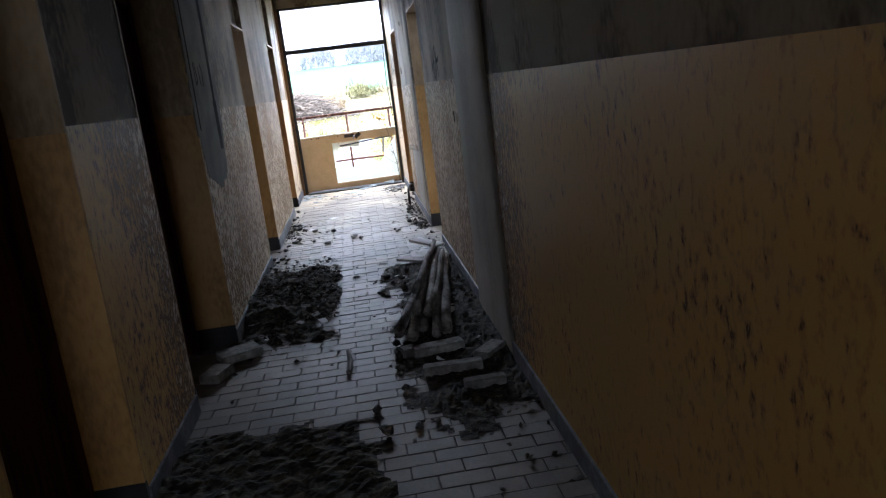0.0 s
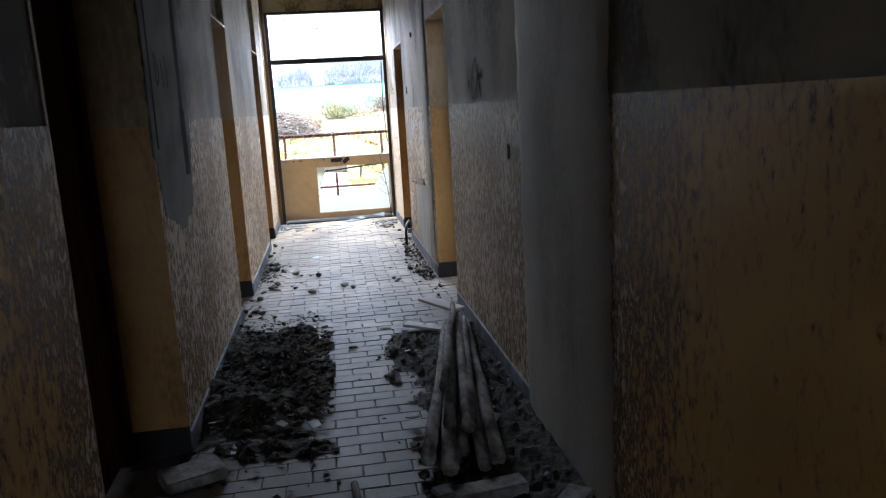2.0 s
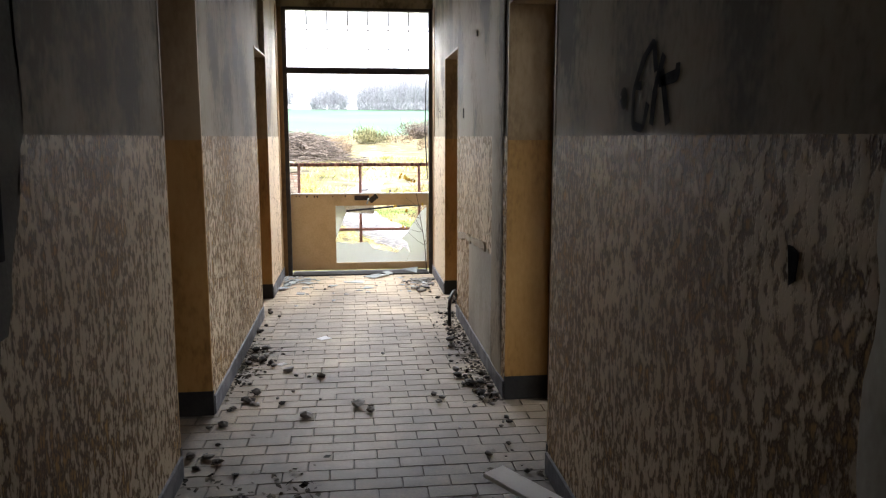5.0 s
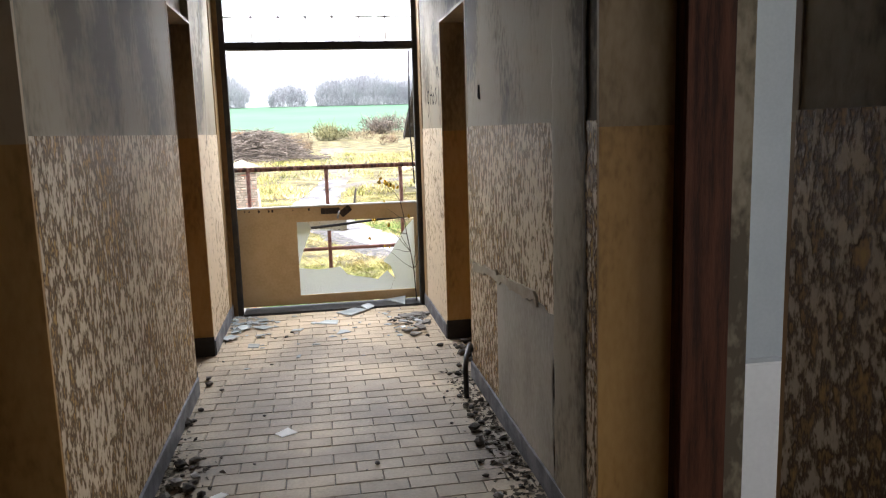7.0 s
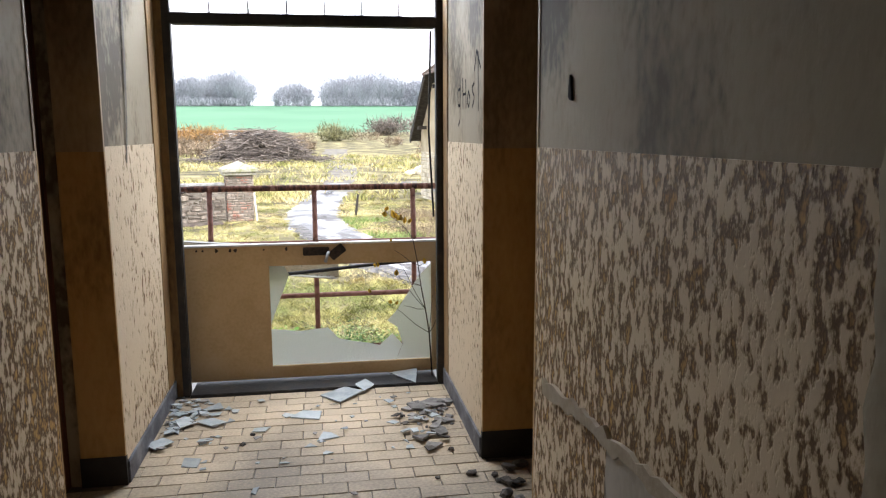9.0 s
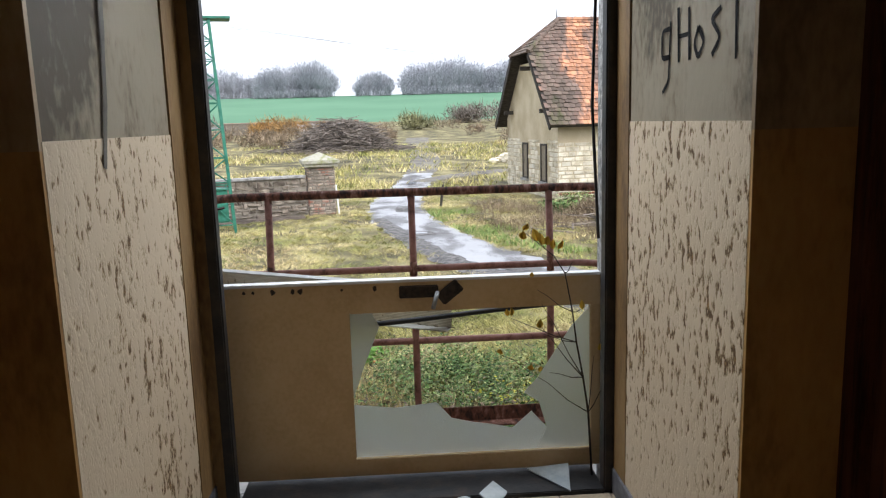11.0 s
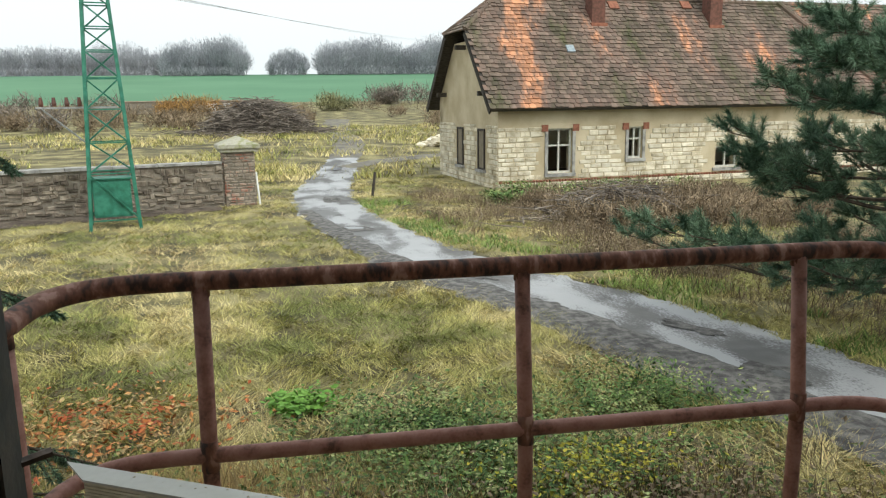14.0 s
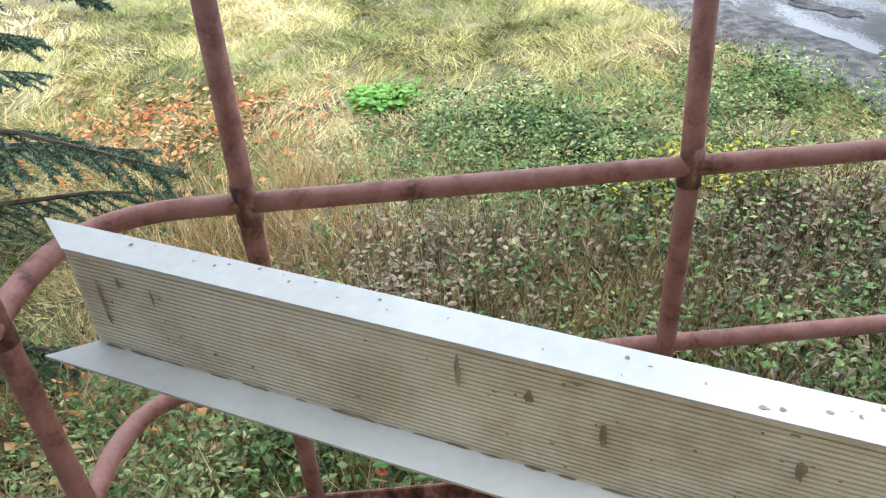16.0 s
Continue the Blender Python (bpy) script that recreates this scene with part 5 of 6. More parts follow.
def conifer(name, label, at, height, trunk_r, limbs, reach, droop, needle, tuft_n, z0, seed, dense, lift):
    """Trunk, limbs in whorls and needles set along every twig."""
    g = random.Random(seed)
    r = np.random.default_rng(seed)
    t = thing(name, label, "tree", at=at)
    bm = bmesh.new()
    tube(bm, [(0, 0, -0.1), (0.03, 0.02, height * 0.5), (0, 0, height)], trunk_r, 10, 0.02)
    part("trunk", bm, BARK, t)
    A, D = [], []
    for k in range(limbs):
        bm = bmesh.new()
        f = (k + 0.5) / limbs
        z = z0 + (height - z0) * f
        l = reach * (1 - f) ** 0.7 * g.uniform(0.75, 1.1) + 0.15
        a = k * 2.4 + g.uniform(-0.3, 0.3)
        pts = [Vector((math.cos(a) * l * s, math.sin(a) * l * s, z + l * (0.12 * s - droop * s * s))) for s in (0, 0.25, 0.5, 0.75, 1)]
        tube(bm, pts, 0.035 * (1 - f) + 0.008, 5, 0.004)
        for j in range(dense):
            s = 0.25 + 0.75 * (j + g.random()) / dense
            i = min(3, int(s * 4))
            p = pts[i].lerp(pts[i + 1], s * 4 - i)
            out = Vector((math.cos(a), math.sin(a), 0.1 - droop * 0.7)).normalized()
            sd = Vector((-math.sin(a), math.cos(a), 0)) * (1 if j % 2 else -1)
            tl = (0.12 + 0.5 * (1 - s)) * min(1.0, l) * g.uniform(0.7, 1.2) + 0.06
            d = (out * g.uniform(0.5, 1) + sd * g.uniform(0.3, 1) + Vector((0, 0, g.uniform(-0.25, 0.35) - 2.6 * droop + lift))).normalized()
            tube(bm, [p, p + d * tl], 0.006, 4, 0.003)
            for q in range(tuft_n if z < 4.2 else tuft_n // 5):
                u = g.random() ** 0.7
                A.append(p + d * tl * u)
                D.append((d * g.uniform(0.35, 1.0) + Vector((g.gauss(0, 0.55), g.gauss(0, 0.55), g.gauss(0, 0.55)))).normalized())
        part("limb", bm, BARK, t)
    n = tri_mesh("needles", slivers(r, np.array(A), np.array(D), needle, 0.0042), PINENEEDLE, "stuff", t)
    return t


def pine(name, label, at, height, z0, reach, seed):
    """Trunk, upswept limbs with side branches, and bottle-brush shoots at their ends."""
    g = random.Random(seed)
    r = np.random.default_rng(seed)
    t = thing(name, label, "tree", at=at)
    bm = bmesh.new()
    tube(bm, [(0, 0, -0.1), (0.05, 0.02, height * 0.5), (0, 0, height)], 0.14, 10, 0.02)
    part("trunk", bm, BARK, t)
    A, D = [], []
    limbs = 44
    for k in range(limbs):
        f = (k + 0.5) / limbs
        l = reach * (1 - f) ** 0.5 * g.uniform(0.6, 1.08) + 0.2
        a = k * 2.4 + g.uniform(-0.4, 0.4)
        z = z0 + (height - z0) * f + g.uniform(-0.2, 0.2)
        rise = g.uniform(-0.08, 0.22)
        pts = [Vector((math.cos(a + 0.25 * s * math.sin(k)) * l * s, math.sin(a + 0.25 * s * math.sin(k)) * l * s, z + l * rise * s + 0.12 * l * s * s - 0.1 * math.sin(3 * s))) for s in (0, 0.25, 0.5, 0.75, 1)]
        bm = bmesh.new()
        tube(bm, pts, 0.035 * (1 - f) + 0.01, 5, 0.006)
        for j in range(12):
            s = 0.28 + 0.72 * (j + g.random()) / 12
            i = min(3, int(s * 4))
            p = pts[i].lerp(pts[i + 1], s * 4 - i)
            out = Vector((math.cos(a), math.sin(a), 0))
            sd = Vector((-math.sin(a), math.cos(a), 0)) * (1 if j % 2 else -1)
            d = (out * g.uniform(0.4, 1) + sd * g.uniform(0.3, 1.1) + Vector((0, 0, g.uniform(-0.2, 0.5)))).normalized()
            q = p + d * g.uniform(0.15, 0.6) * (1.25 - s) * min(1.2, l)
            tube(bm, [p, q], 0.009, 4, 0.006)
            for c in range(3):
                e = (d * 0.7 + Vector((g.gauss(0, 0.5), g.gauss(0, 0.5), g.gauss(0.45, 0.35)))).normalized()
                sl = g.uniform(0.16, 0.36)
                o = p.lerp(q, (0.5, 0.8, 1.0)[c])
                tube(bm, [o, o + e * sl], 0.006, 4, 0.004)
                for w in range(150):
                    A.append(o + e * sl * g.uniform(0.1, 1.0))
                    D.append((e * g.uniform(0.55, 1.1) + Vector((g.gauss(0, 0.5), g.gauss(0, 0.5), g.gauss(0, 0.5)))).normalized())
        part("limb", bm, BARK, t)
    tri_mesh("needles", slivers(r, np.array(A), np.array(D), 0.15, 0.0042), PINENEEDLE, "stuff", t)
    return t


pine("pine_tree", "dark green pine tree with long needles", (6.3, 6.9, GZ), 3.8, 0.5, 3.2, 81)
conifer("spruce_tree", "dark green spruce with drooping branches", (-4.35, 3.25, GZ), 8.5, 0.16, 84, 2.7, 0.32, 0.042, 210, 0.3, 82, 46, 0.0)

# birch sapling growing up through the threshold, before the door leaf
sap = thing("birch_sapling", "thin birch sapling with a few yellow leaves", "sapling", at=(0, 0, 0))
stem = [Vector(p) for p in ((0.672, 0.085, 0.012), (0.655, 0.08, 0.286), (0.633, 0.078, 0.435), (0.607, 0.08, 0.58), (0.592, 0.082, 0.704), (0.562, 0.08, 0.86), (0.519, 0.078, 0.929), (0.455, 0.075, 0.985), (0.4, 0.07, 1.03))]
bm = bmesh.new()
tube(bm, stem, 0.0048, 7, 0.0012)
SAPBARK = mat("dark_sapling_bark", [(0.02, 0.014, 0.011), (0.06, 0.045, 0.036)], 40, rough=0.8)
part("stem", bm, SAPBARK, sap, "dark slender stem", True)
g = random.Random(17)


def birch_leaf(p, s, turn, tilt):
    """A pointed oval leaf with a fold along its rib, hanging from p."""
    bm = bmesh.new()
    R = Euler((radians(100) + tilt, tilt * 0.7, turn)).to_matrix()
    side = [(0.0, 0.0), (0.55, 0.45), (0.72, 0.95), (0.5, 1.5), (0.0, 2.15)]
    rib = [bm.verts.new(p + R @ Vector((0, w * s, 0))) for _, w in side]
    for sg in (1, -1):
        rim = [rib[0]] + [bm.verts.new(p + R @ Vector((sg * u * s, w * s, 0.22 * s * u))) for u, w in side[1:-1]] + [rib[-1]]
        for i in range(len(side) - 1):
            vs = [v for k, v in enumerate((rib[i], rib[i + 1], rim[i + 1], rim[i])) if v not in (rib[i], rib[i + 1], rim[i + 1], rim[i])[:k]]
            if len(vs) > 2:
                bm.faces.new(vs)
    part("leaf_blade", bm, YELLOW, sap, "yellow leaf", True)


twigs = ((1, (0.417, 0.06, 0.47)), (2, (0.46, 0.07, 0.66)), (1, (0.72, 0.07, 0.4)), (3, (0.47, 0.085, 0.62)), (4, (0.45, 0.075, 0.8)), (4, (0.64, 0.08, 0.72)), (2, (0.5, 0.08, 0.46)), (5, (0.6, 0.08, 0.9)), (1, (0.68, 0.09, 0.52)), (2, (0.47, 0.08, 0.74)), (3, (0.35, 0.07, 0.69)))
for k, q in twigs:
    p, q = stem[k], Vector(q)
    bm = bmesh.new()
    tube(bm, [p, p.lerp(q, 0.35) + Vector((0, g.uniform(-.008, .008), -0.008)), p.lerp(q, 0.7) + Vector((0, 0, g.uniform(-.006, .012))), q], 0.0024, 5, 0.0008)
    part("twig", bm, SAPBARK, sap, "", True)
for x, y, z, sz in ((0.4, 0.07, 1.035, 0.018), (0.395, 0.068, 1.0, 0.022), (0.455, 0.072, 0.99, 0.025), (0.468, 0.08, 0.975, 0.024), (0.49, 0.07, 0.975, 0.022), (0.515, 0.078, 0.955, 0.02), (0.47, 0.06, 0.98, 0.02), (0.535, 0.08, 0.955, 0.02), (0.634, 0.078, 0.71, 0.019), (0.35, 0.07, 0.7, 0.017), (0.335, 0.07, 0.7, 0.014), (0.458, 0.07, 0.645, 0.02),
                    (0.3, 0.06, 0.55, 0.018), (0.417, 0.06, 0.48, 0.018), (0.455, 0.065, 0.47, 0.013), (0.7, 0.085, 0.54, 0.015), (0.43, 0.075, 0.85, 0.012)):
    birch_leaf(Vector((x, y, z)), sz, g.uniform(-0.6, 0.6) + (3.1 if g.random() < 0.3 else 0), g.uniform(-0.5, 0.5))
bm = bmesh.new()
tube(bm, [(0.417, 0.06, 0.47), (0.36, 0.062, 0.52), (0.3, 0.06, 0.55)], 0.0014, 5, 0.0007)
part("twig", bm, SAPBARK, sap)

# ---- the plastic channel lying across the balcony ----
PLASTIC = mat("dirty_ribbed_plastic", [(0.5, 0.45, 0.32), (0.63, 0.59, 0.46), (0.68, 0.65, 0.53)], 7, rough=0.5, bump=0.05, fine=40)
CLEANPL = mat("pale_plastic_flange", [(0.4, 0.4, 0.36), (0.49, 0.49, 0.45)], 5, rough=0.45, bump=0.03)
ch = thing("plastic_channel", "dirty white ribbed plastic channel laid across the railing", "channel")
A, B = Vector((-0.912, 0.716, 0.795)), Vector((0.12, 0.203, 0.782))
ax = (B - A).normalized()
nrm = Vector((ax.y, -ax.x, 0)).normalized()     # towards the door
upv = nrm.cross(ax) * -1
upv = upv if upv.z > 0 else -upv
bm = bmesh.new()
prof = []
for k in range(24):
    z = -0.159 * k / 24
    prof += [(0.0, z), (0.0, z - 0.0042), (-0.0035, z - 0.0046), (-0.0035, z - 0.0062)]
rows = [[bm.verts.new(P0 + nrm * u + upv * w) for u, w in prof] for P0 in (A, B)]
for k in range(len(prof) - 1):
    bm.faces.new((rows[0][k], rows[1][k], rows[1][k + 1], rows[0][k + 1]))
rb = [[bm.verts.new(P0 + nrm * -0.008 + upv * w) for w in (0, -0.159)] for P0 in (A, B)]
bm.faces.new((rb[0][0], rb[0][1], rb[1][1], rb[1][0]))
part("web", bm, PLASTIC, ch, "ribbed face stained with dirt")
for n, w, u0, u1, ext in (("top_flange", 0.002, 0.002, -0.05, 0.085), ("bottom_flange", -0.161, -0.006, 0.05, 0.055)):
    bm = bmesh.new()
    v = []
    for dz in (0.0, 0.004):
        for P0, u in ((A, u0), (B, u0), (B, u1), (A - ax * ext, u1)):
            v.append(bm.verts.new(P0 + nrm * u + upv * (w + dz)))
    for f in ((3, 2, 1, 0), (4, 5, 6, 7), (0, 1, 5, 4), (1, 2, 6, 5), (2, 3, 7, 6), (3, 0, 4, 7)):
        bm.faces.new([v[i] for i in f])
    part(n, bm, CLEANPL, ch)
g = random.Random(5)
MUD = mat("dried_mud_stain", [(0.17, 0.145, 0.09), (0.31, 0.27, 0.18)], 40, rough=0.95)


def smear(c, u, w, ru, rw, n=11):
    """A ragged flat blotch round c, spanned by u and w."""
    bm = bmesh.new()
    bm.faces.new([bm.verts.new(c + u * math.cos(a) * ru * g.uniform(0.6, 1.4) + w * math.sin(a) * rw * g.uniform(0.6, 1.4)) for a in [2 * math.pi * j / n for j in range(n)]])
    part("dirt_speck", bm, MUD, ch)


for k in range(24):           # specks on the top flange
    smear(A.lerp(B, g.uniform(0.05, 0.98)) + upv * 0.0068 - nrm * g.uniform(0.006, 0.045), ax, nrm, g.uniform(0.0008, 0.003), g.uniform(0.0008, 0.003), 7)
for k in range(7):            # crumbs towards the door end
    smear(A.lerp(B, g.uniform(0.72, 0.95)) + upv * 0.0068 - nrm * g.uniform(0.006, 0.045), ax, nrm, g.uniform(0.002, 0.006), g.uniform(0.002, 0.004), 7)
for k in range(46):           # dirt caught on the ribs, thicker towards the door end
    f = g.uniform(0.02, 0.98) ** 0.8
    smear(A.lerp(B, f) + nrm * 0.0016 - upv * g.uniform(0.008, 0.15), ax, upv, g.uniform(0.0012, 0.0045), g.uniform(0.001, 0.0032), 8)
for f, d, ru, rw in ((0.035, 0.075, 0.004, 0.035), (0.07, 0.03, 0.003, 0.012), (0.115, 0.04, 0.002, 0.014), (0.48, 0.035, 0.004, 0.022), (0.55, 0.045, 0.005, 0.012), (0.62, 0.075, 0.004, 0.016), (0.78, 0.05, 0.005, 0.014)):
    smear(A.lerp(B, f) + nrm * 0.0018 - upv * d, ax, upv, ru, rw)
for k in range(26):           # grime in the lower inner corner
    smear(A.lerp(B, (k + g.random()) / 26) + nrm * 0.003 - upv * 0.1535, ax, upv, g.uniform(0.008, 0.024), g.uniform(0.0012, 0.0035), 8)

# ---- corridor floor ----
floor = tagged(block("floor", XL - 0.45, XR + 0.45, BACK, 0.0, -0.2, -0.006, GROUT), "dusty pale rectangular tile floor with dark joints", "floor", "", "structure")


def tile_floor():
    """Half-bond courses across the corridor; the stretch before the end door as single tiles, the rest joined."""
    rnd = random.Random(9)
    W, D, J = 0.2, 0.1, 0.003
    me = {}
    V, F = [], []
    r = 0
    y = -0.045
    while y > BACK:
        y0 = y - D
        x = XL - 0.42 + (W / 2 if r % 2 else 0) - 0.003 * (r % 3)
        while x < XR + 0.42:
            a, b = x + J / 2, x + W - J / 2
            inside = any(o[0] - 0.02 < y0 and y < o[1] + 0.05 for o in (OPEN_L if x < 0 else OPEN_R))
            lo, hi = (XL - 0.42, XR + 0.42) if inside else (XL - 0.01, XR + 0.01)
            a, b = max(a, lo), min(b, hi)
            x += W
            if b - a < 0.02:
                continue
            z = rnd.uniform(-0.0015, 0.0015)
            if -4.35 < y <= -0.9 and XL - 0.02 < a and b < XR + 0.02:
                key = (round(b - a, 3), rnd.randrange(3))
                if key not in me:
                    bm = bmesh.new()
                    w = key[0]
                    vs = [bm.verts.new(p) for p in ((-w / 2, -D / 2 + J / 2, -0.006), (w / 2, -D / 2 + J / 2, -0.006), (w / 2, D / 2 - J / 2, -0.006), (-w / 2, D / 2 - J / 2, -0.006))]
                    t = 0.002
                    vt = [bm.verts.new((v.co.x - math.copysign(t, v.co.x), v.co.y - math.copysign(t, v.co.y), rnd.uniform(-0.0006, 0.0006))) for v in vs]
                    bm.faces.new(vt)
                    for k in range(4):
                        bm.faces.new((vs[k], vs[(k + 1) % 4], vt[(k + 1) % 4], vt[k]))
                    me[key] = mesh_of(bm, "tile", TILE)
                ob = new("tile", me[key])
                ob.parent = floor
                ob.location = ((a + b) / 2, (y + y0) / 2, z)
            else:
                k = len(V)
                t = 0.002
                c, d = y - J / 2, y0 + J / 2
                V += [(a, d, -0.006), (b, d, -0.006), (b, c, -0.006), (a, c, -0.006), (a + t, d + t, z), (b - t, d + t, z + rnd.uniform(-0.0008, 0.0008)), (b - t, c - t, z), (a + t, c - t, z)]
                F += [(k + 4, k + 5, k + 6, k + 7), (k, k + 1, k + 5, k + 4), (k + 1, k + 2, k + 6, k + 5), (k + 2, k + 3, k + 7, k + 6), (k + 3, k, k + 4, k + 7)]
        y -= D
        r += 1
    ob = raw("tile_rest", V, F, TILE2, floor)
    ob["kind"] = "stuff"


tile_floor()

# ---- door fittings and broken panes ----
plate = block("lock_plate", -0.085, 0.07, LY0 - 0.012, LY0 - 0.001, 0.772, 0.822, CHIPPED, leaf, 0.004, "dark lock plate, handle broken")
bm = bmesh.new()
vs = box(bm, -0.05, 0.05, -0.009, 0.0, -0.028, 0.028, 0.004)
o = part("rosette", bm, CHIPPED, leaf)
o.matrix_basis = pose(0.115, LY0 - 0.001, 0.79, 0, -38, 0)
bm = bmesh.new()
tube(bm, [(0.065, LY0 - 0.01, 0.79), (0.06, LY0 - 0.045, 0.785), (0.045, LY0 - 0.05, 0.735)], 0.009, 8)
part("handle_stub", bm, GREYSTEEL, leaf, "bent handle stub", True)
g = random.Random(3)
for x in (-0.69, -0.655, -0.58, -0.5, -0.47, -0.31, -0.18):
    bm = bmesh.new()
    s = g.uniform(0.006, 0.014)
    bm.faces.new([bm.verts.new((x + math.cos(a) * s * g.uniform(0.5, 1.2), LY0 - 0.0012, LZ1 - 0.02 + math.sin(a) * s * g.uniform(0.6, 1.3))) for a in [-2 * math.pi * j / 7 for j in range(7)]])
    part("paint_chip", bm, CHIPPED, leaf)
bm = bmesh.new()
tube(bm, bent([(-0.19, 0.2, 0.655), (0.05, 0.2, 0.672), (0.3, 0.2, 0.695), (LX1 - 0.02, 0.2, 0.722)], 0.08), 0.011, 8)
part("rubber_seal", bm, BLACKSTEEL, leaf, "torn black rubber seal", True)


def pane_piece(pts):
    bm = bmesh.new()
    f = [bm.verts.new((x, LY0 + 0.018, z)) for x, z in pts]
    b = [bm.verts.new((x, LY0 + 0.022, z)) for x, z in pts]
    bm.faces.new(f)
    bm.faces.new(b[::-1])
    for k in range(len(pts)):
        bm.faces.new((f[k], b[k], b[(k + 1) % len(pts)], f[(k + 1) % len(pts)]))
    o = part("pane_fragment", bm, FROSTED, leaf, "broken patterned glass")
    o.visible_shadow = False


pane_piece([(PX0, 0.36), (-0.245, 0.47), (-0.17, 0.655), (-0.2, PZ1), (PX0, PZ1)])
pane_piece([(PX0, PZ0), (0.46, PZ0), (0.5, 0.2), (0.44, 0.27), (0.36, 0.2), (0.3, 0.215), (0.19, 0.235), (0.11, 0.255), (0.05, 0.325), (-0.12, 0.31), (PX0, 0.33)])
pane_piece([(0.462, PZ0), (PX1, PZ0), (PX1, 0.7), (0.61, 0.63), (0.465, 0.41), (0.41, 0.352), (0.47, 0.31), (0.502, 0.2)])
bm = bmesh.new()
tube(bm, [(FXR - 0.02, 0.03, FT - 0.01), (FXR - 0.035, 0.035, 1.5), (FXR - 0.01, 0.03, 1.0)], 0.006, 6)
part("loose_seal", bm, BLACKSTEEL, door, "loose hanging seal")
bm = bmesh.new()
tube(bm, [(FXL - 0.01, 0.02, 1.16), (FXL + 0.022, 0.035, 1.165)], 0.005, 6)
part("hinge_pin", bm, CHIPPED, door)

# ---- rubble, glass and litter on the corridor floor ----
def chunk(name, x, y, size, material, label, category, group, seed, flat=0.5):
    """A broken lump, resting on the floor."""
    r = random.Random(seed)
    bm = bmesh.new()
    bmesh.ops.create_icosphere(bm, subdivisions=1, radius=1)
    for v in bm.verts:
        v.co *= r.uniform(0.65, 1.15)
    for v in bm.verts:
        v.co = Vector((v.co.x * size * r.uniform(0.9, 1.1), v.co.y * size * 0.7, v.co.z * size * flat))
    low = min(v.co.z for v in bm.verts)
    o = part(name, bm, material, None)
    o.matrix_basis = pose(x, y, -low - 0.001, 0, 0, r.uniform(0, 360))
    return tagged(o, label, category, group)


DEBRIS = mat("dark_rubble", [(0.03, 0.028, 0.025), (0.08, 0.072, 0.062), (0.15, 0.135, 0.115)], 18, rough=0.95, bump=0.6, vary=0.4)
GREYRUB = mat("grey_plaster_rubble", [(0.16, 0.15, 0.14), (0.3, 0.29, 0.27)], 20, rough=0.95, bump=0.5, vary=0.3)
SHARD = mat("frosted_glass_shard", [(0.36, 0.41, 0.42), (0.52, 0.56, 0.56)], 12, rough=0.25, bump=0.1, vary=0.2)
EARTH = mat("dark_damp_soil", [(0.018, 0.016, 0.012), (0.045, 0.04, 0.028), (0.085, 0.075, 0.05)], 16, rough=0.95, bump=1.0, fine=60, dist=0.02)


def flat_piece(name, x, y, size, material, label, category, group, seed, z=0.001, thick=0.004, tilt=0.0):
    r = random.Random(seed)
    n = r.randint(3, 5)
    ang = sorted(r.uniform(0, 2 * math.pi) for _ in range(n))
    if max(b - a for a, b in zip(ang, ang[1:] + [ang[0] + 2 * math.pi])) > 3.0:
        ang = [0.2, 2.0, 3.3, 4.9]
        n = 4
    pts = [(math.cos(a) * size * r.uniform(0.6, 1.2), math.sin(a) * size * r.uniform(0.5, 1.0)) for a in ang]
    bm = bmesh.new()
    lo = [bm.verts.new((u, w, 0)) for u, w in pts]
    hi = [bm.verts.new((u * 0.98, w * 0.98, thick)) for u, w in pts]
    bm.faces.new(lo[::-1])
    bm.faces.new(hi)
    for k in range(n):
        bm.faces.new((lo[k], lo[(k + 1) % n], hi[(k + 1) % n], hi[k]))
    o = part(name, bm, material, None)
    o.matrix_basis = pose(x, y, z + abs(math.sin(radians(tilt))) * size * 0.75, tilt, 0, r.uniform(0, 360))
    return tagged(o, label, category, group)


g = random.Random(77)
for k in range(34):      # window glass swept to the foot of the west wall and before the sill
    x, y = (XLE + 0.04 + abs(g.gauss(0, 0.13)), -0.15 - abs(g.gauss(0, 0.35))) if k < 20 else (g.uniform(-0.6, 0.5), -0.3 - abs(g.gauss(0, 0.6)))
    flat_piece("glass_shard", x, y, g.uniform(0.03, 0.09) if k < 20 else g.uniform(0.015, 0.04), SHARD, "broken frosted glass shard on the tiles", "glass", "glass shards", 100 + k, 0.002 + 0.004 * (k % 4 if k < 20 else 0))
for k in range(70):      # crushed glass along the foot of the west wall and round the sill
    x, y = (XLE + 0.03 + abs(g.gauss(0, 0.11)), -0.1 - abs(g.gauss(0, 0.26))) if k < 46 else (g.uniform(-0.55, 0.6), -0.15 - abs(g.gauss(0, 0.5)))
    flat_piece("glass_crumb", x, y, g.uniform(0.008, 0.034), SHARD if k % 3 else GREYRUB, "small crushed piece of glass on the tiles", "glass", "glass crumbs", 1500 + k, 0.002 + 0.003 * (k % 5), 0.003, g.uniform(0, 10))
for k in range(34):      # tile and plaster splinters in the heap by the east wall
    flat_piece("splinter", XR - 0.12 - abs(g.gauss(0, 0.13)), -0.5 - abs(g.gauss(0, 0.16)), g.uniform(0.012, 0.04), (SHARD, GREYRUB, DEBRIS)[k % 3], "thin splinter of tile and glass in the rubble", "rubble", "splinters", 1600 + k, 0.003 + 0.004 * (k % 4), 0.005, g.uniform(0, 20))
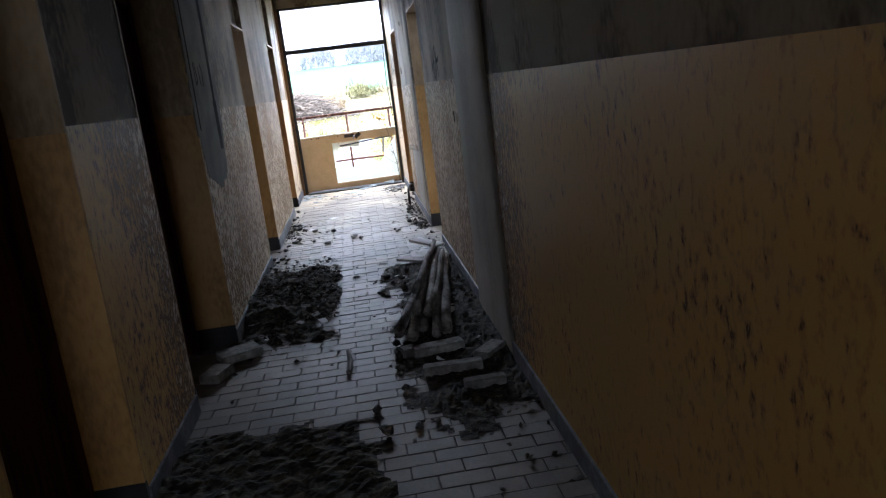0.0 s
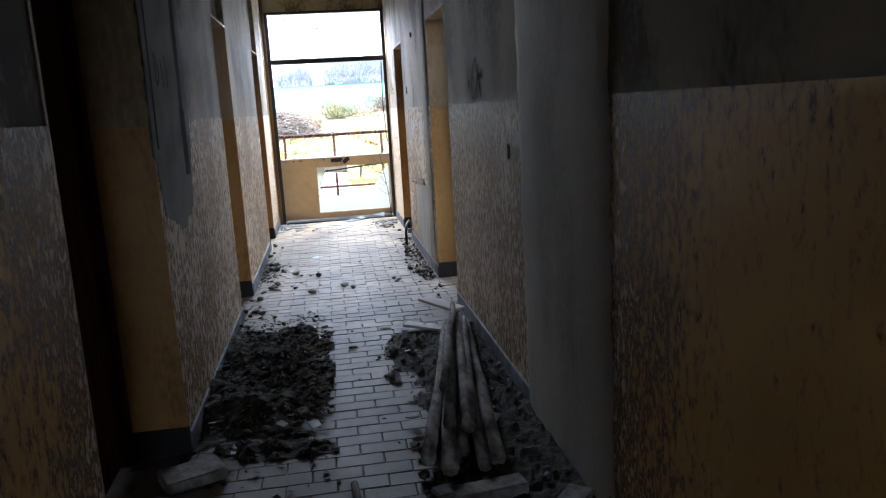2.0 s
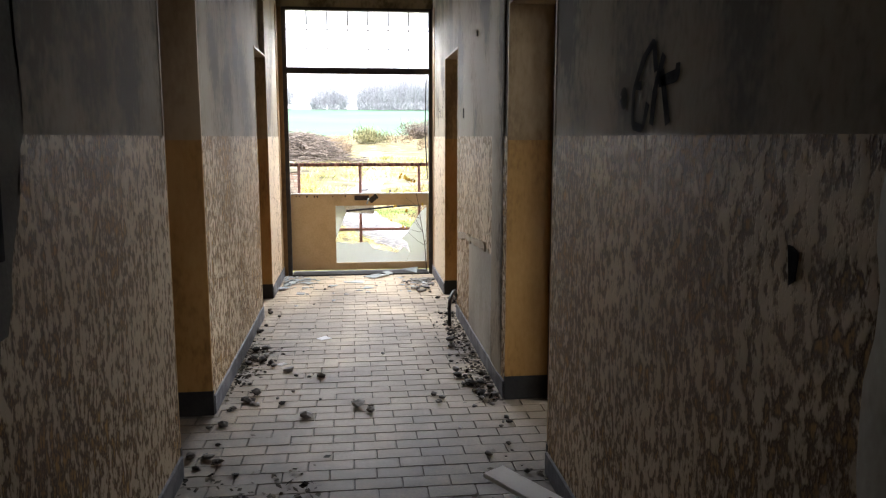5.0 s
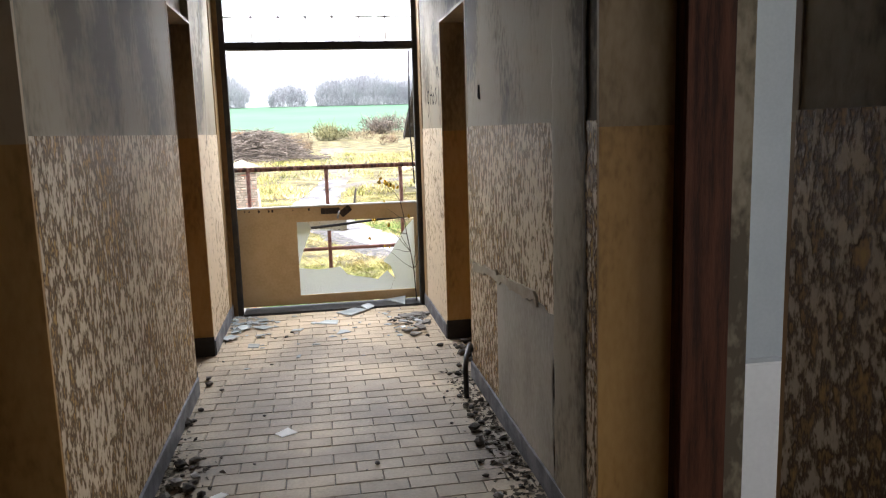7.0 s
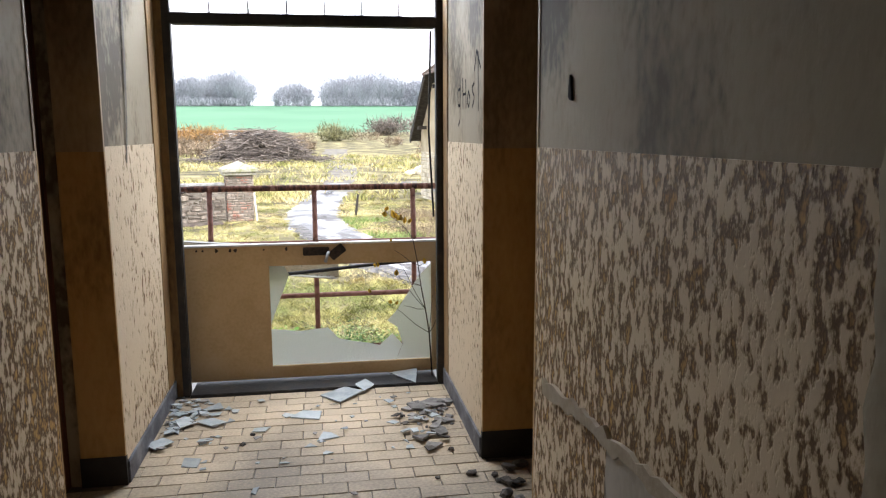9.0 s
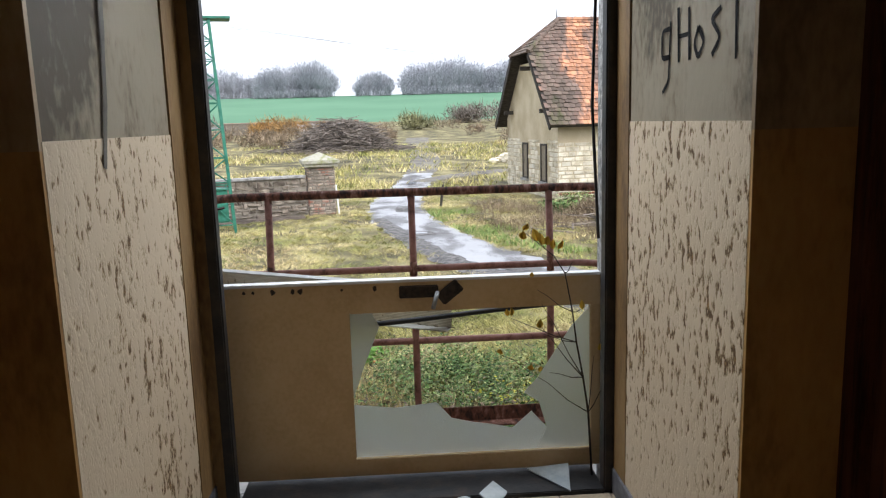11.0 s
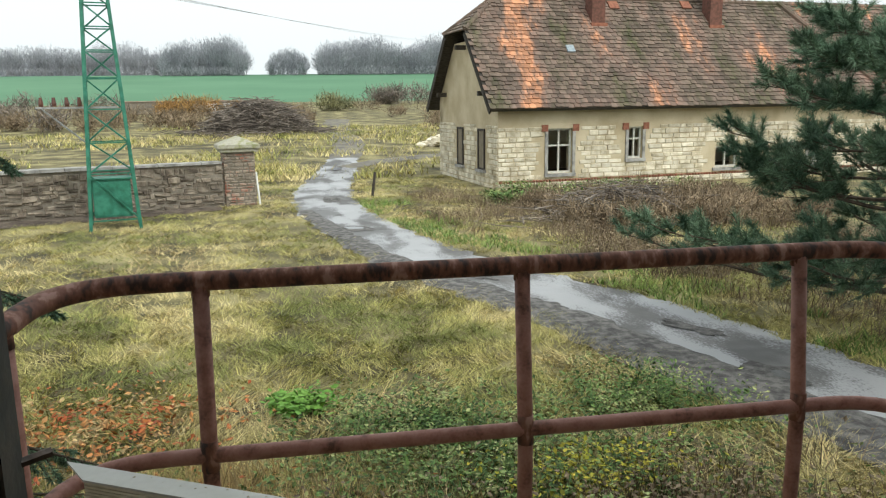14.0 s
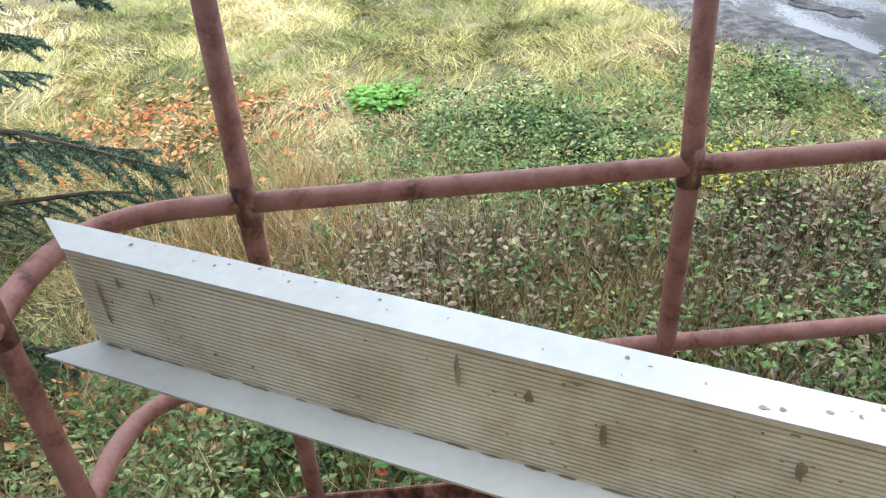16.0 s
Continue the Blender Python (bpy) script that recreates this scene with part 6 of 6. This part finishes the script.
for x, y, sz, sd, tl in ((0.12, -0.14, 0.13, 301, 3), (0.26, -0.03, 0.1, 302, 12), (-0.07, -0.42, 0.11, 303, 0), (0.5, 0.06, 0.12, 304, 14), (-0.3, -0.6, 0.06, 305, 0), (0.02, -0.75, 0.07, 306, 0)):
    flat_piece("glass_sheet", x, y, sz, SHARD, "large piece of broken frosted glass by the sill", "glass", "glass shards", sd, 0.004, 0.005, tl)
for k in range(46):      # plaster and tile rubble by the east wall, before the end door
    x, y = XR - 0.05 - abs(g.gauss(0, 0.14)), -0.35 - abs(g.gauss(0, 0.28))
    if k % 3:
        chunk("rubble_lump", x, y, g.uniform(0.01, 0.032), GREYRUB, "lump of broken plaster by the wall", "rubble", "rubble lumps", 400 + k)
    else:
        flat_piece("tile_piece", x, y, g.uniform(0.03, 0.08), GREYRUB, "broken piece of grey tile", "rubble", "tile pieces", 400 + k, 0.002, 0.012, g.uniform(0, 12))
for k in range(60):      # dark crumbs along the east skirting
    y = g.uniform(-3.95, -1.75) if k < 46 else g.uniform(-5.0, -3.9)
    x = XR - 0.03 - abs(g.gauss(0, 0.09))
    chunk("dirt_crumb", x, y, g.uniform(0.006, 0.026), DEBRIS, "dark crumb of dirt along the skirting", "rubble", "dirt crumbs", 500 + k)
for k in range(70):      # scattered crumbs on the floor
    x, y = g.uniform(XL + 0.05, XR - 0.05), g.uniform(-10.0, -0.6)
    chunk("floor_crumb", x, y, g.uniform(0.006, 0.02), DEBRIS if k % 3 else GREYRUB, "small crumb of rubble on the tiles", "rubble", "floor crumbs", 600 + k)
for k in range(26):      # dark clods in the doorways and along the west wall
    x, y = XL + 0.04 + abs(g.gauss(0, 0.1)), g.choice((-1.9, -2.3, -2.9, -4.05, -4.6)) + g.gauss(0, 0.14)
    chunk("dirt_clod", x, y, g.uniform(0.012, 0.04), DEBRIS, "dark clod at the foot of the wall", "rubble", "dirt clods", 700 + k)
for k in range(14):
    x, y = XR + g.uniform(-0.1, 0.2), -1.2 - g.uniform(0, 0.6)
    chunk("doorway_rubble", x, y, g.uniform(0.015, 0.045), DEBRIS, "rubble in the doorway", "rubble", "doorway rubble", 750 + k)
flat_piece("paper_scrap", -0.32, -2.55, 0.075, WHITE, "white scrap of paper on the tiles", "paper", "", 801, 0.002, 0.002)
flat_piece("paper_scrap", -0.55, -3.15, 0.04, WHITE, "small white scrap on the tiles", "paper", "", 802, 0.002, 0.002)


g = random.Random(88)
for k, (cx, cy, sp, n) in enumerate(((-0.7, -3.05, 0.07, 8), (-0.6, -3.92, 0.1, 12), (-0.03, -3.98, 0.03, 4), (-0.38, -3.44, 0.06, 5), (0.6, -2.85, 0.05, 6), (0.6, -3.6, 0.06, 9), (0.63, -3.83, 0.07, 10), (0.35, -3.84, 0.03, 3), (-0.33, -6.2, 0.12, 7), (0.11, -6.25, 0.03, 2), (-0.25, -5.7, 0.1, 6), (0.55, -6.45, 0.08, 8))):
    for q in range(n):
        x, y = min(max(g.gauss(cx, sp), XL + 0.05), XR - 0.05), g.gauss(cy, sp * 1.3)
        chunk("dirt_lump", x, y, g.uniform(0.012, 0.045), DEBRIS if q % 4 else GREYRUB, "dark lump of dirt and plaster on the tiles", "rubble", "dirt lumps", 1200 + k * 20 + q)


def mound(name, x0, x1, y0, y1, h, label, seed, lumps):
    """A heap of soil with ragged outline and lumpy top."""
    bm = bmesh.new()
    nx_, ny_ = 40, 80
    V = {}
    for i in range(nx_ + 1):
        for j in range(ny_ + 1):
            u, w = i / nx_, j / ny_
            x, y = x0 + (x1 - x0) * u, y0 + (y1 - y0) * w
            e = 1 - max(abs(2 * w - 1) ** 2.2, (u if x0 < 0 else 1 - u) ** 1.7)
            e += 0.55 * noise.noise(Vector((x * 3.5, y * 3.5, seed))) + 0.3 * noise.noise(Vector((x * 12, y * 12, seed)))
            z = h * max(0.0, e - 0.22) + 0.018 * noise.noise(Vector((x * 40, y * 40, seed))) * (1 if e > 0.22 else 0)
            if e > 0.12:
                V[i, j] = bm.verts.new((x, y, max(z, 0.0) + 0.0025))
    for i in range(nx_):
        for j in range(ny_):
            q = [(i, j), (i + 1, j), (i + 1, j + 1), (i, j + 1)]
            if all(k in V for k in q):
                bm.faces.new([V[k] for k in q])
    o = part(name, bm, EARTH)
    o["kind"] = "stuff"
    tagged(o, label, "dirt")
    r = random.Random(int(seed * 10))
    for k in range(lumps):
        x, y = r.uniform(x0, x1), r.uniform(y0, y1)
        chunk("soil_clod", x, y, r.uniform(0.012, 0.04), DEBRIS, "dark clod on the soil heap", "rubble", "soil clods", 900 + k + int(seed), 0.7)


mound("soil_heap", XL + 0.016, -0.18, -7.1, -4.95, 0.1, "heap of dark soil and leaf litter by the wall", 1.3, 46)
mound("soil_spill", 0.12, XR - 0.016, -8.7, -5.3, 0.035, "dark soil and litter spilt along the wall", 4.7, 44)
mound("soil_patch", XL + 0.016, 0.05, -9.9, -8.25, 0.05, "dark soil patch on the tiles", 7.1, 10)
for k in range(22):
    x, y = (g.uniform(-0.8, -0.2), g.uniform(-7.2, -5.0)) if k % 2 else (g.uniform(0.15, 0.7), g.uniform(-8.3, -5.4))
    flat_piece("litter_scrap", x, y, g.uniform(0.015, 0.05), WHITE if k % 3 == 0 else GREYRUB, "pale scrap of litter on the soil", "litter", "litter scraps", 1000 + k, 0.045 if k % 2 else 0.025, 0.004, g.uniform(0, 25))

POLE = mat("grey_barked_pole", [(0.08, 0.07, 0.06), (0.2, 0.18, 0.16), (0.32, 0.3, 0.28)], 14, (1, 0.3, 1), 0.9, 0.5, vary=0.3)
for k, (xt, xb, yb, r_, z) in enumerate(((0.55, 0.17, -7.4, 0.028, 0.03), (0.57, 0.24, -7.5, 0.033, 0.035), (0.6, 0.31, -7.35, 0.03, 0.03), (0.63, 0.37, -7.5, 0.026, 0.03), (0.66, 0.43, -7.45, 0.03, 0.03), (0.58, 0.28, -7.2, 0.026, 0.085), (0.61, 0.35, -7.25, 0.028, 0.085), (0.64, 0.4, -7.1, 0.022, 0.08), (0.6, 0.31, -6.9, 0.024, 0.13), (0.67, 0.5, -7.0, 0.02, 0.03))):
    bm = bmesh.new()
    yt = -5.45 - 0.05 * (k % 4)
    pts = [Vector((xt + (xb - xt) * f + g.uniform(-.008, .008), yt + (yb - yt) * f, z + 0.03 + g.uniform(-.006, .006))) for f in (0, 0.2, 0.4, 0.6, 0.8, 1)]
    tube(bm, pts, r_ * 0.75, 8, r_ * 1.1)
    tagged(part("wooden_pole", bm, POLE, None, "", True), "rough grey wooden pole in a stack on the floor", "pole", "stacked poles")
for x, y, w, l, rz, lab in ((0.55, -5.25, 0.11, 0.34, 35, "pale board laid over the poles"), (0.42, -5.45, 0.09, 0.3, 60, "pale broken board beside the poles")):
    o = block("board", -w / 2, w / 2, -l / 2, l / 2, 0, 0.018, WHITE, None, 0.002)
    o.matrix_basis = pose(x, y, 0.11 if w > 0.1 else 0.02, 4, 0, rz)
    tagged(o, lab, "board")
for x, y, w, l, rz in ((0.4, -7.95, 0.3, 0.07, -4), (0.36, -7.63, 0.28, 0.09, 8), (0.52, -8.2, 0.2, 0.06, 0), (0.2, -7.62, 0.09, 0.08, 20), (-0.77, -7.2, 0.24, 0.16, 25), (-0.85, -7.5, 0.18, 0.12, 70), (0.62, -7.8, 0.2, 0.1, 50)):
    o = block("brick_fragment", -w / 2, w / 2, -l / 2, l / 2, 0, 0.05, GREYRUB, None, 0.006)
    o.matrix_basis = pose(x, y, 0.004, 0, 0, rz)
    tagged(o, "dusty brick or tile fragment on the floor", "brick", "brick fragments")
bm = bmesh.new()
tube(bm, [(-0.13, -7.75, 0.014), (-0.12, -7.6, 0.016), (-0.13, -7.42, 0.014)], 0.014, 8)
tagged(part("stick", bm, POLE), "short dark stick lying on the tiles", "stick")
bm = bmesh.new()
tube(bm, bent([(0.63, -2.28, 0.0), (0.63, -2.26, 0.2), (0.7, -2.05, 0.24), (XR - 0.01, -1.95, 0.16)], 0.08, 6), 0.014, 8)
tagged(part("pipe_stub", bm, BLACKSTEEL, None, "", True), "bent black pipe stub rising at the wall", "pipe")

# ---- graffiti, cracks and patches on the walls ----
INK = mat("black_spray_paint", [(0.012, 0.012, 0.012), (0.03, 0.03, 0.03)], 20, rough=1.0, bump=0)
INK.node_tree.nodes["Principled BSDF"].inputs["Specular IOR Level"].default_value = 0.05


def stroke(parent, x, side, pts, w, name="stroke", material=INK, lift=0.0065):
    """A painted line on a side wall, through (y, z) points."""
    P = bent([(0, y, z) for y, z in pts], 0.02, 4) if len(pts) > 2 else [Vector((0, y, z)) for y, z in pts]
    bm = bmesh.new()
    rows = []
    for k, p in enumerate(P):
        d = (P[min(k + 1, len(P) - 1)] - P[max(k - 1, 0)]).normalized()
        n = Vector((0, -d.z, d.y)) * w * (0.75 + 0.5 * noise.noise(p * 23))
        rows.append([bm.verts.new((x - side * lift, *(p + n * s)[1:])) for s in (0.5, -0.5)])
    for a, b in zip(rows, rows[1:]):
        bm.faces.new((a[0], b[0], b[1], a[1]))
    return part(name, bm, material, parent)


tag1 = tagged(new("graffiti"), "black sprayed word gHosT on the plaster", "graffiti")
for pts in (((-0.56, 1.7), (-0.49, 1.7), (-0.49, 1.62), (-0.56, 1.62)), ((-0.56, 1.72), (-0.55, 1.55), (-0.5, 1.52)), ((-0.62, 1.75), (-0.63, 1.6)), ((-0.7, 1.74), (-0.71, 1.6)), ((-0.62, 1.67), (-0.7, 1.67)),
            ((-0.77, 1.68), (-0.74, 1.64), (-0.77, 1.6), (-0.81, 1.64), (-0.77, 1.68)), ((-0.91, 1.71), (-0.85, 1.69), (-0.91, 1.64), (-0.86, 1.6)), ((-0.99, 1.84), (-1.0, 1.58)), ((-0.91, 1.76), (-0.96, 1.85), (-1.05, 1.76))):
    stroke(tag1, XR, 1, pts, 0.02, lift=0.002)
tag2 = tagged(new("graffiti"), "black sprayed scrawl above the dado", "graffiti")
for pts in (((-5.62, 1.545), (-5.64, 1.57), (-5.66, 1.54), (-5.64, 1.51), (-5.62, 1.545)), ((-5.88, 1.6), (-5.86, 1.68), (-5.8, 1.65), (-5.72, 1.56), (-5.72, 1.46), (-5.8, 1.45), (-5.83, 1.52)), ((-5.74, 1.57), (-5.78, 1.57)),
            ((-5.93, 1.64), (-5.88, 1.56), (-5.86, 1.46)), ((-5.92, 1.6), (-5.97, 1.46)), ((-5.9, 1.57), (-6.02, 1.58), (-6.02, 1.61))):
    stroke(tag2, XR, 1, [(y - 0.03, z + 0.005) for y, z in pts], 0.036, lift=0.002)
tag3 = tagged(new("graffiti"), "faint black sprayed letters on the patched plaster", "graffiti")
for pts in (((-6.75, 1.72), (-6.74, 1.58), (-6.68, 1.62), (-6.72, 1.72)), ((-6.62, 1.7), (-6.6, 1.58)), ((-6.54, 1.72), (-6.5, 1.65), (-6.53, 1.58))):
    stroke(tag3, XM, -1, pts, 0.03, lift=0.0085)

# the patched area of the west wall, where dado and plaster came away
def patch(parent, x, side, outline, material, name, lift, seed, label):
    r = random.Random(seed)
    pts = []
    for (y0, z0), (y1, z1) in zip(outline, outline[1:] + outline[:1]):
        n = max(2, int(math.hypot(y1 - y0, z1 - z0) / 0.04))
        for k in range(n):
            pts.append((y0 + (y1 - y0) * k / n + r.uniform(-0.012, 0.012), z0 + (z1 - z0) * k / n + r.uniform(-0.014, 0.014)))
    bm = bmesh.new()
    f = [bm.verts.new((x - side * lift, y, z)) for y, z in pts]
    b = [bm.verts.new((x + side * 0.002, y, z)) for y, z in pts]
    bm.faces.new(f)
    for k in range(len(pts)):
        bm.faces.new((f[k], b[k], b[(k + 1) % len(pts)], f[(k + 1) % len(pts)]))
    bmesh.ops.triangulate(bm, faces=bm.faces[:])
    return part(name, bm, material, parent, label)


DARKFILL = mat("raw_dark_render", [(0.1, 0.09, 0.072), (0.17, 0.15, 0.12)], 5, rough=0.95, bump=0.4)
patch(wl, XM, -1, [(-6.94, 2.9), (-6.94, 1.3), (-6.85, 1.05), (-6.5, 0.93), (-6.2, 1.0), (-6.12, 1.25), (-6.05, 1.45), (-6.1, 2.9)], DARKFILL, "bare_patch", 0.0065, 11, "patch of raw render, paint gone")
BLACKGAP = mat("open_crack", [(0.008, 0.007, 0.006), (0.02, 0.018, 0.016)], 20, rough=1)
BLACKGAP.node_tree.nodes["Principled BSDF"].inputs["Specular IOR Level"].default_value = 0.05
stroke(wl, XM, -1, ((-6.85, 2.9), (-6.83, 2.1), (-6.86, 1.32)), 0.06, "crack", BLACKGAP, 0.0075)
stroke(wl, XM, -1, ((-6.22, 2.9), (-6.2, 2.0), (-6.24, 1.5), (-6.25, 1.17)), 0.17, "chase", BLACKGAP, 0.0075)
stroke(wl, XLE, -1, ((-0.62, 2.7), (-0.66, 2.2), (-0.7, 1.7), (-0.725, 1.53), (-0.77, 1.36)), 0.035, "crack", DARKFILL, 0.0065)
stroke(wl, XM, -1, ((-3.3, 2.95), (-3.35, 2.3), (-3.28, 2.0)), 0.016, "crack", BLACKGAP, 0.002)
# grey made-good field low on the east wall, with the ridge of plaster above it
patch(wr, XR, 1, [(-2.62, 0.1), (-3.5, 0.1), (-3.5, 0.74), (-3.05, 0.73), (-2.62, 0.71)], INFILL, "grey_patch", 0.0075, 12, "grey patched field, paint gone")
patch(wr, XR, 1, [(-2.08, 0.7), (-2.08, 0.66), (-2.6, 0.7), (-3.3, 0.74), (-3.3, 0.775), (-2.6, 0.74)], mat("pale_filler", [(0.32, 0.26, 0.18), (0.45, 0.38, 0.28)], 8, rough=0.9), "filler_ridge", 0.016, 13, "pale ridge of filler")
stroke(wr, XR, 1, ((-3.86, 2.9), (-3.84, 1.6), (-3.87, 1.1), (-3.83, 0.9), (-3.84, 0.12)), 0.009, "crack", DARKFILL, 0.0175)
STAIN = mat("damp_stain", [(0.2, 0.17, 0.13), (0.3, 0.26, 0.2)], 4, rough=0.8, bump=0.1)
for y, z, s in ((-2.27, 1.61, 0.024), (-2.9, 2.1, 0.014), (-6.6, 1.2, 0.02)):
    patch(wr, XR, 1, [(y - s * 0.6, z - s * 1.6), (y + s * 0.6, z - s * 1.3), (y + s * 0.5, z + s * 1.6), (y - s * 0.5, z + s * 1.3)], BLACKGAP, "hole", 0.0068, int(z * 10), "")

# ---- leaf litter over the soil heaps ----
lr = np.random.default_rng(91)
LITTER = plant_mat("dead_leaf_litter", [(0.03, 0.025, 0.018), (0.07, 0.058, 0.04), (0.13, 0.11, 0.08)], 6, 0.6, 0.95)
Q = np.concatenate([np.stack([lr.uniform(XL + 0.02, -0.22, 2600), lr.normal(-6.0, 0.5, 2600), lr.uniform(0.01, 0.1, 2600)], 1),
                    np.stack([XR - 0.02 - np.abs(lr.normal(0, 0.2, 1500)), lr.normal(-7.0, 0.8, 1500), lr.uniform(0.004, 0.04, 1500)], 1),
                    np.stack([XR - 0.02 - np.abs(lr.normal(0, 0.07, 700)), lr.uniform(-4.0, -1.8, 700), lr.uniform(0.002, 0.015, 700)], 1),
                    np.stack([XL + 0.02 + np.abs(lr.normal(0, 0.09, 500)), lr.normal(-3.1, 0.25, 500), lr.uniform(0.002, 0.02, 500)], 1)])
Q[:, 2] *= np.clip(1.4 - np.abs(Q[:, 1] + 6.0), 0.15, 1)
tagged(tri_mesh("leaf_litter", leaves(lr, Q, 0.035, 0.8), LITTER, "stuff"), "dark dead leaf litter and crumbs along the walls", "litter")
